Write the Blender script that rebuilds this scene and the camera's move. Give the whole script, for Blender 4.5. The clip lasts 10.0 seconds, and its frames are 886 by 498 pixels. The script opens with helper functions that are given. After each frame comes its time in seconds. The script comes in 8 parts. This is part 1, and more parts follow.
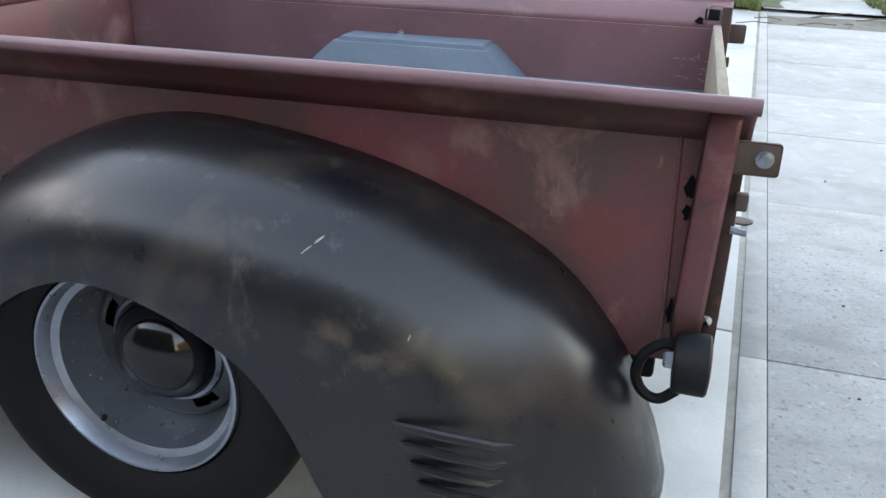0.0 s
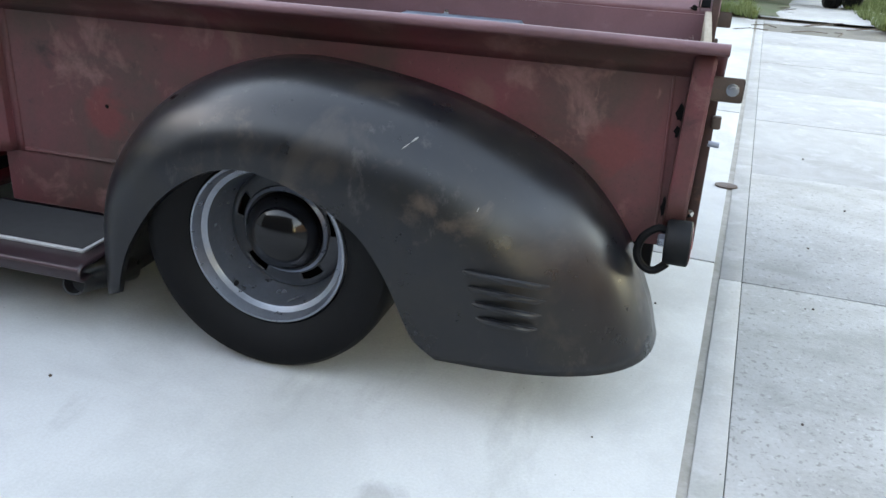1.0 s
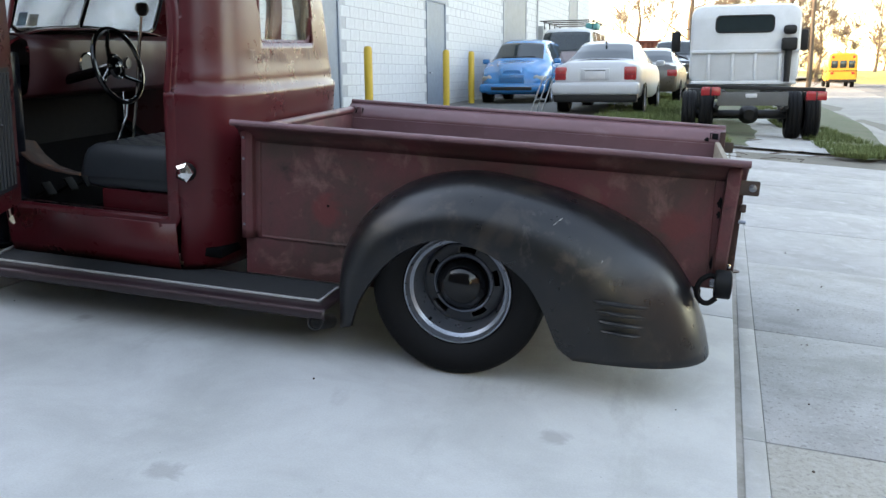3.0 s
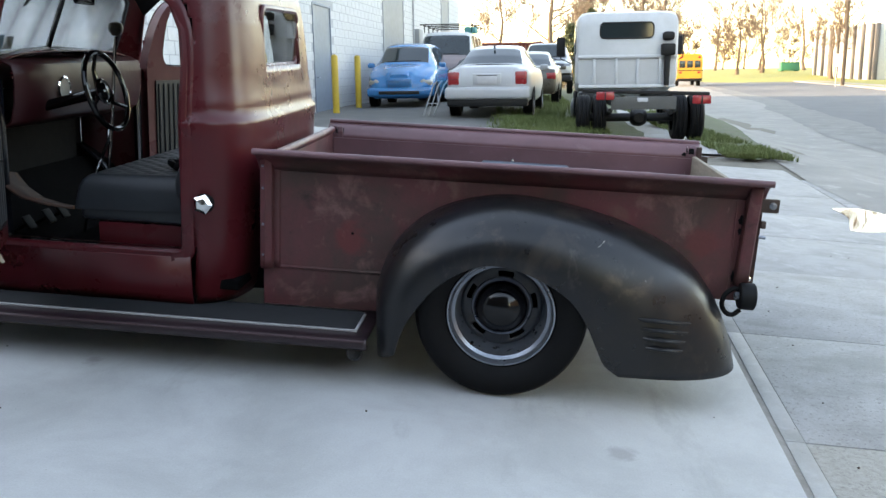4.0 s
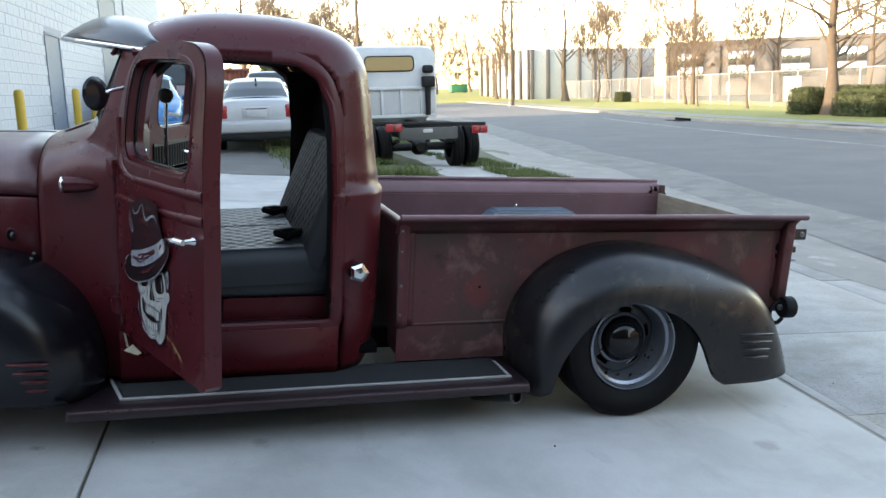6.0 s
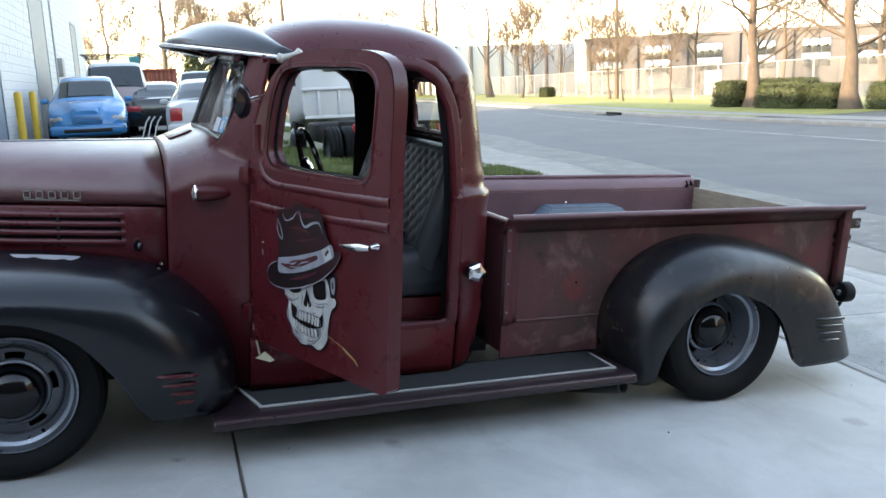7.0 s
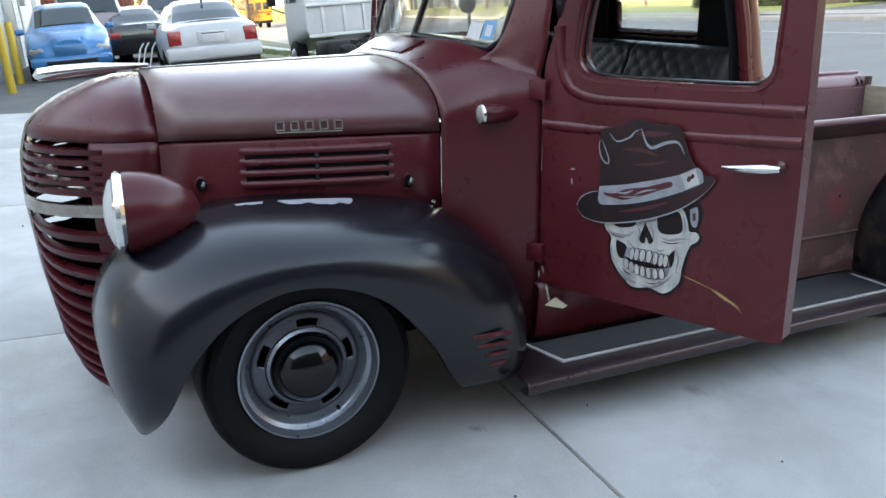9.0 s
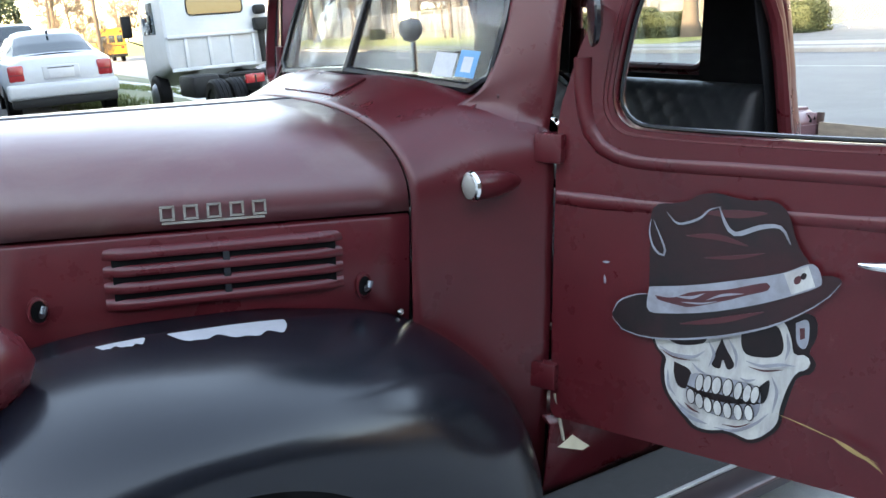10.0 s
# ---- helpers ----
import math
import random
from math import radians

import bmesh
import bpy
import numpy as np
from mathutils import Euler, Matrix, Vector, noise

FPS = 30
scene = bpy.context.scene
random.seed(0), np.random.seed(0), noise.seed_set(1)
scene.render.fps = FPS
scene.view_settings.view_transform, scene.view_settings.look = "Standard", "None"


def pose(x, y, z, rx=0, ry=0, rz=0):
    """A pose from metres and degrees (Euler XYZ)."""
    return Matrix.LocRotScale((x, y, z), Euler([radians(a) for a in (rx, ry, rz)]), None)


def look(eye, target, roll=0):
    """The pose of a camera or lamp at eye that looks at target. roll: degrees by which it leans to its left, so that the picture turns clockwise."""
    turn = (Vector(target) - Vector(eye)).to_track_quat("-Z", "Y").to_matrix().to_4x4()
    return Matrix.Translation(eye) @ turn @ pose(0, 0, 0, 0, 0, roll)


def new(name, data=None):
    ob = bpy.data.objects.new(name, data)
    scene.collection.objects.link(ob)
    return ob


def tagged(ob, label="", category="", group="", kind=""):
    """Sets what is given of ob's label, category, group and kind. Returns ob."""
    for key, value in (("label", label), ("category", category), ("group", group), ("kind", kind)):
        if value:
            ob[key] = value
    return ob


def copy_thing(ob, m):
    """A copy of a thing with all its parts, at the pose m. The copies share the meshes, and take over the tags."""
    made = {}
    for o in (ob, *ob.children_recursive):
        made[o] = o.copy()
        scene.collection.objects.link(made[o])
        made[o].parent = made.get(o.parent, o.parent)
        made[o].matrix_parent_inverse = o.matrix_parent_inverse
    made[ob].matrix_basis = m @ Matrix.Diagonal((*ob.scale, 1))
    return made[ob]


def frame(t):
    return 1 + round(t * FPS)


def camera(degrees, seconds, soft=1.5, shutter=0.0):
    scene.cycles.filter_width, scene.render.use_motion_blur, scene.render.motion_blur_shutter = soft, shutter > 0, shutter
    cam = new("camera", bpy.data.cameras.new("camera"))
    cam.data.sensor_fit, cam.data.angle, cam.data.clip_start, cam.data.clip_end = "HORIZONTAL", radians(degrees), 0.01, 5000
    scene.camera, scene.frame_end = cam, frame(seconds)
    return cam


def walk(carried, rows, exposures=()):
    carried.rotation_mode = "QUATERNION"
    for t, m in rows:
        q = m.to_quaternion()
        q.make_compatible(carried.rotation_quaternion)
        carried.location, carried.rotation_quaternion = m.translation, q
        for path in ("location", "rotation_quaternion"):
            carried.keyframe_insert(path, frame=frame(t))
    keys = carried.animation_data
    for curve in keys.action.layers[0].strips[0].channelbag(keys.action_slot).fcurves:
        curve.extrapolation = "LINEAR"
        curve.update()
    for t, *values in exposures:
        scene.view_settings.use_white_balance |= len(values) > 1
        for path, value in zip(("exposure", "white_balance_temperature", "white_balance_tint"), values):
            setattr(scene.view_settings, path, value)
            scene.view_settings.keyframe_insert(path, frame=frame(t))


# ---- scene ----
# the driveway falls towards the street: truck and camera share its slope
SLOPE = pose(0, 0, 0, 1.72, 3.78, 0)
cam = camera(55.6, 10.0)
PATH = [
    (0, (0.875, -1.99, 1.136), (0.384, -0.22, 0.343), 1.4),
    (0.5, (0.896, -2.237, 1.125), (0.341, -0.487, 0.334), 2.0),
    (1, (0.911, -2.588, 1.124), (0.423, -0.811, 0.346), 3.0),
    (1.5, (0.965, -2.976, 1.169), (0.514, -1.149, 0.492), 1.3),
    (2, (1.001, -3.277, 1.19), (0.504, -1.432, 0.601), 0.9),
    (2.5, (0.889, -3.626, 1.206), (0.362, -1.766, 0.695), 2.6),
    (4, (0.01, -3.947, 1.31), (-0.144, -2.01, 0.833), 2.9),
    (4.5, (-0.411, -4.034, 1.33), (-0.352, -2.093, 0.852), 3.5),
    (5, (-0.869, -4.085, 1.373), (-0.592, -2.167, 0.881), 1.9),
    (5.5, (-1.356, -4.052, 1.396), (-0.888, -2.154, 0.974), 1.9),
    (6, (-1.853, -4.047, 1.42), (-1.283, -2.17, 1.028), 2.6),
    (7.5, (-2.921, -3.646, 1.405), (-2.143, -1.846, 1.007), 1.6),
    (8, (-3.2, -3.384, 1.394), (-2.455, -1.577, 0.972), 0.9),
    (8.5, (-3.483, -3.197, 1.364), (-2.72, -1.422, 0.847), -1.0),
    (9, (-3.523, -2.956, 1.332), (-2.712, -1.222, 0.753), -0.6),
    (9.5, (-3.412, -2.517, 1.333), (-2.486, -0.834, 0.776), 1.1),
    (10, (-3.343, -2.069, 1.302), (-2.257, -0.469, 0.792), -0.4),
]
walk(cam, [(t, SLOPE @ look(eye, target, roll)) for t, eye, target, roll in PATH], exposures=[(0, 3.96, 9500, 18), (0.5, 4.0, 9600, 18), (1, 4.0, 9600, 18), (1.5, 3.82, 9500, 18), (2, 3.70, 9400, 18), (2.5, 3.60, 9200, 18), (4, 3.45, 9000, 17), (4.5, 3.49, 8900, 16), (5.5, 3.42, 8800, 15), (6, 3.30, 8600, 15), (7.5, 3.60, 8500, 16), (8, 3.62, 8600, 16), (8.5, 3.70, 9100, 16), (9, 3.82, 9200, 16), (9.5, 4.1, 9000, 16), (10, 4.24, 8700, 16)])

# ---- light ----
SUN_HEIGHT, SUN_FROM = 14.0, 262.0          # degrees; compass bearing with +y north
sun = new("sun", bpy.data.lights.new("sun", "SUN"))
sun.data.energy, sun.data.angle, sun.data.color = 2.0, radians(0.6), (1.0, 0.86, 0.68)
b = radians(SUN_FROM)
sun.matrix_world = look((0, 0, 30), (-math.sin(b) * 30, -math.cos(b) * 30, 30 - 30 * math.tan(radians(SUN_HEIGHT))))
world = bpy.data.worlds.new("sky")
scene.world = world
world.use_nodes = True
wn = world.node_tree.nodes
sky = wn.new("ShaderNodeTexSky")
sky.sky_type, sky.sun_disc = "NISHITA", False
sky.sun_elevation, sky.sun_rotation = radians(SUN_HEIGHT), radians(SUN_FROM)
sky.air_density, sky.dust_density, sky.ozone_density = 1.0, 0.5, 1.0
wn["Background"].inputs["Strength"].default_value = 0.15
world.node_tree.links.new(sky.outputs[0], wn["Background"].inputs["Color"])


# ---- materials ----
def material(name, colour, rough=0.5, metal=0.0, second=None, scale=6.0, amount=0.5, grain=60.0, bump=0.0, coat=0.0,
             third=None, third_scale=3.0, third_cut=0.58, spec=0.5, stretch=(1, 1, 1), rough_var=0.1, soft=0.08, spots=(), fourth=None, fourth_scale=12.0, fourth_cut=0.62, dust=0.0, pits=None, streaks=None, vary=0.0):
    """Base colour mottled towards a second colour, patches of a third, fine grain in the roughness and relief."""
    m = bpy.data.materials.new(name)
    m.use_nodes = True
    nt = m.node_tree
    n, l = nt.nodes, nt.links
    p = n["Principled BSDF"]
    p.inputs["Metallic"].default_value = metal
    p.inputs["Specular IOR Level"].default_value = spec
    p.inputs["Coat Weight"].default_value = coat
    p.inputs["Sheen Weight"].default_value = dust
    p.inputs["Sheen Roughness"].default_value = 0.45
    p.inputs["Sheen Tint"].default_value = (0.90, 0.95, 1.0, 1)
    p.inputs["Coat Roughness"].default_value = min(0.30, max(0.05, rough * 0.8))
    tc, mp = n.new("ShaderNodeTexCoord"), n.new("ShaderNodeMapping")
    l.new(tc.outputs["Object"], mp.inputs["Vector"])
    mp.inputs["Scale"].default_value = stretch

    def tex(sc, detail, dist=0.0):
        t = n.new("ShaderNodeTexNoise")
        t.inputs["Scale"].default_value, t.inputs["Detail"].default_value = sc, detail
        t.inputs["Distortion"].default_value = dist
        t.inputs["Roughness"].default_value = 0.64
        l.new(mp.outputs[0], t.inputs["Vector"])
        return t

    def ramp(src, a, c):
        r = n.new("ShaderNodeMapRange")
        r.inputs["From Min"].default_value, r.inputs["From Max"].default_value = a, c
        l.new(src.outputs[0], r.inputs["Value"])
        return r

    def mix(fac, a, c, weight=1.0):
        x = n.new("ShaderNodeMix")
        x.data_type = "RGBA"
        if weight < 1:
            mul = n.new("ShaderNodeMath")
            mul.operation = "MULTIPLY"
            mul.inputs[1].default_value = weight
            l.new(fac.outputs[0], mul.inputs[0])
            fac = mul
        l.new(fac.outputs[0], x.inputs["Factor"])
        for sock, v in ((x.inputs["A"], a), (x.inputs["B"], c)):
            if isinstance(v, tuple):
                sock.default_value = (*v, 1)
            else:
                l.new(v, sock)
        return x.outputs["Result"]

    second = second or tuple(c * 0.75 for c in colour)
    out = mix(ramp(tex(scale, 6, 0.4), 0.38, 0.66), colour, second, amount)
    if third:
        out = mix(ramp(tex(third_scale, 8, 0.35), third_cut, third_cut + soft), out, third, 0.85)
    if fourth:
        out = mix(ramp(tex(fourth_scale, 10, 0.3), fourth_cut, fourth_cut + 0.12), out, fourth, 0.85)
    if streaks:
        # fine drawn-out scuffs: (colour, scale, cut, stretch)
        sm, st = n.new("ShaderNodeMapping"), n.new("ShaderNodeTexNoise")
        sm.inputs["Scale"].default_value = streaks[3]
        l.new(tc.outputs["Object"], sm.inputs["Vector"])
        l.new(sm.outputs[0], st.inputs["Vector"])
        st.inputs["Scale"].default_value, st.inputs["Detail"].default_value, st.inputs["Roughness"].default_value = streaks[1], 9, 0.7
        out = mix(ramp(st, streaks[2], streaks[2] + 0.10), out, streaks[0], 0.7)
    if pits:
        # small open pores, thicker in some places: (colour, scale, size)
        vo, where = n.new("ShaderNodeTexVoronoi"), n.new("ShaderNodeMath")
        vo.inputs["Scale"].default_value = pits[1]
        l.new(mp.outputs[0], vo.inputs["Vector"])
        pit = n.new("ShaderNodeMapRange")
        pit.inputs["From Min"].default_value, pit.inputs["From Max"].default_value = pits[2], pits[2] * 0.5
        l.new(vo.outputs["Distance"], pit.inputs["Value"])
        where.operation = "MULTIPLY"
        l.new(pit.outputs[0], where.inputs[0])
        l.new(ramp(tex(1.7, 6), 0.45, 0.62).outputs[0], where.inputs[1])
        out = mix(where, out, pits[0], 0.8)
    for centre, radius, tone in spots:
        dist = n.new("ShaderNodeVectorMath")
        dist.operation = "DISTANCE"
        dist.inputs[1].default_value = centre
        l.new(tc.outputs["Object"], dist.inputs[0])
        add = n.new("ShaderNodeMath")
        add.operation, add.inputs[1].default_value = "MULTIPLY_ADD", 0.22
        l.new(tex(6, 6, 0.6).outputs[0], add.inputs[0])
        l.new(dist.outputs["Value"], add.inputs[2])
        r = n.new("ShaderNodeMapRange")
        r.inputs["From Min"].default_value, r.inputs["From Max"].default_value = radius + 0.135, radius + 0.10
        l.new(add.outputs[0], r.inputs["Value"])
        out = mix(r, out, tone, 0.6)
    if vary:
        info, tone, mul = n.new("ShaderNodeObjectInfo"), n.new("ShaderNodeMapRange"), n.new("ShaderNodeMix")
        tone.inputs["To Min"].default_value, tone.inputs["To Max"].default_value = 1 - vary, 1 + vary
        l.new(info.outputs["Random"], tone.inputs["Value"])
        mul.data_type, mul.blend_type = "RGBA", "MULTIPLY"
        mul.inputs["Factor"].default_value = 1
        l.new(out, mul.inputs["A"])
        l.new(tone.outputs[0], mul.inputs["B"])
        out = mul.outputs["Result"]
    fine = tex(grain, 4)
    darker = n.new("ShaderNodeMix")
    darker.data_type, darker.blend_type = "RGBA", "MULTIPLY"
    darker.inputs["Factor"].default_value = 1
    l.new(out, darker.inputs["A"])
    g = n.new("ShaderNodeMapRange")
    g.inputs["To Min"].default_value, g.inputs["To Max"].default_value = 0.82, 1.12
    l.new(fine.outputs[0], g.inputs["Value"])
    l.new(g.outputs[0], darker.inputs["B"])
    l.new(darker.outputs["Result"], p.inputs["Base Color"])
    rr = n.new("ShaderNodeMapRange")
    rr.inputs["To Min"].default_value, rr.inputs["To Max"].default_value = max(rough - rough_var, 0.02), min(rough + rough_var, 1)
    l.new(tex(scale * 2.3, 5).outputs[0], rr.inputs["Value"])
    l.new(rr.outputs[0], p.inputs["Roughness"])
    if bump:
        bn = n.new("ShaderNodeBump")
        bn.inputs["Strength"].default_value, bn.inputs["Distance"].default_value = min(bump * 10, 1.0), 0.01 * bump * 10
        l.new(fine.outputs[0], bn.inputs["Height"])
        l.new(bn.outputs[0], p.inputs["Normal"])
    return m


def glass(name, tint=(0.93, 0.96, 0.96), film=0.0):
    """Thin clear glass: lets the view through and mirrors the sky by its angle."""
    m = bpy.data.materials.new(name)
    m.use_nodes = True
    n, l = m.node_tree.nodes, m.node_tree.links
    tr, gl, mx, fr = n.new("ShaderNodeBsdfTransparent"), n.new("ShaderNodeBsdfGlossy"), n.new("ShaderNodeMixShader"), n.new("ShaderNodeLayerWeight")
    tr.inputs["Color"].default_value = (*tint, 1)
    gl.inputs["Roughness"].default_value = 0.02
    fr.inputs["Blend"].default_value = 0.5
    steep, level = n.new("ShaderNodeMath"), n.new("ShaderNodeMath")
    steep.operation, steep.inputs[1].default_value = "POWER", 4.0
    level.operation, level.inputs[1].default_value, level.inputs[2].default_value = "MULTIPLY_ADD", 0.6, 0.05
    l.new(fr.outputs["Facing"], steep.inputs[0])
    l.new(steep.outputs[0], level.inputs[0])
    l.new(level.outputs[0], mx.inputs[0])
    l.new(tr.outputs[0], mx.inputs[1])
    l.new(gl.outputs[0], mx.inputs[2])
    last = mx
    if film:
        # road-dust film scattering the light behind it, also standing for bright haze
        tl, dm, nz, mr = n.new("ShaderNodeBsdfTranslucent"), n.new("ShaderNodeMixShader"), n.new("ShaderNodeTexNoise"), n.new("ShaderNodeMapRange")
        tl.inputs["Color"].default_value = (0.9, 0.9, 0.88, 1)
        nz.inputs["Scale"].default_value, nz.inputs["Detail"].default_value = 5.0, 6.0
        mr.inputs["To Min"].default_value, mr.inputs["To Max"].default_value = film * 0.5, film * 1.5
        l.new(nz.outputs[0], mr.inputs["Value"])
        l.new(mr.outputs[0], dm.inputs[0])
        l.new(mx.outputs[0], dm.inputs[1])
        l.new(tl.outputs[0], dm.inputs[2])
        last = dm
    l.new(last.outputs[0], n["Material Output"].inputs["Surface"])
    return m


MAROON = material("maroon_paint", (0.072, 0.0080, 0.0110), 0.30, second=(0.046, 0.0056, 0.0080), scale=3, third=(0.100, 0.0200, 0.0210), third_scale=2.6, third_cut=0.56, soft=0.2, fourth=(0.130, 0.068, 0.058), fourth_scale=9, fourth_cut=0.71, bump=0.003, grain=180, rough_var=0.14, spec=0.27, coat=0.12)
HOODPAINT = material("rubbed_hood_paint", (0.076, 0.0115, 0.0145), 0.40, second=(0.050, 0.0100, 0.0125), scale=2.5, third=(0.115, 0.062, 0.050), third_scale=2.6, third_cut=0.50, soft=0.24, stretch=(0.8, 1.2, 1.2), fourth=(0.22, 0.155, 0.14), fourth_scale=5, fourth_cut=0.66, bump=0.003, grain=180, rough_var=0.14, spec=0.6, coat=0.35)
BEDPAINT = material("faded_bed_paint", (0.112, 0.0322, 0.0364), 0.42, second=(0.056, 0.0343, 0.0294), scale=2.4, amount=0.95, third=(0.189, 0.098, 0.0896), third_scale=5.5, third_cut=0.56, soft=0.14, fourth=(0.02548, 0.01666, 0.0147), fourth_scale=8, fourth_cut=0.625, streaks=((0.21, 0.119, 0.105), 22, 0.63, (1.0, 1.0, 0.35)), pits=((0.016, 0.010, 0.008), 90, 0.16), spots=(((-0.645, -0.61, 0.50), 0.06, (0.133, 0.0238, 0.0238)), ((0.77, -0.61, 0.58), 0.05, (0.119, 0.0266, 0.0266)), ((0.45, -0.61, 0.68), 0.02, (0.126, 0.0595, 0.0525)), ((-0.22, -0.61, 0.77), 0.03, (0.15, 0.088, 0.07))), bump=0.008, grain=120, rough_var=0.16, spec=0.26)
BLACK = material("satin_black_paint", (0.0034, 0.0046, 0.0076), 0.24, second=(0.0060, 0.0070, 0.0095), scale=5, third=(0.0085, 0.0092, 0.0115), third_scale=3.5, third_cut=0.6, soft=0.15, bump=0.002, grain=200, spec=0.32, coat=0.22, rough_var=0.08)
WORNBLACK = material("worn_black_paint", (0.0036, 0.0046, 0.0070), 0.34, second=(0.0095, 0.0090, 0.0085), scale=4, amount=1.0, third=(0.0230, 0.0185, 0.0155), third_scale=3.2, third_cut=0.53, soft=0.08, fourth=(0.052, 0.037, 0.029), fourth_scale=7, fourth_cut=0.60, streaks=((0.050, 0.045, 0.042), 14, 0.59, (1.0, 1.0, 0.4)), pits=((0.085, 0.07, 0.06), 60, 0.07), bump=0.007, grain=60, rough_var=0.24, spec=0.36, coat=0.14)
RUBBER = material("tyre_rubber", (0.0030, 0.0030, 0.0034), 0.62, spec=0.14, bump=0.01, grain=300, scale=12)
STEEL = material("grey_wheel_steel", (0.23, 0.25, 0.285), 0.30, metal=0.80, scale=14, amount=0.3)
DARKSTEEL = material("dark_wheel_steel", (0.049, 0.0525, 0.0595), 0.40, metal=0.5, scale=14)
GUNMETAL = material("gunmetal_steel", (0.098, 0.105, 0.119), 0.34, metal=0.8, scale=14, amount=0.4)
CHROME = material("chrome", (0.75, 0.75, 0.74), 0.10, metal=1.0, scale=20, amount=0.25, rough_var=0.06)
GLOSSBLACK = material("gloss_black", (0.0018, 0.0018, 0.0024), 0.13, spec=0.4, rough_var=0.03)
DARK = material("interior_black", (0.0028, 0.0028, 0.0031), 0.85, spec=0.1, scale=9)
CONCRETE = material("pale_concrete", (0.35, 0.35, 0.3416), 0.88, pits=((0.15, 0.147, 0.14), 18, 0.06), streaks=((0.245, 0.245, 0.235), 1.3, 0.55, (1.5, 0.5, 1.0)), second=(0.259, 0.259, 0.252), scale=1.6, amount=0.9, third=(0.364, 0.364, 0.357), third_scale=2.6, third_cut=0.54, soft=0.22, fourth=(0.252, 0.2464, 0.2345), fourth_scale=3.1, fourth_cut=0.66, bump=0.02, grain=140, spots=(((-2.42, -0.84, 0), 0.012, (0.07, 0.0665, 0.063)), ((-2.36, -0.96, 0), 0.004, (0.084, 0.0805, 0.077)), ((-1.6, -0.92, 0), 0.015, (0.154, 0.1505, 0.1435)), ((0.45, -1.3, 0), 0.02, (0.182, 0.1785, 0.1715)), ((-0.6, -1.9, 0), 0.03, (0.196, 0.1925, 0.1855))))
DIRT = material("joint_dirt_ground", (0.091, 0.0805, 0.0644), 0.95, second=(0.126, 0.112, 0.091), scale=5, amount=0.9, bump=0.04, grain=60)


# ---- mesh helpers ----
def part(name, bm, mat, parent=None, label="", smooth=40, solid=0.0, recalc=True):
    """One mesh object out of a bmesh, under a thing or a part."""
    me = bpy.data.meshes.new(name)
    if recalc:
        bmesh.ops.recalc_face_normals(bm, faces=bm.faces[:])
    bm.to_mesh(me)
    bm.free()
    me.materials.append(mat)
    if smooth:
        me.polygons.foreach_set("use_smooth", [True] * len(me.polygons))
        me.set_sharp_from_angle(angle=radians(smooth))
    ob = new(name, me)
    if parent:
        ob.parent = parent
    if label:
        tagged(ob, label)
    if solid:
        mod = ob.modifiers.new("thickness", "SOLIDIFY")
        mod.thickness, mod.offset = solid, 0
    return ob


def thing(name, m, label, category, group="", kind=""):
    ob = new(name)
    ob.empty_display_size = 0.2
    ob.matrix_world = m
    return tagged(ob, label, category, group, kind)


def box(x0, x1, y0, y1, z0, z1, bevel=0.0, bm=None, m=None, seg=2):
    bm = bm or bmesh.new()
    r = bmesh.ops.create_cube(bm, size=1)
    vs = r["verts"]
    bmesh.ops.scale(bm, vec=(x1 - x0, y1 - y0, z1 - z0), verts=vs)
    bmesh.ops.translate(bm, vec=((x0 + x1) / 2, (y0 + y1) / 2, (z0 + z1) / 2), verts=vs)
    if bevel:
        es = list({e for v in vs for e in v.link_edges})
        q = bmesh.ops.bevel(bm, geom=es, offset=bevel, segments=seg, affect="EDGES", profile=0.5)
        vs = list({v for f in q["faces"] for v in f.verts} | {v for v in vs if v.is_valid})
    if m:
        bmesh.ops.transform(bm, matrix=m, verts=[v for v in vs if v.is_valid])
    return bm


def grid(rows, bm=None, close=False, skip=None):
    """A sheet through rows of points; skip(i, j) leaves a face out."""
    bm = bm or bmesh.new()
    vs = [[bm.verts.new(p) for p in r] for r in rows]
    for i in range(len(rows) - 1):
        k = len(rows[i])
        for j in range(k if close else k - 1):
            if skip and skip(i, j):
                continue
            a, c, d, e = vs[i][j], vs[i][(j + 1) % k], vs[i + 1][(j + 1) % k], vs[i + 1][j]
            q = [v for n_, v in enumerate((a, c, d, e)) if v not in (a, c, d, e)[:n_]]
            bm.faces.new(q)
    return bm


def lathe(profile, m=None, n=40, bm=None):
    """Turn (radius, along) points round the local z axis."""
    bm = bm or bmesh.new()
    m = m or Matrix()
    rows = [[m @ Vector((r * math.cos(t), r * math.sin(t), a)) for t in [2 * math.pi * k / n for k in range(n)]] for r, a in profile]
    return grid(rows, bm, close=True)


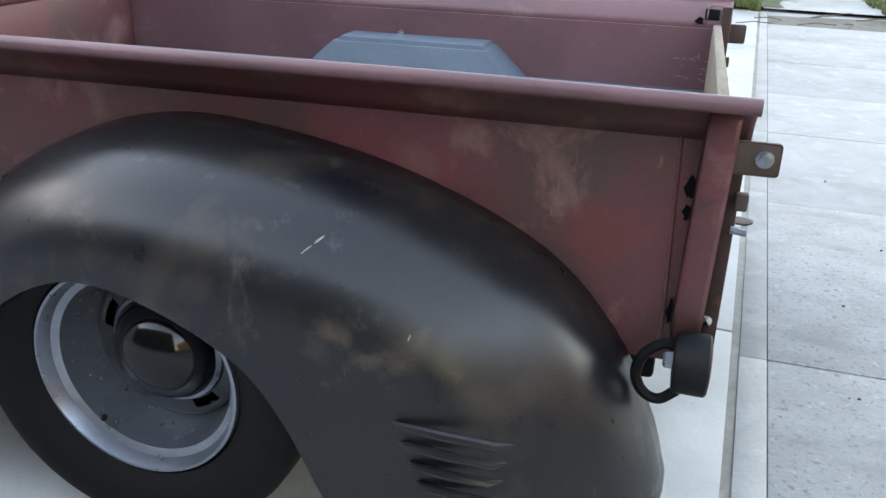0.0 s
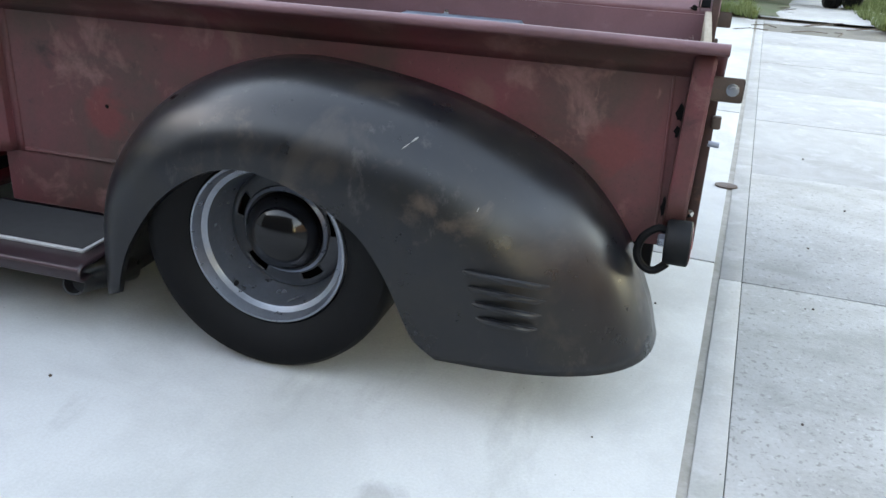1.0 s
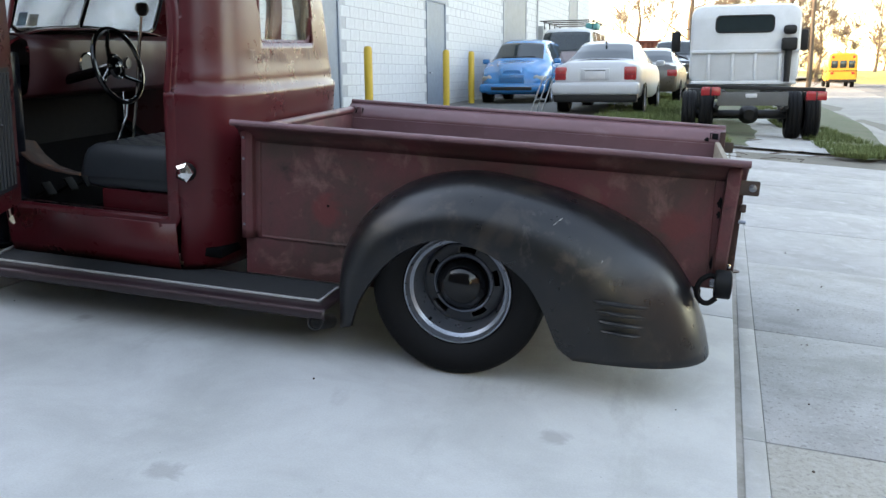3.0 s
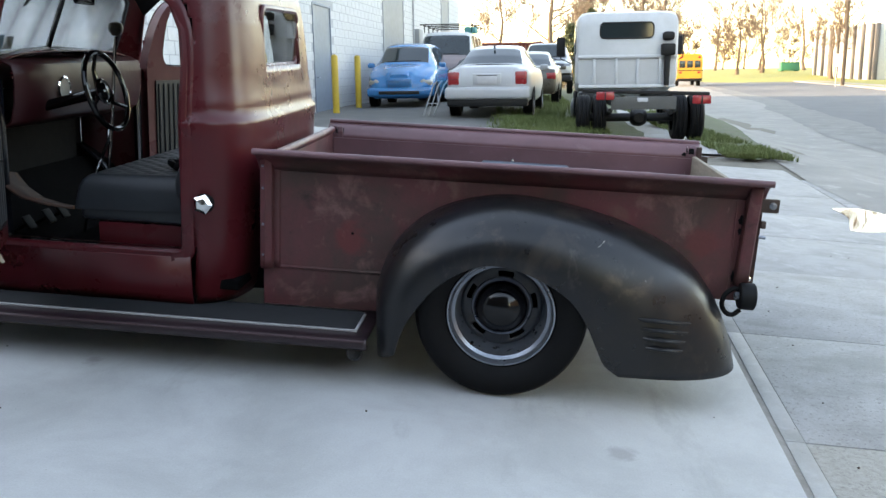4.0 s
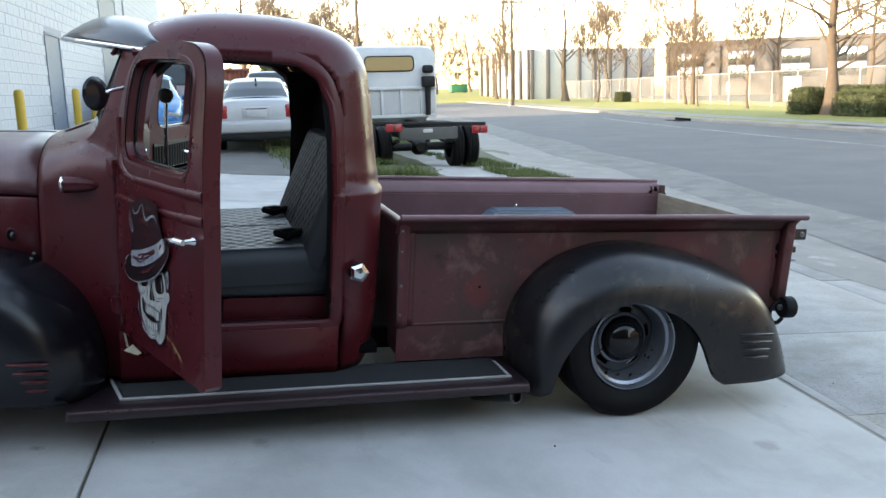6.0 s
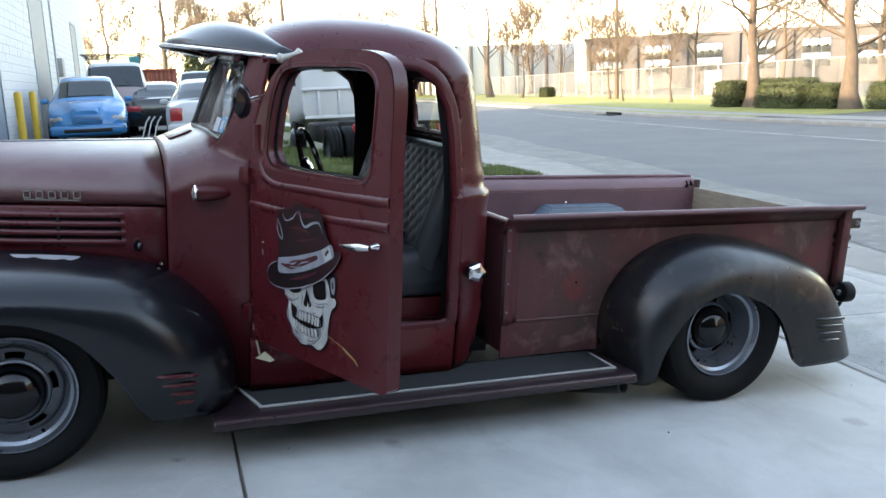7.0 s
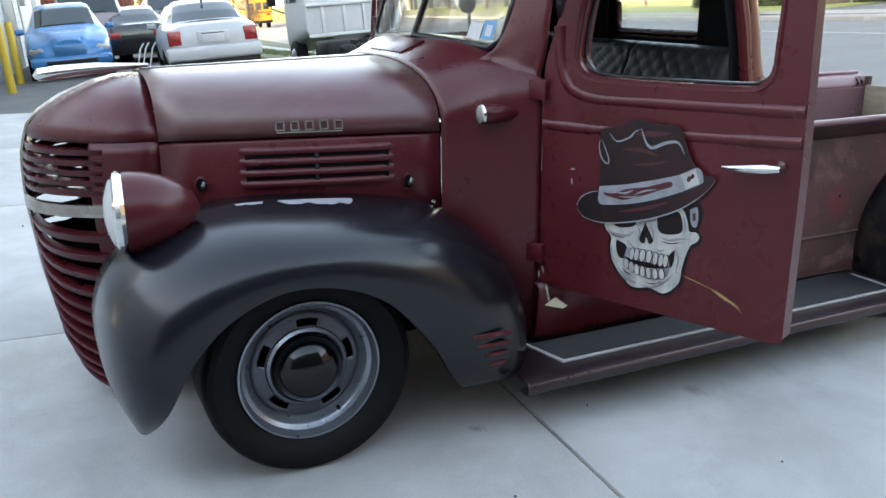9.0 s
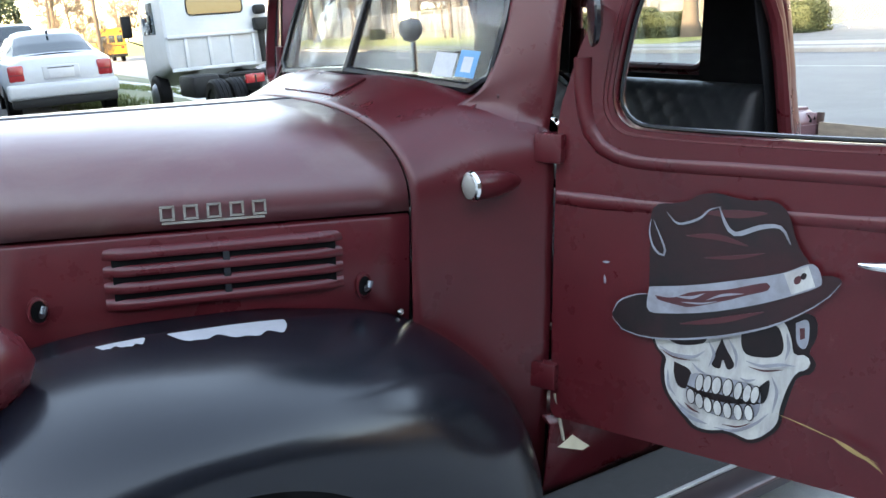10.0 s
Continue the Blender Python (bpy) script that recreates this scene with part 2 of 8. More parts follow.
def tube(path, r, n=8, bm=None, caps=True):
    """A round rod along a path; r a number or one for each point."""
    bm = bm or bmesh.new()
    pts = [Vector(p) for p in path]
    rows = []
    for i, p in enumerate(pts):
        d = (pts[min(i + 1, len(pts) - 1)] - pts[max(i - 1, 0)]).normalized()
        a = d.orthogonal().normalized() if i == 0 else (rows_u - d * rows_u.dot(d)).normalized()
        rows_u = a
        c = d.cross(a)
        rr = r[i] if isinstance(r, (list, tuple)) else r
        rows.append([p + rr * (a * math.cos(t) + c * math.sin(t)) for t in [2 * math.pi * k / n for k in range(n)]])
    first = len(bm.verts)
    grid(rows, bm, close=True)
    if caps:
        bm.verts.ensure_lookup_table()
        bm.faces.new([bm.verts[first + k] for k in range(n)])
        bm.faces.new([bm.verts[first + (len(rows) - 1) * n + k] for k in range(n)])
    return bm


def slab(outline, m, thick, bm=None):
    """A flat plate: an outline of (u, v) in the plane of the pose m, thick along its local z."""
    bm = bm or bmesh.new()
    top = [bm.verts.new(m @ Vector((u, v, thick))) for u, v in outline]
    low = [bm.verts.new(m @ Vector((u, v, 0))) for u, v in outline]
    bm.faces.new(top)
    bm.faces.new(low[::-1])
    for i in range(len(top)):
        j = (i + 1) % len(top)
        bm.faces.new((top[i], low[i], low[j], top[j]))
    return bm


def smooth_curve(points, n):
    """n points of a Catmull-Rom curve through the given ones, evenly by length."""
    p = np.array(points, float)
    q = np.vstack([2 * p[0] - p[1], p, 2 * p[-1] - p[-2]])
    out = []
    for i in range(1, len(q) - 2):
        for t in np.linspace(0, 1, 24, endpoint=False):
            out.append(0.5 * (2 * q[i] + (q[i + 1] - q[i - 1]) * t + (2 * q[i - 1] - 5 * q[i] + 4 * q[i + 1] - q[i + 2]) * t * t
                              + (3 * q[i] - q[i - 1] - 3 * q[i + 1] + q[i + 2]) * t ** 3))
    out = np.array(out + [p[-1]])
    d = np.r_[0, np.cumsum(np.linalg.norm(np.diff(out, axis=0), axis=1))]
    s = np.linspace(0, d[-1], n)
    return np.stack([np.interp(s, d, out[:, k]) for k in range(out.shape[1])], 1)


def interp(x, pts):
    return float(np.interp(x, [a for a, _ in pts], [c for _, c in pts]))


def rounded(w, h, r, n=6, cx=0.0, cy=0.0):
    """Outline of a rectangle with round corners."""
    out = []
    for sx, sy, a0 in ((1, 1, 0), (-1, 1, 90), (-1, -1, 180), (1, -1, 270)):
        for k in range(n + 1):
            a = radians(a0 + 90 * k / n)
            out.append((cx + sx * (w / 2 - r) + r * math.cos(a), cy + sy * (h / 2 - r) + r * math.sin(a)))
    return out


# ---- ground ----
def ground_height(x, y):
    """The driveway plane near the truck, the lot rising gently beyond, street at the kerb's foot."""
    plane = -0.0772 * x + 0.0301 * y - 0.013
    far = min(max((y - 6.0) / 5.0, 0), 1)
    rise = 0.32 + 0.10 * min(max((y - 13) / 5, 0), 1)
    lot = rise if x < -1 else max(rise - 0.075 * (x + 1), -0.2)
    h = plane * (1 - far) + lot * far
    if x < -6:
        h = h * max(0, 1 - (-6 - x) / 10)
    if y < -6:
        h = -0.0772 * x - 0.193
    edge = 3.75 + 0.07 * min(max(y, 0), 60)
    if x > edge:
        k = min((x - edge) / 0.8, 1)
        h = h * (1 - k) + (-0.27) * k
    return h


bm = bmesh.new()
xs = [-2500, -600, -150, -60, -25, -12, -6] + list(np.arange(-5, 5.01, 0.5)) + [5.5, 6.5, 8, 11, 14, 18, 26, 40, 70, 150, 600, 2500]
ys = [-2500, -600, -150, -50, -20, -10, -6] + list(np.arange(-5, 14.01, 0.5)) + [15, 17, 20, 25, 32, 40, 60, 100, 200, 600, 2500]
grid([[(x, y, ground_height(max(min(x, 60), -60), max(min(y, 90), -60)) - 0.012) for x in xs] for y in ys], bm)
tagged(part("ground", bm, DIRT, smooth=60), "bare dirt ground under the paving", "ground", kind="structure")


# ---- pickup truck ----
TRUCK = thing("pickup_truck", SLOPE, "maroon antique pickup truck with black fenders and open doors", "pickup truck")


def mirror(ob, name=None):
    """The far side's twin of a part on the near side."""
    me = ob.data.copy()
    me.transform(Matrix.Scale(-1, 4, (0, 1, 0)))
    me.flip_normals()
    o = ob.copy()
    o.data = me
    scene.collection.objects.link(o)
    for c in list(ob.children):
        k = mirror(c)
        k.parent = o
    return o


def fender(crown, lip, y_in, y_out, name, mat, power=0.62, n=56, k=16, tuck=(0.0, 0.0)):
    """A pontoon fender: from the crown line on the body's side out and down to the lip of the wheel opening."""
    c, l = smooth_curve(crown, n), smooth_curve(lip, n)
    rows = []
    for i_, (a, e) in enumerate(zip(c, l)):
        s_ = i_ / (n - 1)
        edge_y = y_out + tuck[0] * max(0, 1 - s_ / 0.16) ** 2 + tuck[1] * max(0, 1 - (1 - s_) / 0.12) ** 2
        row = []
        for j in range(k + 1):
            t = math.pi / 2 * j / k
            s, q = math.sin(t) ** power, math.cos(t) ** power
            row.append((e[0] + (a[0] - e[0]) * q, y_in + (edge_y - y_in) * s, e[1] + (a[1] - e[1]) * q))
        row.append((row[-1][0], edge_y + 0.018, row[-1][2] - 0.004))
        rows.append(row)
    return part(name, grid(rows), mat, TRUCK, solid=0.006, smooth=60)


RP = 0.76
REAR_CROWN = [(-0.49, 0.10), (-0.50, 0.36), (-0.43, 0.53), (-0.275, 0.66), (-0.045, 0.727), (0.19, 0.714), (0.44, 0.657), (0.675, 0.55), (0.815, 0.41), (0.90, 0.25), (0.94, 0.12)]
REAR_LIP = [(-0.40, 0.14), (-0.375, 0.23), (-0.335, 0.31), (-0.25, 0.42), (-0.13, 0.50), (-0.01, 0.52), (0.13, 0.48), (0.25, 0.41), (0.32, 0.32), (0.37, 0.22), (0.40, 0.165), (0.455, 0.125)]
rear_fender = fender(REAR_CROWN, REAR_LIP, -0.612, -0.945, "rear_fender", WORNBLACK, power=RP)
tagged(rear_fender, "worn black rear fender with rust stains")
mirror(rear_fender)
FRONT_CROWN = [(-3.42, 0.20), (-3.47, 0.34), (-3.475, 0.50), (-3.42, 0.63), (-3.29, 0.72), (-3.10, 0.76), (-2.88, 0.755), (-2.68, 0.735), (-2.45, 0.69), (-2.27, 0.56), (-2.19, 0.40), (-2.17, 0.28), (-2.185, 0.185)]
FRONT_LIP = [(-3.385, 0.215), (-3.345, 0.31), (-3.30, 0.41), (-3.24, 0.49), (-3.16, 0.555), (-3.05, 0.60), (-2.95, 0.605), (-2.84, 0.58), (-2.74, 0.525), (-2.66, 0.44), (-2.60, 0.36), (-2.55, 0.27), (-2.50, 0.205)]
front_fender = fender(FRONT_CROWN, FRONT_LIP, -0.50, -0.94, "front_fender", BLACK, power=0.7, tuck=(0.15, 0.03))
tagged(front_fender, "satin black front fender with bare primer patches")
mirror(front_fender)


def wheel(x, side, face, dish, tyre_r=0.327, z=0.314):
    """face: the outer y of the tyre; dish: how deep the hub lies."""
    m = Matrix.Translation((x, face * -side, z)) @ pose(0, 0, 0, 90 * (1 if side > 0 else -1), 0, 0)
    w = part("wheel", lathe([(0.07, -0.16), (0.10, -0.16), (0.10, -dish - 0.02), (0.05, -dish - 0.02)], m), DARKSTEEL, TRUCK)
    tread = [(0.205, -0.02), (0.212, -0.002), (0.232, 0.012), (0.262, 0.026), (0.290, 0.028), (0.310, 0.020), (0.320, 0.007), (0.3245, -0.012), (0.326, -0.055), (0.317, -0.056), (0.317, -0.064), (0.325, -0.065),
             (0.326, -0.105), (0.318, -0.106), (0.318, -0.114), (0.326, -0.115), (0.326, -0.16), (0.318, -0.161), (0.318, -0.17), (0.325, -0.171), (0.322, -0.20), (0.308, -0.225), (0.26, -0.245), (0.21, -0.24)]
    tread = [(0.205 + (r - 0.205) * (tyre_r - 0.205) / 0.121, a) for r, a in tread]
    part("tyre", lathe(tread, m, 72), RUBBER, w, smooth=30)
    part("rim", lathe([(0.207, -0.012), (0.206, 0.002), (0.200, 0.003), (0.196, -0.006), (0.190, -0.022), (0.180, -0.028), (0.177, -0.03), (0.172, -dish * 0.75), (0.160, -dish + 0.0),
                       (0.142, -dish + 0.004)], m, 64), STEEL, w, smooth=35)
    # pressed steel centre with five slots
    NS = 80
    rings = [(0.160, -dish + 0.0), (0.152, -dish + 0.006), (0.142, -dish + 0.008), (0.128, -dish + 0.010), (0.120, -dish + 0.012), (0.112, -dish + 0.004), (0.06, -dish)]
    rows = [[m @ Vector((r * math.cos(2 * math.pi * k / NS), r * math.sin(2 * math.pi * k / NS), a)) for k in range(NS)] for r, a in rings]
    part("wheel_disc", grid(rows, close=True, skip=lambda i, j: i in (2, 3) and j % 16 < 6), DARKSTEEL if dish > 0.1 else GUNMETAL, w, smooth=35, solid=0.004)
    # near-black drum added behind the slots so they show as shade
    part("brake_drum", lathe([(0.0005, -dish - 0.03), (0.150, -dish - 0.03), (0.155, -dish - 0.036), (0.155, -dish - 0.09)], m, 40), DARK, w, smooth=40)
    va = radians(-128 if dish > 0.1 else -60)
    part("valve", tube([m @ Vector((0.179 * math.cos(va), 0.179 * math.sin(va), -0.036)), m @ Vector((0.165 * math.cos(va), 0.165 * math.sin(va), -0.030))], 0.006, 8), RUBBER, w)
    part("hub_ring", lathe([(0.114, -dish + 0.004), (0.116, -dish + 0.018), (0.108, -dish + 0.024), (0.102, -dish + 0.016)], m, 48), STEEL, w)
    part("hubcap", lathe([(0.103, -dish + 0.012)] + [(0.102 * math.cos(a), -dish + 0.022 + 0.072 * math.sin(a)) for a in np.linspace(0, math.pi / 2 - 0.002, 16)], m, 56), GLOSSBLACK, w, "gloss black domed hubcap", smooth=80)
    return w


for sd in (1, -1):
    wheel(0.0, sd, 0.895, 0.125, 0.331, 0.318)
    wheel(-2.946, sd, 0.835, 0.055, 0.302, 0.322)


# bed
RUST = material("rusty_iron", (0.042, 0.028, 0.0224), 0.75, second=(0.07, 0.035, 0.021), scale=18, bump=0.02, grain=150)
BLUE = material("blue_grey_liner", (0.0805, 0.1155, 0.1505), 0.42, scale=8, bump=0.01)
BROWNED = material("browned_bed_flange", (0.045, 0.020, 0.018), 0.6, second=(0.025, 0.015, 0.012), scale=7, amount=0.9, third=(0.085, 0.040, 0.028), third_scale=14, third_cut=0.58, bump=0.01, grain=120, spec=0.25)
FLOORMAT = material("black_floor_mat", (0.0030, 0.0030, 0.0034), 0.9, spec=0.05, scale=20)
# paler than the bed sides: real fading plus sky sheen put into the colour
FADEDLIT = material("faded_skylit_bed_paint", (0.1365, 0.065, 0.0728), 0.42, second=(0.091, 0.0442, 0.0481), scale=2.6, amount=0.9, third=(0.182, 0.1105, 0.1144), third_scale=7, third_cut=0.60, soft=0.14, fourth=(0.039, 0.026, 0.0234), fourth_scale=11, fourth_cut=0.68, bump=0.006, grain=140, rough_var=0.14, spec=0.4)
WOOD = material("weathered_wood", (0.175, 0.14, 0.1015), 0.8, second=(0.105, 0.084, 0.063), scale=9, stretch=(6, 1, 6), amount=0.8, bump=0.03)


def bed_side(near):
    p = part("bed_side", slab([(-1.005, 0.20), (-0.42, 0.20), (0.30, 0.36), (0.965, 0.36), (0.985, 0.776), (-1.005, 0.776)], Matrix.Translation((0, -0.600, 0)) @ pose(0, 0, 0, 90, 0, 0), 0.012), BEDPAINT, TRUCK, "faded maroon bed side with worn patches", smooth=0)
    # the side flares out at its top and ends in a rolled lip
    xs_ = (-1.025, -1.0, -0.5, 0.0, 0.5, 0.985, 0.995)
    # flare keeps the darker side paint, standing in for shade under the lip
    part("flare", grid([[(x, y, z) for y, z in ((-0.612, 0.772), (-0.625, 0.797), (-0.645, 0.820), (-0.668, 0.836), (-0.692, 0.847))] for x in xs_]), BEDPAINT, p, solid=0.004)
    # rail takes the paler paint, with the sky's sheen in its colour
    part("top_rail", tube([(x, -0.704, 0.8545 - 0.004 * (x > 0.9)) for x in xs_], 0.0135, 14), FADEDLIT, p)
    # pressed crease above the lower strip, stake flange in front, post behind
    part("crease", tube([(-0.93, -0.612, 0.367), (-0.45, -0.612, 0.367)], 0.007, 8), BEDPAINT, p)
    part("front_flange", grid([[(x, y, z) for x, y in ((-1.006, -0.60), (-1.010, -0.640), (-0.990, -0.645), (-0.968, -0.632), (-0.962, -0.612), (-0.945, -0.614), (-0.935, -0.611))] for z in (0.36, 0.40, 0.6, 0.80, 0.835)]), BEDPAINT, p, solid=0.004)
    post = part("rear_post", grid([[(x + (0.86 - z) * -0.03, y, z) for x, y in ((0.928, -0.612), (0.930, -0.655), (0.936, -0.66), (0.968, -0.662), (0.974, -0.656), (0.976, -0.612))] for z in (0.43, 0.5, 0.6, 0.7, 0.8, 0.835)]), BEDPAINT, p, solid=0.004)
    part("rear_flange", box(0.965, 0.992, -0.617, -0.585, 0.36, 0.84, 0.004), BROWNED, p)
    part("seam", tube([(0.889, -0.6125, 0.775), (0.899, -0.6125, 0.455), (0.900, -0.6125, 0.40)], 0.0035, 6), BEDPAINT, p)
    for x, z, w, h in ((0.914, 0.688, 0.009, 0.020), (0.915, 0.645, 0.008, 0.013), (0.911, 0.458, 0.007, 0.024), (0.906, 0.795, 0.012, 0.010)):
        rim_ = [(x + w * (1 + 0.3 * math.sin(5 * a + 40 * x)) * math.cos(a), z + h * (1 + 0.25 * math.sin(3 * a + 60 * z)) * math.sin(a)) for a in (2 * math.pi * k / 12 for k in range(12))]
        part("gouge", slab(rim_, Matrix.Translation((0, -0.6122, 0)) @ pose(0, 0, 0, 90, 0, 0), 0.0015), DARK, p, smooth=0)
    for z in (0.42, 0.55, 0.70, 0.79):
        part("screw", lathe([(0.006, 0), (0.005, 0.003), (0.0005, 0.004)], Matrix.Translation((-1.0, -0.645, z)) @ pose(0, 0, 0, 90, 0, 0), 10), STEEL, p)
    # hinge bracket for a tailgate
    br = part("tailgate_bracket", box(0.955, 1.040, -0.655, -0.649, 0.732, 0.786, 0.006), RUST, p, "rusty tailgate bracket with a bolt")
    part("bolt", lathe([(0.014, 0), (0.014, 0.004), (0.009, 0.005), (0.009, 0.012), (0.0005, 0.013)], Matrix.Translation((1.016, -0.655, 0.760)) @ pose(0, 0, 0, 90, 0, 0), 12), STEEL, br)
    part("catch", box(0.985, 1.005, -0.64, -0.622, 0.665, 0.695, 0.004), RUST, p)
    part("pin", tube([(0.985, -0.63, 0.63), (1.01, -0.632, 0.628)], 0.007, 8), STEEL, p)
    part("corner_bolt", lathe([(0.011, 0), (0.010, 0.006), (0.0005, 0.008)], Matrix.Translation((0.972, -0.617, 0.455)) @ pose(0, 0, 0, 90, 0, 0), 10), CHROME, p)
    return p


side = bed_side(True)
far_side = mirror(side)
# far inner side is repainted paler, its fading and skylight both in the colour
for ob in [far_side] + list(far_side.children):
    if ob.data.materials[0] == BEDPAINT:
        ob.data.materials[0] = FADEDLIT
CHALK = material("flaked_pale_scratch", (0.27, 0.20, 0.19), 0.7)
rnd = random.Random(77)
for k in range(16):
    x, z, a = rnd.uniform(0.85, 0.95), rnd.uniform(0.62, 0.70), rnd.choice((0, 0, 90, 20, 70))
    part("scratch", box(-rnd.uniform(0.004, 0.016), 0.006, -0.001, 0.001, -0.0008, 0.0008, m=Matrix.Translation((x, 0.5965, z)) @ pose(0, 0, 0, 0, a, 0)), CHALK, far_side, smooth=0)
part("rivet_hole", lathe([(0.006, 0.0), (0.0005, 0.0012)], Matrix.Translation((-0.632, -0.6126, 0.528)) @ pose(0, 0, 0, 90, 0, 0), 10), DARK, side)
# dark blocks set on the flare stand for shade inside the stake holes
for x in (-0.955, 0.940):
    part("stake_hole", box(-0.020, 0.020, -0.008, 0.004, -0.016, 0.016, m=Matrix.Translation((x, 0.635, 0.809)) @ pose(0, 0, 0, -41, 0, 0)), DARK, far_side)
part("bed_front", box(-1.0, -0.985, -0.6, 0.6, 0.22, 0.80, 0.003), BEDPAINT, TRUCK)
part("bed_front_rail", tube([(-0.995, -0.61, 0.815), (-0.995, 0.61, 0.815)], 0.02, 10), BEDPAINT, TRUCK)
bed_floor = part("bed_floor", box(-0.983, 0.955, -0.598, 0.598, 0.575, 0.60, 0.004), BLUE, TRUCK, "blue-grey bed floor liner")
for sgn in (-1, 1):
    # raised box over each wheel, sloping in, with a moulded step on top
    for x0, x1, y1, z0, z1, e in ((-0.275, 0.412, 0.43, 0.60, 0.690, 0.098), (-0.170, 0.307, 0.475, 0.688, 0.702, 0.012)):
        rows = [[(x0 + d, sgn * 0.597, z), (x0 + d, sgn * (y1 + d * 0.3), z), (x1 - d, sgn * (y1 + d * 0.3), z), (x1 - d, sgn * 0.597, z)] for z, d in ((z0, 0), (z1, e))]
        bm = grid(rows)
        bm.verts.ensure_lookup_table()
        bm.faces.new([bm.verts[k] for k in range(4, 8)])
        part("wheel_box", bm, BLUE, bed_floor, smooth=0)
    part("floor_bolt", lathe([(0.012, 0), (0.010, 0.006), (0.0005, 0.009)], Matrix.Translation((0.0, sgn * 0.603, 0.708)) @ pose(0, 0, 0, 90 * sgn, 0, 0), 10), CHROME, bed_floor)
board = part("tailgate_board", box(0.945, 0.968, -0.59, 0.59, 0.50, 0.79, 0.004), WOOD, TRUCK, "weathered wooden tailgate board")
part("cross_sill", box(0.90, 0.975, -0.60, 0.60, 0.36, 0.50, 0.006), RUST, TRUCK)

# tail lamps
LAMPRUBBER = material("black_rubber_lamp", (0.0035, 0.0042, 0.005), 0.6, spec=0.2)
REDLENS = material("red_lens", (0.245, 0.014, 0.0105), 0.2)
for sgn in (-1, 1):
    m = Matrix.Translation((0.958, sgn * 0.682, 0.400)) @ pose(0, 0, 0, 0, 90, 0)
    tl = part("tail_lamp", lathe([(0.02, -0.034), (0.048, -0.032), (0.053, -0.026), (0.054, 0.0), (0.054, 0.022), (0.050, 0.026)], m, 32), LAMPRUBBER, TRUCK, "black round tail lamp with a looped cable")
    part("lens", lathe([(0.050, 0.024), (0.04, 0.028), (0.0005, 0.030)], m, 24), REDLENS, tl)
    part("back_nut", lathe([(0.012, -0.05), (0.016, -0.046), (0.016, -0.032), (0.010, -0.03)], m, 6), STEEL, tl, smooth=0)
    part("cable", tube(smooth_curve([(0.925, sgn * 0.67, 0.422), (0.905, sgn * 0.672, 0.425), (0.875, sgn * 0.675, 0.40), (0.866, sgn * 0.678, 0.36), (0.882, sgn * 0.682, 0.33), (0.91, sgn * 0.684, 0.322), (0.938, sgn * 0.684, 0.345)], 24), 0.010, 8), RUBBER, tl)
    part("lamp_stalk", tube([(0.945, sgn * 0.63, 0.44), (0.965, sgn * 0.66, 0.41)], 0.008, 8), RUST, tl)

# fender ribs and bright scratches
RAWMETAL = material("bare_scratch", (0.245, 0.231, 0.21), 0.45, metal=0.4)
PRIMER = material("grey_primer", (0.252, 0.252, 0.266), 0.55, second=(0.196, 0.196, 0.21), scale=12)


def on_fender(crown, lip, y_in, y_out, power, s, t, lift=0.0):
    """The point at s along and t out over a fender, with a small lift off it."""
    c, l = smooth_curve(crown, 101), smooth_curve(lip, 101)

    def at(ss, tt):
        i = min(max(ss, 0), 1) * 100
        k = int(min(i, 99))
        a, e = c[k] + (c[k + 1] - c[k]) * (i - k), l[k] + (l[k + 1] - l[k]) * (i - k)
        th = math.pi / 2 * tt
        si, q = math.sin(th) ** power, math.cos(th) ** power
        return Vector((e[0] + (a[0] - e[0]) * q, y_in + (y_out - y_in) * si, e[1] + (a[1] - e[1]) * q))
    p = at(s, t)
    n = (at(s + 0.01, t) - at(s - 0.01, t)).cross(at(s, min(t + 0.02, 1)) - at(s, t - 0.02)).normalized()
    if n.y > 0:
        n = -n
    return p + n * lift


def rib(x0, x1, z, y):
    """A pressed rib: a thin rounded bar with pointed ends."""
    return tube([(x0, y + 0.012, z), (x0 + 0.02, y - 0.001, z), ((x0 + x1) / 2, y - 0.004, z - 0.002), (x1 - 0.02, y - 0.001, z - 0.004), (x1, y + 0.012, z - 0.005)], [0.002, 0.007, 0.008, 0.007, 0.002], 8)


for k in range(4):
    part("rib", rib(0.50 + 0.012 * k, 0.70 - 0.006 * k, 0.355 - 0.036 * k, -0.943), WORNBLACK, rear_fender)
    part("rib", rib(-2.50 + 0.012 * k, -2.345 - 0.004 * k, 0.375 - 0.034 * k, -0.938 + 0.006 * k), MAROON, front_fender, "maroon painted rib")
for s0, t0, ds, r in ((0.63, 0.47, 0.0, 0.0022), (0.63, 0.53, 0.0, 0.0014), (0.75, 0.62, 0.004, 0.0014)):
    pts = [on_fender(REAR_CROWN, REAR_LIP, -0.612, -0.945, RP, s0 + ds * q, t0 + (0.05 if not ds else 0.02) * q, 0.0032) for q in (0, 0.33, 0.66, 1)]
    part("scratch", tube(pts, [0.0006, r, r, 0.0006], 5), RAWMETAL, rear_fender)
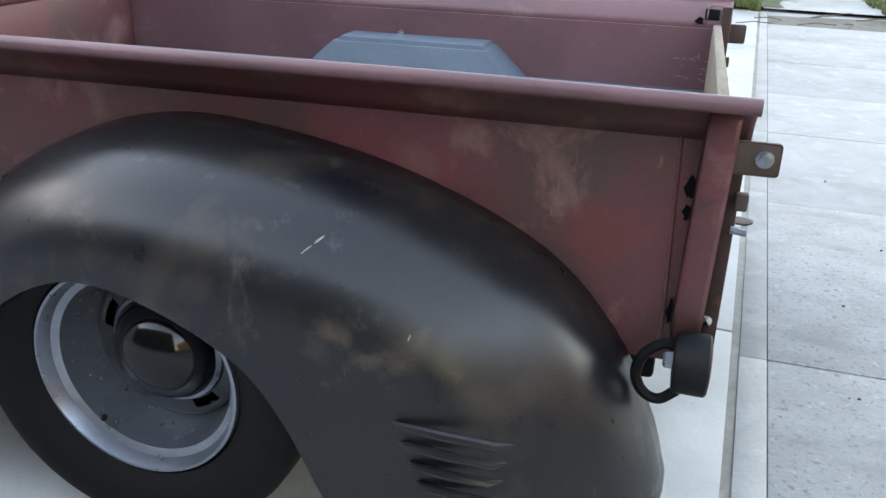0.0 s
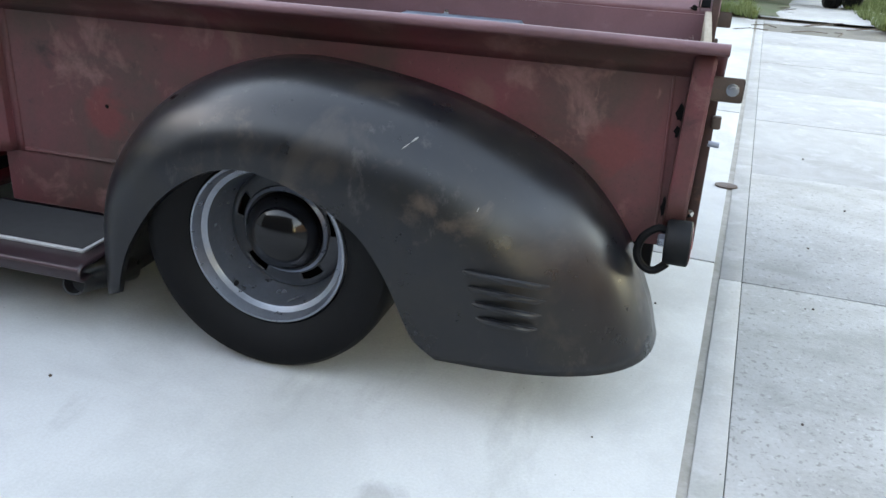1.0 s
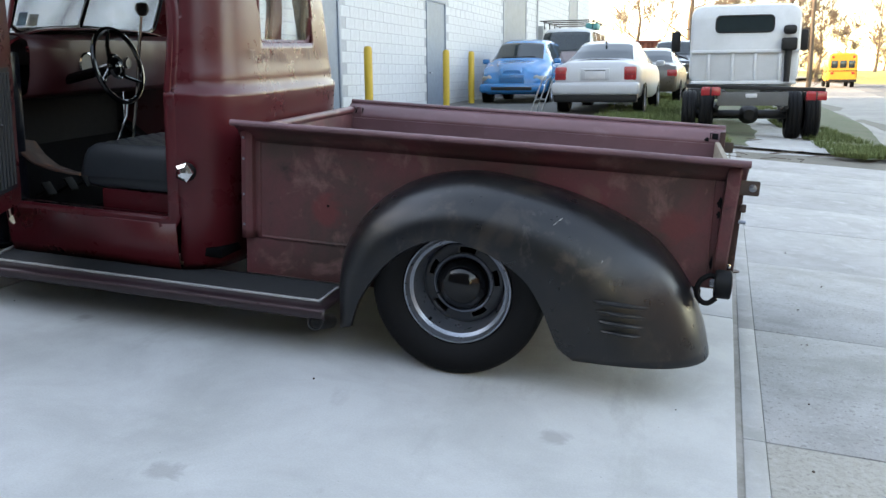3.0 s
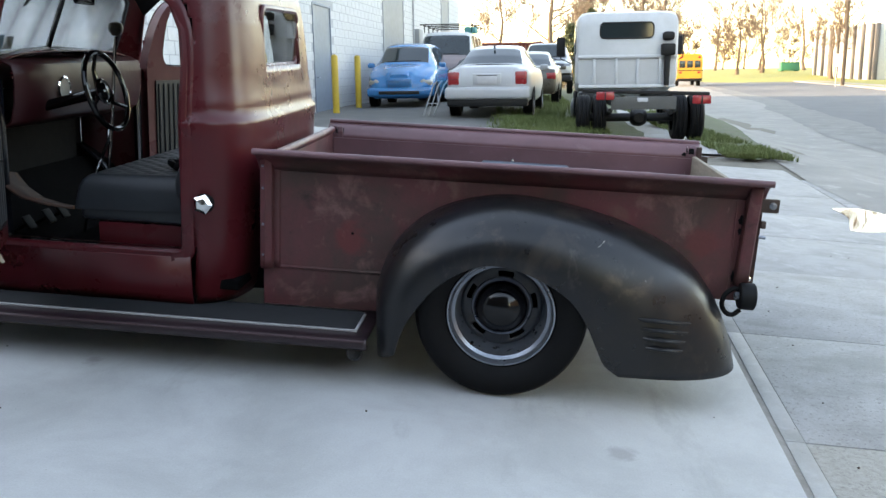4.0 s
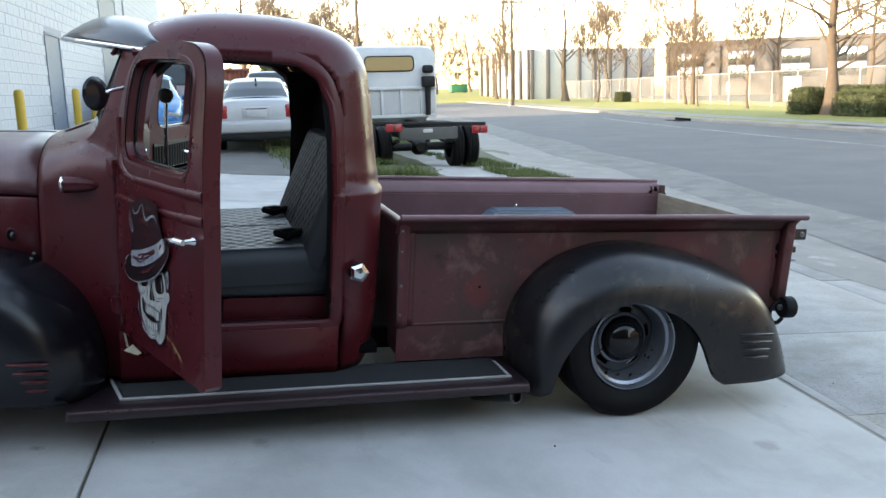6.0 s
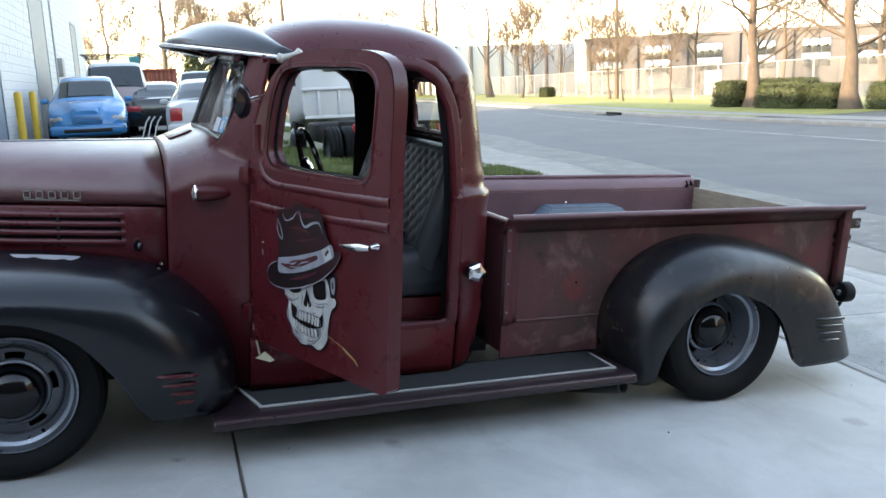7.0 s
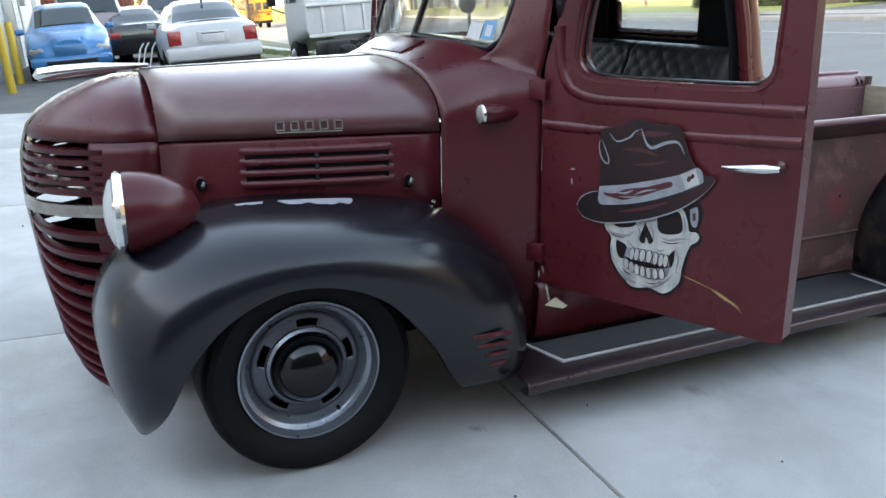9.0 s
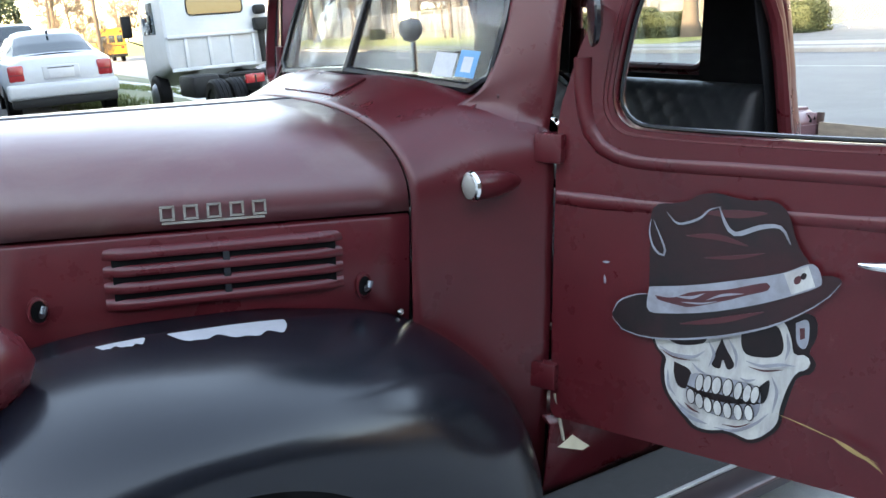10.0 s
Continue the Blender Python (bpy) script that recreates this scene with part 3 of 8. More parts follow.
for s0, s1, t0, w in ((0.46, 0.57, 0.06, 0.10), (0.40, 0.44, 0.06, 0.04)):
    rows = []
    for q in np.linspace(0, 1, 40):
        ss = s0 + (s1 - s0) * q
        wid = w * (0.5 + 0.42 * q + 0.12 * math.sin(q * 14) + 0.08 * math.sin(q * 31)) * min(1, 8 * q, 7 * (1 - q)) ** 0.6
        rows.append([on_fender(FRONT_CROWN, FRONT_LIP, -0.50, -0.94, 0.7, ss, t0 + (max(wid, 0.006)) * v, 0.0036) for v in (0, 0.5, 1)])
    part("primer_patch", grid(rows), PRIMER, front_fender, "bare grey primer patch")

# running boards
TRIM = material("bright_trim", (0.406, 0.406, 0.399), 0.38, metal=0.3, scale=20)
RIBBED = material("ribbed_rubber", (0.0063, 0.0066, 0.0077), 0.6, spec=0.25, scale=15, bump=0.01)
rb = part("running_board", grid([[(x, y, z) for y, z in ((-0.60, 0.188), (-0.90, 0.188), (-0.925, 0.190), (-0.945, 0.186), (-0.953, 0.172), (-0.952, 0.158), (-0.94, 0.150), (-0.90, 0.150))] for x in (-2.30, -2.29, -1.4, -0.52, -0.505)]), material("dusty_purple_black_paint", (0.0182, 0.0098, 0.0126), 0.34, scale=7), TRUCK, "black running board with ribbed mat and bright trim", solid=0.008)
part("mat", grid([[(x, y, 0.193 + 0.004 * (k % 2)) for x in (-2.105 - 0.25 * (y + 0.858), -0.57)] for k, y in enumerate(np.linspace(-0.857, -0.62, 53))]), RIBBED, rb, smooth=0)
part("trim_strip", box(-2.125, -0.556, -0.870, -0.858, 0.192, 0.2005, 0.002), TRIM, rb)
part("trim_strip", box(0.0, 0.013, 0.0, 0.25, 0.192, 0.2005, 0.002, m=Matrix.Translation((-2.125, -0.866, 0)) @ pose(0, 0, 0, 0, 0, 14)), TRIM, rb)
part("trim_strip", box(-0.568, -0.556, -0.868, -0.66, 0.192, 0.1995, 0.002), TRIM, rb)
part("edge_strip", tube([(-2.295, -0.948, 0.183), (-0.51, -0.948, 0.183)], 0.006, 8), material("worn_edge", (0.07, 0.042, 0.0455), 0.3, metal=0.3, scale=10), rb)
mirror(rb)
part("exhaust_pipe", lathe([(0.026, 0.0), (0.031, 0.0), (0.031, -0.35), (0.026, -0.35), (0.0255, -0.03), (0.024, -0.04), (0.0005, -0.042)], Matrix.Translation((-0.552, -0.925, 0.128)) @ pose(0, 0, 0, 72, 0, 12), 24), DARKSTEEL, TRUCK, "dark steel exhaust tip under the running board")
part("chassis_rail", box(-3.3, 0.9, -0.42, -0.34, 0.20, 0.30, 0.01), DARK, TRUCK)
part("chassis_rail", box(-3.3, 0.9, 0.34, 0.42, 0.20, 0.30, 0.01), DARK, TRUCK)
part("axle", tube([(0, -0.72, 0.31), (0, 0.72, 0.31)], 0.045, 12), DARK, TRUCK)
part("axle", tube([(-2.946, -0.70, 0.29), (-2.946, 0.70, 0.29)], 0.03, 12), DARK, TRUCK)
for sgn in (-1, 1):
    part("wheel_well", box(-3.25, -2.60, sgn * 0.46 - 0.01, sgn * 0.46 + 0.01, 0.22, 0.70), DARK, TRUCK)
    part("inner_well", box(-0.42, 0.42, sgn * 0.59 - 0.006, sgn * 0.59 + 0.006, 0.22, 0.58), DARK, TRUCK)

# cab
CAB_LEVELS = [  # z, half width, rear x
    (0.20, 0.690, -1.120), (0.24, 0.705, -1.100), (0.45, 0.720, -1.075), (0.70, 0.728, -1.068), (0.90, 0.730, -1.066), (0.945, 0.735, -1.062), (0.96, 0.732, -1.064), (0.975, 0.718, -1.078),
    (1.015, 0.714, -1.082), (1.035, 0.7125, -1.083), (1.05, 0.7085, -1.087), (1.14, 0.695, -1.098), (1.17, 0.692, -1.100), (1.25, 0.680, -1.108), (1.34, 0.667, -1.118), (1.42, 0.655, -1.130), (1.44, 0.650, -1.133), (1.47, 0.642, -1.140),
    (1.51, 0.628, -1.154), (1.55, 0.604, -1.180), (1.585, 0.565, -1.222), (1.615, 0.505, -1.285), (1.638, 0.42, -1.37), (1.652, 0.30, -1.46), (1.660, 0.15, -1.55), (1.662, 0.001, -1.62)]
FRONT_X = [(1.40, -2.13), (1.47, -2.115), (1.51, -2.10), (1.55, -2.07), (1.585, -2.03), (1.615, -1.97), (1.638, -1.88), (1.652, -1.79), (1.660, -1.70), (1.662, -1.622)]
NCOL = 288


def cab_ring(z, w, xr):
    xf = interp(z, FRONT_X)
    cx, hx = (xf + xr) / 2, (xr - xf) / 2
    p = 5.5 if z < 1.45 else max(5.5 - (z - 1.45) * 14, 2.6)
    out = []
    for k in range(NCOL):
        t = 2 * math.pi * k / NCOL
        c, q = math.cos(t), math.sin(t)
        f = (abs(c) ** p + abs(q) ** p) ** (-1 / p)
        out.append((cx + hx * c * f, w * q * f, z))
    return out


LEVEL_Z = sorted({l[0] for l in CAB_LEVELS} | {round(z, 3) for z in np.arange(1.17, 1.476, 0.0125)})
RINGS = [cab_ring(z, interp(z, [(a, c) for a, c, _ in CAB_LEVELS]), interp(z, [(a, c) for a, _, c in CAB_LEVELS])) for z in LEVEL_Z]


def cab_gap(i, j):
    ps = [RINGS[i][j], RINGS[i][(j + 1) % NCOL], RINGS[i + 1][j]]
    x, y, z = (sum(p[k] for p in ps) / 3 for k in range(3))
    if x < -1.28 and z < 1.475:
        return not (z > 1.36 and -1.40 < x and (x + 1.42) ** 2 + (z - 1.35) ** 2 > 0.0155) or x < -1.42
    return x > -1.2 and abs(y) < 0.285 and 1.17 < z < 1.42


cab = part("cab_shell", grid(RINGS, close=True, skip=cab_gap), MAROON, TRUCK, "maroon satin paint cab with rounded roof", solid=0.018, smooth=50)


def opening_path(y):
    """The rim of a door opening, from the front of the roof down the rear post and along the sill."""
    pts = [(-2.06, 1.475), (-1.55, 1.478), (-1.44, 1.465), (-1.36, 1.41), (-1.315, 1.31), (-1.30, 1.20), (-1.298, 0.95), (-1.300, 0.46), (-1.305, 0.43), (-1.325, 0.415), (-1.36, 0.412), (-2.08, 0.412)]
    out = []
    for x, z in pts:
        w = interp(z, [(a, c) for a, c, _ in CAB_LEVELS])
        out.append((x, math.copysign(w - 0.012, y), z))
    return out


def cab_y(x, z):
    """Half width of the cab's skin at a point of its side view."""
    xf, xr, w = interp(z, FRONT_X), interp(z, [(a, c) for a, _, c in CAB_LEVELS]), interp(z, [(a, c) for a, c, _ in CAB_LEVELS])
    p = 5.5 if z < 1.45 else max(5.5 - (z - 1.45) * 14, 2.6)
    a = min(abs(x - (xf + xr) / 2) / ((xr - xf) / 2), 0.995)
    return w * (1 - a ** p) ** (1 / p)


EDGE = smooth_curve([(x, z) for x, _, z in opening_path(1)][1:-1], 70)
for sgn in (-1, 1):
    lip = []
    for k_, (x, z) in enumerate(EDGE):
        d_ = EDGE[min(k_ + 1, 69)] - EDGE[max(k_ - 1, 0)]
        nx, nz = -d_[1] / math.hypot(*d_), d_[0] / math.hypot(*d_)
        lip.append([(x + nx * o, sgn * (cab_y(x + nx * o, z + nz * o) + h_), z + nz * o) for o, h_ in ((-0.012, -0.012), (-0.010, 0.010), (0.0, 0.0125), (0.022, 0.0125), (0.034, 0.010), (0.038, 0.004))])
    part("opening_lip", grid(lip), MAROON, cab, smooth=50)
    part("door_jamb", tube(opening_path(sgn), 0.019, 8), MAROON, cab)
    part("sill_panel", grid([[(x, sgn * y, z) for y, z in ((0.69, 0.20), (0.705, 0.24), (0.722, 0.40), (0.70, 0.412), (0.60, 0.412))] for x in (-2.13, -1.7, -1.28)]), MAROON, cab, solid=0.01)
    part("sill_strip", box(-2.05, -1.31, sgn * 0.66 - 0.03, sgn * 0.66 + 0.03, 0.414, 0.42, 0.002), CHROME, cab)
part("back_window_seal", tube([(-1.118, y, z + 1.295) for y, z in [(a, c) for a, c in rounded(0.57, 0.25, 0.05)] + [(0.235 + 0.05, 0.0)]], 0.014, 8), MAROON, cab)
CLEAR = glass("clear_glass")
DUSTHAZEGLASS = glass("dusty_hazed_glass", film=0.13)
bg = part("back_window", slab(rounded(0.56, 0.24, 0.05), Matrix.Translation((-1.115, 0, 1.295)) @ pose(0, 0, 0, 90, 0, 90), 0.004), CLEAR, cab)
bg.visible_shadow = False
# lining and floor
LINING = material("black_lining", (0.0042, 0.0042, 0.0049), 0.8, spec=0.15, scale=12)
part("cab_floor", box(-2.36, -1.10, -0.66, 0.66, 0.26, 0.30, 0.004), FLOORMAT, cab)
# dark backing added behind the hood seam to stop light slits
part("bulkhead", box(-2.428, -2.404, -0.560, 0.560, 0.24, 0.93, 0.004), DARK, cab)
part("firewall", box(-2.40, -2.38, -0.46, 0.46, 0.30, 1.0, 0.004), LINING, cab)


# hood, cowl, nose
def hood_w(x):
    return 0.39 + 0.262 * (x + 3.13)


def arch(x, w, zb, zt, low=None, e=0.78, n=28):
    pts = [] if low is None else [(x, -w + 0.012, low), (x, -w, (low + zb) / 2)]
    for k in range(n + 1):
        t = math.pi * k / n
        c, q = math.cos(t), math.sin(t)
        pts.append((x, -w * math.copysign(abs(c) ** e, c), zb + (zt - zb) * q ** e))
    if low is not None:
        pts += [(x, w, (low + zb) / 2), (x, w - 0.012, low)]
    return pts


BELT = 0.925
TOP = [(-3.30, 1.100), (-3.2, 1.108), (-2.8, 1.115), (-2.41, 1.122), (-2.32, 1.15), (-2.24, 1.185), (-2.12, 1.185)]
hood = part("hood", grid([arch(x, hood_w(x), BELT, interp(x, TOP)) for x in np.linspace(-3.235, -2.418, 10)]), HOODPAINT, TRUCK, "faded maroon hood with rubbed patches", solid=0.006, smooth=50)
for sgn in (-1, 1):
    part("hood_side", grid([[(x, sgn * (hood_w(x) + dy), z) for z, dy in ((0.60, -0.012), (0.75, -0.004), (0.91, 0.0), (0.918, -0.006))] for x in np.linspace(-3.235, -2.418, 10)]), MAROON, TRUCK, solid=0.006)
COWL_W = [(-2.412, 0.577), (-2.35, 0.595), (-2.28, 0.625), (-2.2, 0.665), (-2.12, 0.70)]


def cowl_e(x):
    return interp(x, ((-2.412, 0.78), (-2.30, 0.68), (-2.12, 0.56)))


def cowl_zb(x):
    return interp(x, ((-2.412, BELT), (-2.30, 0.945)))


def cowl_z(x, y):
    """Height of the cowl's skin over a point of the plan."""
    c = min(abs(y) / interp(x, COWL_W), 1.0) ** (1 / cowl_e(x))
    return cowl_zb(x) + (interp(x, TOP) - cowl_zb(x)) * max(1 - c * c, 0) ** (cowl_e(x) / 2)


def cowl_y(x, z):
    q = min(max((z - cowl_zb(x)) / (interp(x, TOP) - cowl_zb(x)), 0), 1) ** (1 / cowl_e(x))
    return interp(x, COWL_W) * max(1 - q * q, 0) ** (cowl_e(x) / 2)


cowl = part("cowl", grid([arch(x, interp(x, COWL_W), cowl_zb(x), interp(x, TOP), low=0.22, e=cowl_e(x), n=44) for x in np.linspace(-2.412, -2.12, 16)]), MAROON, TRUCK, solid=0.008, smooth=60)

NOSE_X = [(0.12, -3.50), (0.30, -3.56), (0.49, -3.59), (0.73, -3.61), (0.86, -3.605), (0.95, -3.58), (1.0, -3.535), (1.04, -3.47), (1.07, -3.40), (1.09, -3.33), (1.10, -3.26)]
NOSE_W = [(0.12, 0.13), (0.30, 0.22), (0.50, 0.29), (0.70, 0.345), (0.95, 0.362), (1.0, 0.335), (1.04, 0.285), (1.07, 0.21), (1.09, 0.13), (1.10, 0.02)]


def nose_ring(z, u0=-1.0, u1=1.0, n=36, grow=0.0):
    """Plan curve of the nose at height z; u runs from the near side (-1) over the prow (0) to the far side."""
    xf, w = interp(z, NOSE_X) - grow, interp(z, NOSE_W) + grow
    out = []
    for u in np.linspace(u0, u1, n + 1):
        a = abs(u)
        out.append((-3.235 + (xf + 3.235) * (1 - a ** 2.0) ** 0.62, math.copysign(w * a ** 0.92, u), z))
    return out


nose = part("nose", grid([nose_ring(z) for z in (0.925, 0.95, 0.975, 1.0, 1.02, 1.04, 1.055, 1.07, 1.08, 1.09, 1.10)]), MAROON, TRUCK, "maroon nose cap", solid=0.006, smooth=50)
for sgn in (-1, 1):
    part("nose_cheek", grid([nose_ring(z, sgn * 0.80, sgn * 1.0, 8) for z in np.linspace(0.30, 0.925, 14)]), MAROON, nose, solid=0.006)
GRILLE = part("grille", grid([[(-3.30 - 0.05 * (1 - abs(y) / 0.3), y, z) for y in np.linspace(-0.3, 0.3, 7)] for z in (0.15, 0.5, 0.92)]), DARK, TRUCK, "maroon slatted grille with chrome spine")
for k in range(5):
    z = 0.775 + 0.031 * k
    part("slat", grid([nose_ring(z + dz, -0.86, 0.86, 30, g) for dz, g in ((-0.012, -0.016), (-0.010, 0.002), (0.006, 0.008), (0.011, -0.014))]), MAROON, GRILLE, solid=0.003)
for k in range(11):
    z = 0.66 - 0.046 * k

    def drop(pts, d):
        return [(x, y, zz - d * (1 - (1 - min(abs(y) / 0.30, 1)) ** 1.5)) for x, y, zz in pts]
    if z > 0.17:
        part("slat", grid([drop(nose_ring(z + dz, -0.9, 0.9, 30, g), 0.03 + 0.022 * k) for dz, g in ((-0.020, -0.022), (-0.016, 0.0), (0.008, 0.008), (0.016, -0.018))]), MAROON, GRILLE, solid=0.003)
# dark sheet added behind the lower slats to stand for shade in the gaps
part("grille_back", grid([nose_ring(z, -0.97, 0.97, 30, -0.035) for z in np.linspace(0.14, 0.60, 9)]), DARK, GRILLE)
OLDCHROME = material("tarnished_chrome", (0.42, 0.39, 0.36), 0.22, metal=1.0, second=(0.28, 0.22, 0.18), scale=30, amount=0.8)
part("chrome_band", grid([nose_ring(z, -0.9, 0.9, 36, g) for z, g in ((0.696, 0.002), (0.700, 0.012), (0.738, 0.012), (0.742, 0.002))]), OLDCHROME, GRILLE, "tarnished chrome band")
part("chrome_spine", tube([(interp(z, NOSE_X) - 0.006, 0, z) for z in np.linspace(0.12, 1.08, 24)], 0.008, 8), OLDCHROME, GRILLE, "chrome spine")
part("hood_hinge", tube([(x, 0, interp(x, TOP) + 0.001) for x in np.linspace(-3.23, -2.42, 12)], 0.006, 8), DARKSTEEL, TRUCK)
part("ornament", tube([(-3.545, 0, 1.10), (-3.53, 0, 1.105), (-3.48, 0, 1.11), (-3.36, 0, 1.118), (-3.2, 0, 1.122)], [0.006, 0.020, 0.022, 0.018, 0.006], 12), CHROME, TRUCK, "chrome hood ornament")

# doors: plates in the plane u (out from the hinge), v (up); local z is the outer face
DOOR_OUT = [(0.0, 0.50), (0.001, 0.44), (0.004, 0.428), (0.015, 0.424), (0.06, 0.422), (0.70, 0.420), (0.77, 0.420), (0.792, 0.421), (0.799, 0.428), (0.80, 0.45), (0.80, 0.55), (0.80, 0.95), (0.790, 1.25), (0.780, 1.38), (0.745, 1.46), (0.66, 1.497), (0.55, 1.506), (0.44, 1.507), (0.30, 1.495), (0.20, 1.465), (0.12, 1.405), (0.06, 1.30), (0.02, 1.18), (0.0, 1.06)]
WIN = [(0.704, 1.16), (0.697, 1.128), (0.672, 1.105), (0.622, 1.097), (0.382, 1.095), (0.202, 1.098), (0.152, 1.11), (0.125, 1.15), (0.127, 1.22), (0.147, 1.34), (0.182, 1.415), (0.242, 1.442), (0.362, 1.45), (0.562, 1.45), (0.642, 1.44), (0.687, 1.41), (0.704, 1.35)]


def door_face(m, w, bulge=0.0):
    """One sheet of the door with its window opening, bulged outwards below the sill of the window."""
    bm = bmesh.new()
    for loop in (smooth_curve(DOOR_OUT + DOOR_OUT[:1], 120)[:-1], smooth_curve(WIN + WIN[:1], 80)[:-1]):
        vs = [bm.verts.new((u, v, 0)) for u, v in loop]
        for a, c in zip(vs, vs[1:] + vs[:1]):
            bm.edges.new((a, c))
    bmesh.ops.triangle_fill(bm, edges=bm.edges[:], use_beauty=True)
    bmesh.ops.subdivide_edges(bm, edges=[e for e in bm.edges if e.calc_length() > 0.12], cuts=4, use_grid_fill=True)
    for v in bm.verts:
        e = min(v.co.x, 0.80 - v.co.x, v.co.y - 0.42, 0.2) / 0.2
        v.co.z = w + bulge * max(0, min(1, e)) ** 0.5 - (max(0, v.co.y - 1.0) ** 2) * 0.16 * (1 if bulge else 1)
    bmesh.ops.transform(bm, matrix=m, verts=bm.verts[:])
    return bm


def door_edge(m, loop, w0, w1):
    pts = smooth_curve(loop + loop[:1], 100)[:-1]

    def lean(v):
        return (max(0, v - 1.0) ** 2) * 0.16
    return grid([[m @ Vector((u, v, w - lean(v))) for u, v in pts] for w in (w0, (w0 + w1) / 2, w1)], close=True)


def make_door(m, name, label, inner, paint):
    d = part(name, door_face(m, 0.0, 0.012), paint, TRUCK, label, smooth=30)
    part("inner_panel", door_face(m, -0.055), paint, d, smooth=30)
    part("edge", door_edge(m, DOOR_OUT, 0.0, -0.055), paint, d)
    part("window_reveal", door_edge(m, WIN, 0.004, -0.058), paint, d)
    part("window_seal", tube([m @ Vector((u, v, 0.006 - (max(0, v - 1) ** 2) * 0.16)) for u, v in smooth_curve([(0.5 + (u - 0.5) * 1.04, 1.27 + (v - 1.27) * 1.06) for u, v in WIN + WIN[:1]], 90)], 0.007, 6), paint, d)
    part("window_channel", tube([m @ Vector((u, v, -0.028 - (max(0, v - 1) ** 2) * 0.16)) for u, v in smooth_curve([(0.43 + (u - 0.43) * 0.985, 1.27 + (v - 1.27) * 0.97) for u, v in WIN + WIN[:1]], 90)], 0.005, 6), BLACK, d)
    # belt mouldings swept down round the front of the window
    for pts, r in (([(0.052, 1.24), (0.055, 1.18), (0.064, 1.128), (0.085, 1.078), (0.125, 1.048), (0.2, 1.034), (0.37, 1.036), (0.60, 1.040), (0.793, 1.044)], 0.011), ([(0.006, 0.943), (0.2, 0.945), (0.5, 0.955), (0.793, 0.967)], 0.011)):
        part("moulding", tube([m @ Vector((u, v, 0.0165 - 0.021 - 0.008 * (1 - min(u, 0.80 - u, 0.08) / 0.08))) for u, v in smooth_curve(pts, 24)], 0.021, 24), paint, d)
    h = part("door_handle", tube([m @ Vector(p) for p in ((0.615, 0.893, 0.050), (0.64, 0.894, 0.056), (0.69, 0.899, 0.060), (0.73, 0.903, 0.058), (0.765, 0.905, 0.050))], [0.004, 0.008, 0.012, 0.014, 0.009], 12), CHROME, d, "chrome door handle")
    part("escutcheon", lathe([(0.014, 0.0), (0.013, 0.006), (0.009, 0.012), (0.008, 0.05), (0.0005, 0.052)], m @ Matrix.Translation((0.752, 0.905, 0.010)), 16), CHROME, h)
    for v in (1.05, 0.525):
        part("hinge", box(-0.045, 0.02, v - 0.032, v + 0.032, -0.022, 0.022, 0.006, m=m), paint, d)
    if inner:
        ip = part("trim_panel", slab([(0.06, 0.50), (0.74, 0.50), (0.74, 1.02), (0.06, 1.02)], m @ Matrix.Translation((0, 0, -0.063)), 0.006), SEAT, d, "dark grey quilted trim panel")
        for k in range(17):
            u = 0.08 + 0.04 * k
            part("stitch_ridge", tube([m @ Vector((u, 0.52, -0.064)), m @ Vector((u, 1.0, -0.064))], 0.007, 6), SEAT, ip)
        part("window_crank", tube([m @ Vector(p) for p in ((0.30, 0.86, -0.064), (0.30, 0.86, -0.09), (0.34, 0.80, -0.095), (0.34, 0.80, -0.12))], 0.008, 8), CHROME, d)
        part("inner_handle", tube([m @ Vector(p) for p in ((0.45, 0.95, -0.064), (0.45, 0.95, -0.085), (0.53, 0.94, -0.088))], 0.007, 8), CHROME, d)
    return d


SEAT = material("blue_grey_vinyl", (0.017, 0.020, 0.024), 0.45, second=(0.012, 0.014, 0.017), scale=20, bump=0.01, spec=0.35)
DM = Matrix.Translation((-2.125, -0.715, 0)) @ Matrix.Rotation(radians(-67.8), 4, "Z") @ pose(0, 0, 0, 90, 0, 0)
door = make_door(DM, "driver_door", "open maroon door with a painted skull in a hat", True, MAROON)
# the far door stands open too
m2 = Matrix.Translation((-2.125, 0.715, 0)) @ Matrix.Rotation(radians(71), 4, "Z") @ pose(0, 0, 0, 90, 0, 0) @ Matrix.Scale(-1, 4, (0, 0, 1))
far_door = make_door(m2, "passenger_door", "open maroon passenger door with quilted trim", True, MAROON)

# painting on the door: a skull under a hat, in plain painted shapes
INK = material("black_sign_paint", (0.0028, 0.0024, 0.0028), 0.35, second=(0.0224, 0.0049, 0.0056), scale=7, spec=0.3)
BONE = material("bone_white_paint", (0.42, 0.42, 0.392), 0.5, second=(0.21, 0.203, 0.203), scale=22, amount=0.75, stretch=(1, 1, 0.4))
GREYP = material("grey_sign_paint", (0.21, 0.224, 0.252), 0.45, second=(0.105, 0.091, 0.098), scale=18)
HATINK = material("thin_black_sign_paint", (0.0042, 0.0031, 0.0038), 0.36, second=(0.0252, 0.0042, 0.0052), scale=5, amount=0.9, spec=0.35, coat=0.1)
BANDRED = material("dark_red_sign_paint", (0.0595, 0.0084, 0.0112), 0.4)
STRAW = material("straw_paint", (0.294, 0.196, 0.07), 0.5)
LAYER = [0]


def painted(name, outline, mat, n=0):
    LAYER[0] += 1
    pts = smooth_curve(list(outline) + [outline[0]], n)[:-1] if n else outline
    z = 0.0122 + 0.00025 * LAYER[0]
    return part(name, slab([tuple(p) for p in pts], DM @ Matrix.Translation((0, 0, z)), 0.0004), mat, door, smooth=0)


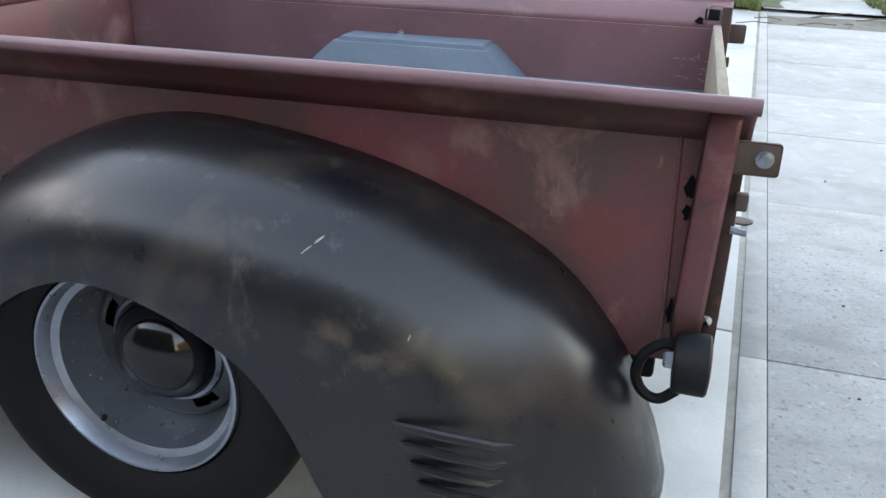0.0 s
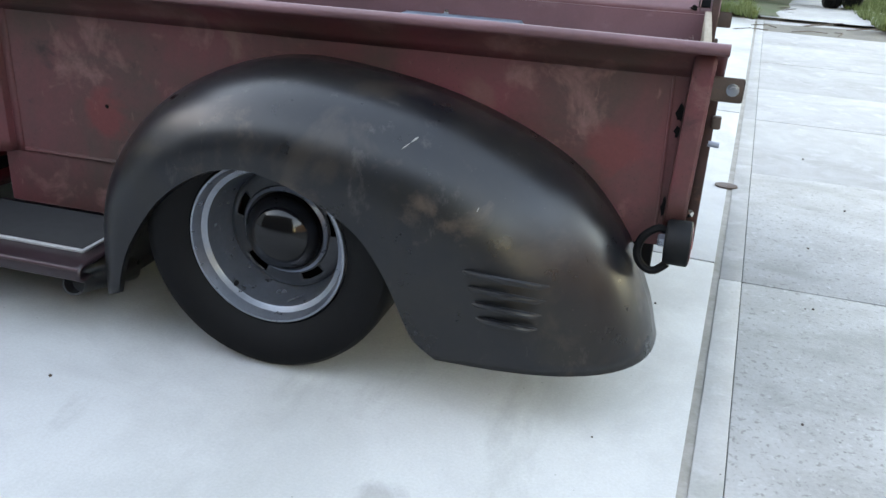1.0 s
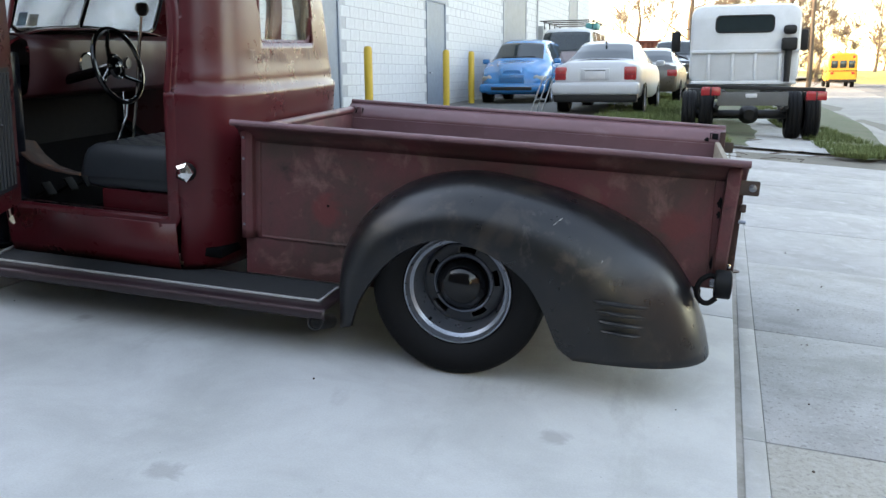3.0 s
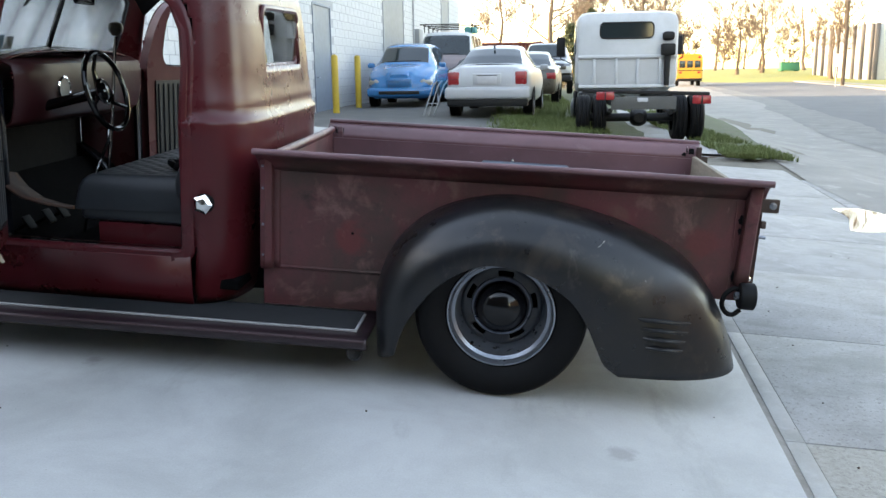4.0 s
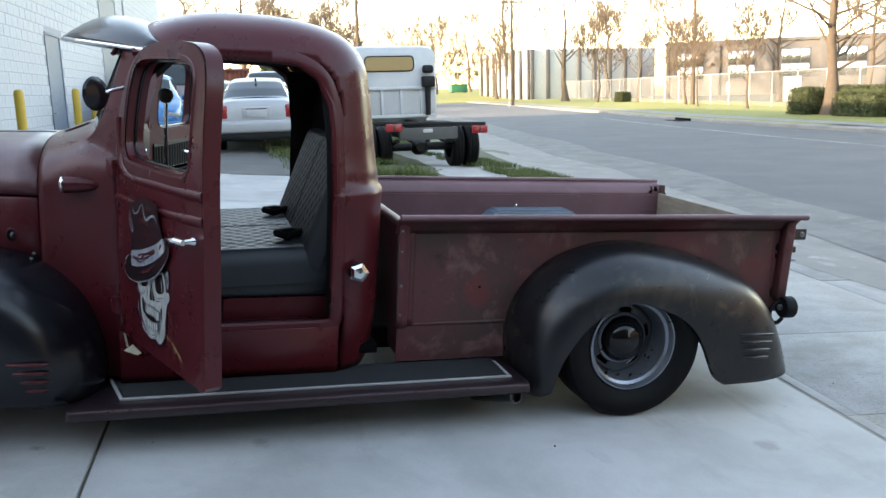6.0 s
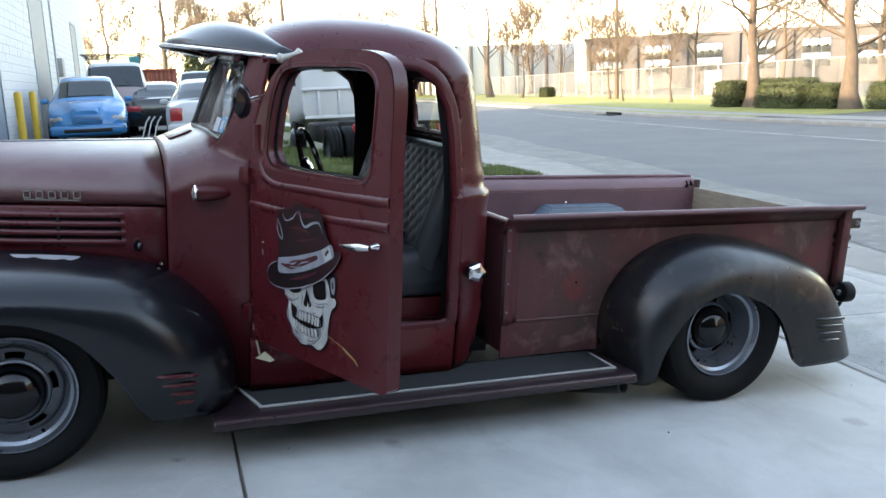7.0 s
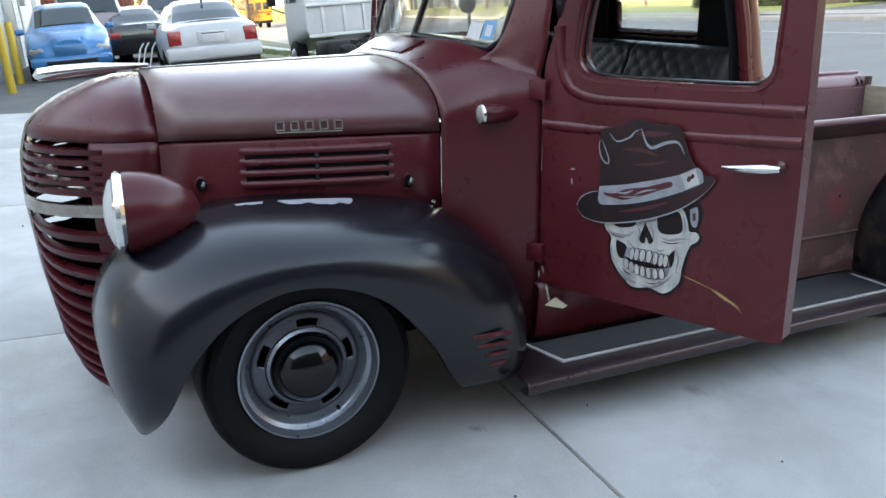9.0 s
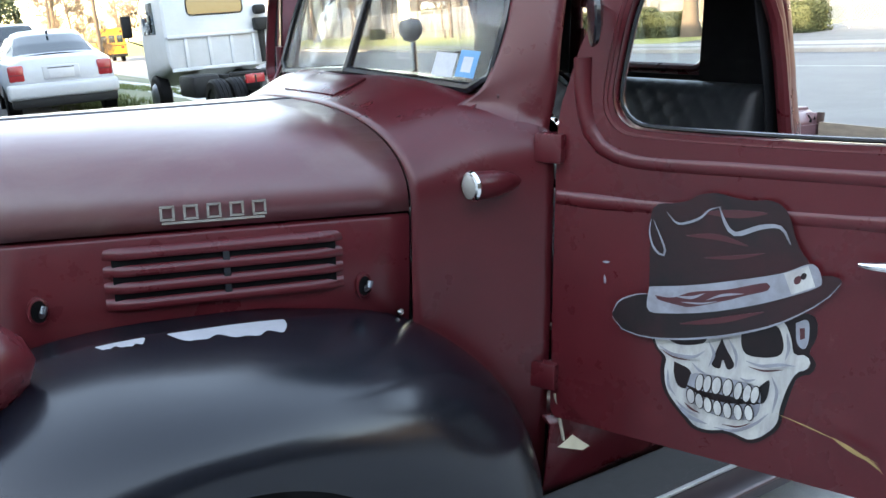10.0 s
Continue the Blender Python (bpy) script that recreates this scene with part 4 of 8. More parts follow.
def ell(cx, cy, a, c, tilt=0.0, n=28):
    t = radians(tilt)
    return [(cx + a * math.cos(q) * math.cos(t) - c * math.sin(q) * math.sin(t), cy + a * math.cos(q) * math.sin(t) + c * math.sin(q) * math.cos(t)) for q in np.linspace(0, 2 * math.pi, n + 1)[:-1]]


def line(name, pts, w, mat):
    p = smooth_curve(pts, 16)
    d = np.gradient(p, axis=0)
    d /= np.linalg.norm(d, axis=1)[:, None]
    nrm = np.stack([-d[:, 1], d[:, 0]], 1)
    wid = (w * np.sin(np.linspace(0.15, math.pi - 0.15, 16)))[:, None]
    return painted(name, [tuple(a) for a in np.vstack([p + nrm * wid, (p - nrm * wid)[::-1]])], mat)


painted("skull_shadow", [(0.238, 0.67), (0.26, 0.685), (0.33, 0.70), (0.42, 0.73), (0.49, 0.765), (0.545, 0.775), (0.556, 0.735), (0.545, 0.70), (0.56, 0.683), (0.552, 0.658), (0.530, 0.645), (0.520, 0.61), (0.510, 0.56), (0.504, 0.53), (0.479, 0.500), (0.452, 0.484), (0.404, 0.492), (0.37, 0.483), (0.337, 0.486), (0.312, 0.508), (0.283, 0.536), (0.266, 0.566), (0.260, 0.603), (0.262, 0.63), (0.245, 0.648)], INK, 80)
painted("skull_bone", [(0.245, 0.666), (0.268, 0.677), (0.341, 0.692), (0.419, 0.722), (0.481, 0.751), (0.497, 0.749), (0.511, 0.721), (0.519, 0.691), (0.538, 0.693), (0.549, 0.682), (0.544, 0.665), (0.527, 0.654), (0.514, 0.623), (0.504, 0.577), (0.500, 0.540), (0.477, 0.508), (0.452, 0.492), (0.431, 0.495), (0.404, 0.500), (0.370, 0.491), (0.341, 0.493), (0.318, 0.514), (0.291, 0.539), (0.275, 0.566), (0.269, 0.603), (0.271, 0.630), (0.252, 0.649)], BONE, 90)
painted("temple_shape", [(0.516, 0.754), (0.537, 0.763), (0.542, 0.727), (0.536, 0.705), (0.522, 0.715)], GREYP, 24)
painted("temple_mark", [(0.524, 0.745), (0.533, 0.747), (0.535, 0.727), (0.527, 0.722)], BANDRED)
painted("eye_socket", [(0.418, 0.716), (0.457, 0.736), (0.482, 0.742), (0.494, 0.724), (0.499, 0.697), (0.490, 0.681), (0.462, 0.672), (0.433, 0.672), (0.421, 0.688)], INK, 40)
painted("eye_socket", [(0.275, 0.671), (0.345, 0.692), (0.348, 0.680), (0.322, 0.669), (0.294, 0.665)], INK, 30)
painted("nose_hole", [(0.382, 0.696), (0.393, 0.675), (0.409, 0.649), (0.408, 0.638), (0.397, 0.633), (0.387, 0.652), (0.383, 0.632), (0.370, 0.632), (0.365, 0.643), (0.374, 0.671)], INK, 40)
painted("cheek_hollow", [(0.289, 0.626), (0.322, 0.615), (0.327, 0.590), (0.318, 0.572), (0.300, 0.575), (0.290, 0.600)], INK, 30)
painted("cheek_hollow", [(0.461, 0.610), (0.479, 0.628), (0.479, 0.596), (0.471, 0.576), (0.461, 0.581), (0.456, 0.598)], INK, 30)
painted("gum_shade", [(0.325, 0.606), (0.345, 0.612), (0.40, 0.614), (0.455, 0.610), (0.466, 0.59), (0.462, 0.548), (0.43, 0.530), (0.385, 0.528), (0.345, 0.538), (0.318, 0.556)], GREYP, 40)
line("mouth_line", [(0.318, 0.580), (0.343, 0.571), (0.371, 0.568), (0.419, 0.570), (0.466, 0.576)], 0.008, INK)
for k, (u, v) in enumerate(((0.345, 0.591), (0.361, 0.592), (0.380, 0.593), (0.402, 0.594), (0.423, 0.592), (0.441, 0.591), (0.456, 0.592))):
    w_ = 0.0088 if 1 < k < 4 else 0.0072
    painted("tooth_gap", ell(u, v, w_ + 0.0022, 0.0215, -6, 14), INK)
    painted("tooth", ell(u - 0.0006, v + 0.001, w_, 0.0185, -6, 14), BONE)
for k, (u, v) in enumerate(((0.330, 0.560), (0.348, 0.554), (0.366, 0.550), (0.386, 0.548), (0.406, 0.548), (0.427, 0.550), (0.448, 0.554))):
    painted("tooth_gap", ell(u, v, 0.0098, 0.0185, 8, 14), INK)
    painted("tooth", ell(u - 0.0004, v - 0.001, 0.0078, 0.0160, 8, 14), BONE)
for pts, w in (([(0.303, 0.534), (0.333, 0.514), (0.368, 0.508)], 0.0045), ([(0.300, 0.545), (0.320, 0.530), (0.345, 0.522)], 0.003), ([(0.383, 0.505), (0.423, 0.508), (0.461, 0.533), (0.485, 0.562)], 0.0035), ([(0.258, 0.658), (0.288, 0.645), (0.330, 0.648), (0.353, 0.666)], 0.004), ([(0.434, 0.662), (0.464, 0.658), (0.501, 0.669), (0.525, 0.671)], 0.0035), ([(0.359, 0.689), (0.371, 0.663), (0.363, 0.635)], 0.003), ([(0.398, 0.701), (0.414, 0.672), (0.416, 0.643)], 0.003), ([(0.504, 0.735), (0.510, 0.705), (0.506, 0.680)], 0.003), ([(0.485, 0.64), (0.497, 0.61), (0.492, 0.565)], 0.003), ([(0.280, 0.61), (0.284, 0.575), (0.300, 0.555)], 0.003), ([(0.33, 0.635), (0.345, 0.622), (0.36, 0.618)], 0.0025), ([(0.425, 0.625), (0.44, 0.622), (0.455, 0.628)], 0.0025)):
    line("bone_shade", pts, w, GREYP)
for pts, w in (([(0.262, 0.652), (0.29, 0.640), (0.325, 0.640)], 0.0018), ([(0.44, 0.652), (0.47, 0.650), (0.505, 0.660)], 0.0018), ([(0.32, 0.545), (0.335, 0.535), (0.352, 0.53)], 0.0022), ([(0.40, 0.517), (0.43, 0.520), (0.455, 0.535)], 0.0018)):
    line("bone_crease", pts, w, BANDRED)
painted("hat_brim", [(0.152, 0.711), (0.168, 0.740), (0.201, 0.759), (0.229, 0.766), (0.231, 0.733), (0.275, 0.733), (0.357, 0.751), (0.440, 0.780), (0.512, 0.813), (0.546, 0.832), (0.556, 0.843), (0.551, 0.855), (0.569, 0.859), (0.587, 0.856), (0.587, 0.842), (0.565, 0.815), (0.538, 0.790), (0.481, 0.749), (0.407, 0.715), (0.328, 0.690), (0.257, 0.676), (0.206, 0.675), (0.167, 0.685)], HATINK, 100)
line("brim_edge", [(0.154, 0.702), (0.167, 0.683), (0.206, 0.673), (0.257, 0.674), (0.328, 0.688), (0.407, 0.713), (0.481, 0.747), (0.538, 0.788), (0.570, 0.819), (0.588, 0.848)], 0.0022, GREYP)
line("brim_edge", [(0.153, 0.712), (0.168, 0.741), (0.201, 0.760), (0.229, 0.767)], 0.0016, GREYP)
painted("hat_crown", [(0.231, 0.783), (0.227, 0.884), (0.226, 0.933), (0.237, 0.956), (0.268, 0.962), (0.301, 0.971), (0.320, 0.984), (0.353, 0.991), (0.385, 0.986), (0.417, 0.983), (0.454, 0.987), (0.479, 0.975), (0.493, 0.951), (0.501, 0.926), (0.516, 0.896), (0.530, 0.875), (0.484, 0.851), (0.386, 0.819), (0.286, 0.791)], HATINK, 80)
for pts, w in (([(0.30, 0.90), (0.36, 0.905), (0.42, 0.895)], 0.006), ([(0.33, 0.95), (0.40, 0.955), (0.45, 0.962)], 0.008), ([(0.34, 0.86), (0.40, 0.87), (0.45, 0.885)], 0.004), ([(0.30, 0.715), (0.38, 0.738), (0.46, 0.77)], 0.006)):
    line("hat_sheen", pts, w, BANDRED)
painted("hat_band", [(0.231, 0.783), (0.320, 0.801), (0.405, 0.825), (0.484, 0.851), (0.530, 0.876), (0.547, 0.871), (0.556, 0.843), (0.546, 0.832), (0.512, 0.813), (0.440, 0.780), (0.357, 0.751), (0.275, 0.733), (0.231, 0.733)], GREYP, 70)
painted("band_pattern", [(0.245, 0.767), (0.280, 0.768), (0.321, 0.787), (0.387, 0.803), (0.449, 0.826), (0.465, 0.827), (0.463, 0.814), (0.426, 0.798), (0.389, 0.781), (0.323, 0.756), (0.295, 0.754), (0.252, 0.759)], BANDRED, 50)
for pts, w in (([(0.29, 0.772), (0.32, 0.775), (0.345, 0.788)], 0.003), ([(0.35, 0.775), (0.38, 0.79), (0.42, 0.80)], 0.0025), ([(0.30, 0.762), (0.34, 0.766), (0.37, 0.776)], 0.0018)):
    line("band_fleck", pts, w, GREYP)
painted("playing_card", [(0.489, 0.852), (0.530, 0.873), (0.546, 0.835), (0.506, 0.813)], BONE)
painted("card_spot", ell(0.514, 0.843, 0.006, 0.009, -20, 14), BANDRED)
painted("card_spot", ell(0.524, 0.852, 0.005, 0.007, -20, 14), INK)
line("hat_shine", [(0.228, 0.925), (0.226, 0.898), (0.236, 0.868), (0.255, 0.853), (0.260, 0.866), (0.248, 0.894), (0.233, 0.924)], 0.0022, GREYP)
line("hat_shine", [(0.259, 0.944), (0.284, 0.923), (0.324, 0.938), (0.342, 0.957), (0.364, 0.966)], 0.0025, GREYP)
line("hat_shine", [(0.361, 0.966), (0.377, 0.931), (0.397, 0.916), (0.440, 0.935), (0.476, 0.939), (0.496, 0.909)], 0.0048, GREYP)
line("straw_stem", [(0.502, 0.570), (0.555, 0.558), (0.612, 0.544)], 0.0012, STRAW)
line("straw_ear", [(0.604, 0.547), (0.635, 0.533), (0.674, 0.516)], 0.0045, STRAW)
for k in range(4):
    line("straw_beard", [(0.635 + 0.008 * k, 0.534 - 0.004 * k), (0.665 + 0.006 * k, 0.524 - 0.005 * k), (0.685 + 0.004 * k, 0.516 - 0.006 * k)], 0.0008, STRAW)
for pts, w in (([(0.128, 0.822), (0.146, 0.824)], 0.0025), ([(0.134, 0.795), (0.137, 0.775)], 0.0025)):
    line("paint_chip", pts, w, GREYP)

PLATEWHITE = material("white_sticker", (0.434, 0.448, 0.462), 0.5)
# windscreen
for sgn in (-1, 1):
    c0, c1, s0, s1 = Vector((-2.25, 0, 1.19)), Vector((-2.135, 0, 1.483)), Vector((-2.195, sgn * 0.555, 1.165)), Vector((-2.092, sgn * 0.545, 1.463))
    rim = [c0, c0.lerp(s0, 0.5), s0.lerp(c0, 0.10), s0.lerp(s1, 0.10) + Vector((0, sgn * 0.004, 0)), s0.lerp(s1, 0.5) + Vector((0, sgn * 0.008, 0)), s1.lerp(s0, 0.10), s1.lerp(c1, 0.10), c1.lerp(s1, 0.5), c1, c0]
    wf = part("windscreen_frame", tube(rim, 0.013, 8), BLACK, TRUCK, "split windscreen in a black frame")
    g = part("windscreen_pane", grid([[c0, s0], [c1, s1]]), DUSTHAZEGLASS, wf, solid=0.004)
    g.visible_shadow = False
    cols = []
    for k in range(4):
        foot = [(x_, cowl_y(x_, z_) + d_, z_) for d_, (x_, z_) in zip((-0.016, -0.004 if k else -0.014, 0.001 if k else -0.010), (((-2.375, 0.99), (-2.315, 1.06), (-2.255, 1.125)), ((-2.29, 0.985), (-2.235, 1.05), (-2.195, 1.115)), ((-2.20, 0.98), (-2.165, 1.04), (-2.14, 1.10)), ((-2.13, 0.98), (-2.122, 1.03), (-2.112, 1.085)))[k])]
        stem = [((-2.212, 0.552, 1.165), (-2.182, 0.562, 1.22), (-2.15, 0.565, 1.30), (-2.10, 0.555, 1.465), (-2.09, 0.556, 1.49)), ((-2.168, 0.60, 1.165), (-2.145, 0.61, 1.22), (-2.12, 0.61, 1.30), (-2.07, 0.60, 1.475), (-2.062, 0.60, 1.492)),
                ((-2.125, 0.650, 1.155), (-2.105, 0.655, 1.22), (-2.085, 0.652, 1.30), (-2.045, 0.635, 1.475), (-2.035, 0.634, 1.488)), ((-2.10, 0.674, 1.14), (-2.085, 0.668, 1.21), (-2.07, 0.655, 1.29), (-2.03, 0.64, 1.475), (-2.01, 0.64, 1.485))][k]
        cols.append(smooth_curve([(x_, sgn * y_, z_) for x_, y_, z_ in foot + list(stem)], 40))
    post = [smooth_curve([c[r] for c in cols], 14) for r in range(40)]
    part("windscreen_post", grid([[tuple(p) for p in r] for r in post]), MAROON, cab, smooth=70, solid=0.010)
    sill = []
    for u in np.linspace(0, 1, 12):
        p = c0.lerp(s0, u)
        q = [p + Vector((0.012, 0, -0.02)), p + Vector((-0.010, 0, -0.012))] + [Vector((p.x - d_, p.y, max(cowl_z(p.x - d_, p.y) + 0.002, p.z - 0.012 - h_))) for d_, h_ in ((0.03, 0.018), (0.06, 0.045), (0.09, 0.30))]
        sill.append(q)
    part("screen_sill", grid(sill), MAROON, cab, smooth=70)
part("windscreen_header", grid([[(-2.14, y, 1.478 - abs(y) * 0.03) for y in np.linspace(-0.56, 0.56, 9)], [(-2.115, y, 1.52 - abs(y) * 0.03) for y in np.linspace(-0.52, 0.52, 9)], [(-2.07, y, 1.56 - abs(y) * 0.04) for y in np.linspace(-0.46, 0.46, 9)]]), MAROON, cab, solid=0.012)
su = (Vector((-2.25, 0, 1.19)) - Vector((-2.195, -0.555, 1.165))).normalized()
sv = Vector((0.103, 0.01, 0.298))
sv = (sv - su * sv.dot(su)).normalized()
sn = su.cross(sv)
sn = -sn if sn.x > 0 else sn
st = Matrix.Translation(Vector((-2.195, -0.555, 1.165)) + sn * 0.004) @ Matrix((su, sv, sn)).transposed().to_4x4()
part("inspection_sticker", slab([(0.05, 0.022), (0.115, 0.022), (0.115, 0.085), (0.05, 0.085)], st, 0.0006), material("blue_sticker", (0.07, 0.252, 0.434), 0.5), wf)
part("sticker_face", slab([(0.066, 0.034), (0.099, 0.034), (0.099, 0.070), (0.066, 0.070)], st @ Matrix.Translation((0, 0, 0.0006)), 0.0006), PLATEWHITE, wf)
part("registration_sticker", slab([(0.125, 0.018), (0.20, 0.018), (0.20, 0.075), (0.125, 0.075)], st, 0.0006), PLATEWHITE, wf)
part("cowl_vent", box(-2.372, -2.27, -0.15, 0.15, -0.004, 0.004, 0.003, m=Matrix.Translation((0, 0, 1.158)) @ Matrix.Translation((-2.32, 0, 0)) @ pose(0, 0, 0, 0, -22, 0) @ Matrix.Translation((2.32, 0, 0))), MAROON, cowl)

# sun visor
def visor_point(u, v):
    e = Vector((-2.38 + 0.40 * abs(u) ** 2.2, 0.69 * u, 1.525 - 0.045 * u * u))
    r = Vector((-2.03 + 0.09 * u * u, 0.66 * u, 1.610 - 0.125 * abs(u) ** 2.5))
    p = r.lerp(e, v)
    p.z += 0.055 * math.sin(math.pi * v) * (1 - 0.6 * u * u)
    return p


visor = part("sun_visor", grid([[visor_point(u, v) for u in np.linspace(-1, 1, 33)] for v in np.linspace(0, 1, 9)]), BLACK, TRUCK, "black sun visor with a chrome edge", solid=0.008)
part("visor_trim", tube([visor_point(u, 1.0) for u in np.linspace(-1, 1, 41)], 0.008, 8), CHROME, visor, "chrome edge trim")
for sgn in (-1, 1):
    a, c = Vector((-2.02, sgn * 0.70, 1.475)), Vector((-1.925, sgn * 0.70, 1.50))
    part("visor_bracket", tube([a, a.lerp(c, 0.12), a.lerp(c, 0.3), a.lerp(c, 0.7), a.lerp(c, 0.88), c], [0.008, 0.020, 0.011, 0.011, 0.022, 0.010], 12), material("ivory_bracket", (0.42, 0.406, 0.364), 0.35), visor, "pale bone-shaped visor bracket")

# mirror on the door's front edge
mm = Matrix.Translation((-2.172, -0.857, 1.323))
mir = part("door_mirror", lathe([(0.0005, 0.018), (0.03, 0.016), (0.055, 0.008), (0.06, 0.0), (0.058, -0.004), (0.0005, -0.004)], mm @ Vector((0.8, -0.6, 0.05)).to_track_quat('Z', 'Y').to_matrix().to_4x4(), 32), BLACK, TRUCK, "round black door mirror on a chrome arm")
part("mirror_arm", tube([(-2.165, -0.85, 1.323), (-2.12, -0.815, 1.335), (-2.061, -0.772, 1.35)], 0.006, 8), CHROME, mir)
part("mirror_clamp", tube([(-2.075, -0.775, 1.30), (-2.061, -0.772, 1.35), (-2.045, -0.775, 1.40)], [0.006, 0.012, 0.006], 8), CHROME, mir)

# hood details
for sgn in (-1, 1):
    # near-black plate stands for the shade inside the louvre slots
    lou = part("hood_louvre", box(-3.005, -2.568, -0.004, 0.0, 0.788, 0.882, 0.002, m=Matrix.Translation((0, sgn * hood_w(-2.79) + sgn * 0.002, 0)) @ Matrix.Translation((-2.79, 0, 0)) @ pose(0, 0, 0, 0, 0, sgn * 14.7) @ Matrix.Translation((2.79, 0, 0))), DARK, TRUCK, "hood louvres with three slots")
    for k in range(4):
        z = 0.886 - 0.0338 * k
        xs_ = np.linspace(-3.014, -2.560, 14)
        # a pressed lip that hangs over the slot below it
        part("louvre_lip", grid([[(x, sgn * (hood_w(x) + out * (0.15 if n_ in (0, 13) else 1.0)), z + dz) for n_, x in enumerate(xs_)] for out, dz in ((-0.002, 0.013), (0.006, 0.010), (0.013, 0.003), (0.0155, -0.006), (0.013, -0.011), (0.004, -0.011))]), MAROON, lou, smooth=60)
    # post painted black for the shade it sits in behind the lips
    part("louvre_post", tube([(-2.79, sgn * (hood_w(-2.79) + 0.001), 0.79), (-2.79, sgn * (hood_w(-2.79) + 0.001), 0.88)], 0.012, 6), BLACK, lou)
    for x, z in ((-2.520, 0.770), (-3.130, 0.788)):
        m = Matrix.Translation((x, sgn * (hood_w(x) + 0.003), z)) @ pose(0, 0, 0, -90 * sgn, 0, 0)
        la = part("hood_latch", lathe([(0.022, -0.004), (0.021, 0.005), (0.017, 0.007), (0.016, 0.004), (0.0155, -0.003)], m @ Matrix.Diagonal((0.9, 1.35, 1, 1)), 20), MAROON, TRUCK)
        # dark disc stands for shade inside the latch opening
        part("latch_hole", lathe([(0.0165, 0.0045), (0.0005, 0.005)], m @ Matrix.Diagonal((0.9, 1.35, 1, 1)), 16), DARK, la)
        part("latch_hook", tube([m @ Vector((0.004, -0.010, 0.0)), m @ Vector((0.006, 0.002, 0.016)), m @ Vector((0.010, 0.012, 0.014))], 0.0065, 8), STEEL, la)
    em = part("emblem", box(-2.906, -2.709, -0.0015, 0.0015, -0.022, -0.017, m=Matrix.Translation((0, sgn * (hood_w(-2.81) + 0.004), 0.958)) @ Matrix.Translation((-2.81, 0, 0)) @ pose(0, 0, 0, 0, 0, sgn * 14.7) @ Matrix.Translation((2.81, 0, 0))), OLDCHROME, TRUCK, "row of small chrome emblem blocks")
    for k in range(5):
        x = -2.892 + 0.0425 * k
        for dx0, dx1, z0, z1 in ((-0.014, 0.014, 0.010, 0.015), (-0.014, 0.014, -0.015, -0.010), (-0.014, -0.009, -0.012, 0.012), (0.009, 0.014, -0.012, 0.012)):
            part("emblem_block", box(dx0, dx1, -0.002, 0.002, z0, z1, m=Matrix.Translation((x, sgn * (hood_w(x) + 0.004), 0.958)) @ pose(0, 0, 0, 0, 0, sgn * 14.7)), OLDCHROME, em)
    m = Matrix.Translation((-2.318, sgn * 0.664, 0.978)) @ pose(0, 0, 0, 0, -90, 0)
    sl = part("cowl_lamp", lathe([(0.030, 0.0), (0.031, -0.02), (0.029, -0.06), (0.022, -0.10), (0.010, -0.13), (0.0005, -0.14)], m @ Matrix.Diagonal((1, 0.85, 1, 1)), 24), MAROON, TRUCK, "maroon cowl lamp with a chrome ring")
    part("lamp_ring", lathe([(0.026, 0.006), (0.031, 0.004), (0.034, -0.002), (0.031, -0.007)], m, 24), CHROME, sl)
    part("lens", lathe([(0.027, 0.004), (0.018, 0.010), (0.0005, 0.013)], m, 20), material("clear_lens", (0.21, 0.203, 0.182), 0.10), sl)
    part("fender_screw", lathe([(0.008, 0), (0.007, 0.003), (0.0005, 0.004)], Matrix.Translation((-2.441, sgn * 0.572, 0.70)) @ pose(0, 0, 0, -90 * sgn, 0, 0), 10), CHROME, TRUCK)
    part("door_gap_seal", box(-2.122, -2.10, sgn * 0.64 - 0.03, sgn * 0.64 + 0.03, 0.42, 1.08, 0.006), BLACK, cab)
# paper tag on the lower hinge
part("paper_tag", slab([(0, 0), (0.06, 0.0), (0.075, 0.012), (0.03, 0.034)], Matrix.Translation((-2.115, -0.735, 0.345)) @ pose(0, 0, 0, 80, 10, -30), 0.001), material("paper", (0.49, 0.434, 0.315), 0.9), TRUCK)
part("tag_string", tube([(-2.12, -0.725, 0.48), (-2.11, -0.735, 0.41), (-2.10, -0.738, 0.36)], 0.004, 5), material("string", (0.35, 0.315, 0.245), 0.9), TRUCK)

# filler cap
m = Matrix.Translation((-1.208, -0.738, 0.64)) @ pose(0, 0, 0, 90, 0, 0)
part("filler_seal", lathe([(0.036, -0.01), (0.040, 0.004), (0.032, 0.010), (0.0005, 0.010)], m, 24), RUBBER, cab)
bm = lathe([(0.038, 0.008), (0.042, 0.02), (0.042, 0.03), (0.026, 0.038), (0.0005, 0.041)], m, 5)
part("filler_cap", bm, CHROME, cab, "five-sided chrome filler cap", smooth=20)

# sign writing on the back of the cab: only the start can be read, the rest is rubbed off
PALE = material("worn_sign_writing", (0.20, 0.125, 0.105), 0.7, second=(0.105, 0.040, 0.036), scale=40, amount=0.9)
txt = bpy.data.curves.new("sign_writing", "FONT")
txt.body, txt.size, txt.offset, txt.extrude, txt.align_x = "Team Amer", 0.088, -0.0012, 0.0003, "LEFT"
for letter in txt.body_format:
    letter.use_small_caps = True
tmp = bpy.data.objects.new("sign_writing", txt)
me = bpy.data.meshes.new_from_object(tmp)
bpy.data.objects.remove(tmp)
tm = Matrix.Translation((-1.0745, -0.42, 1.082)) @ pose(0, 0, 0, 90, 0, 90) @ pose(0, 0, 0, -8, 0, 0)
me.transform(tm)
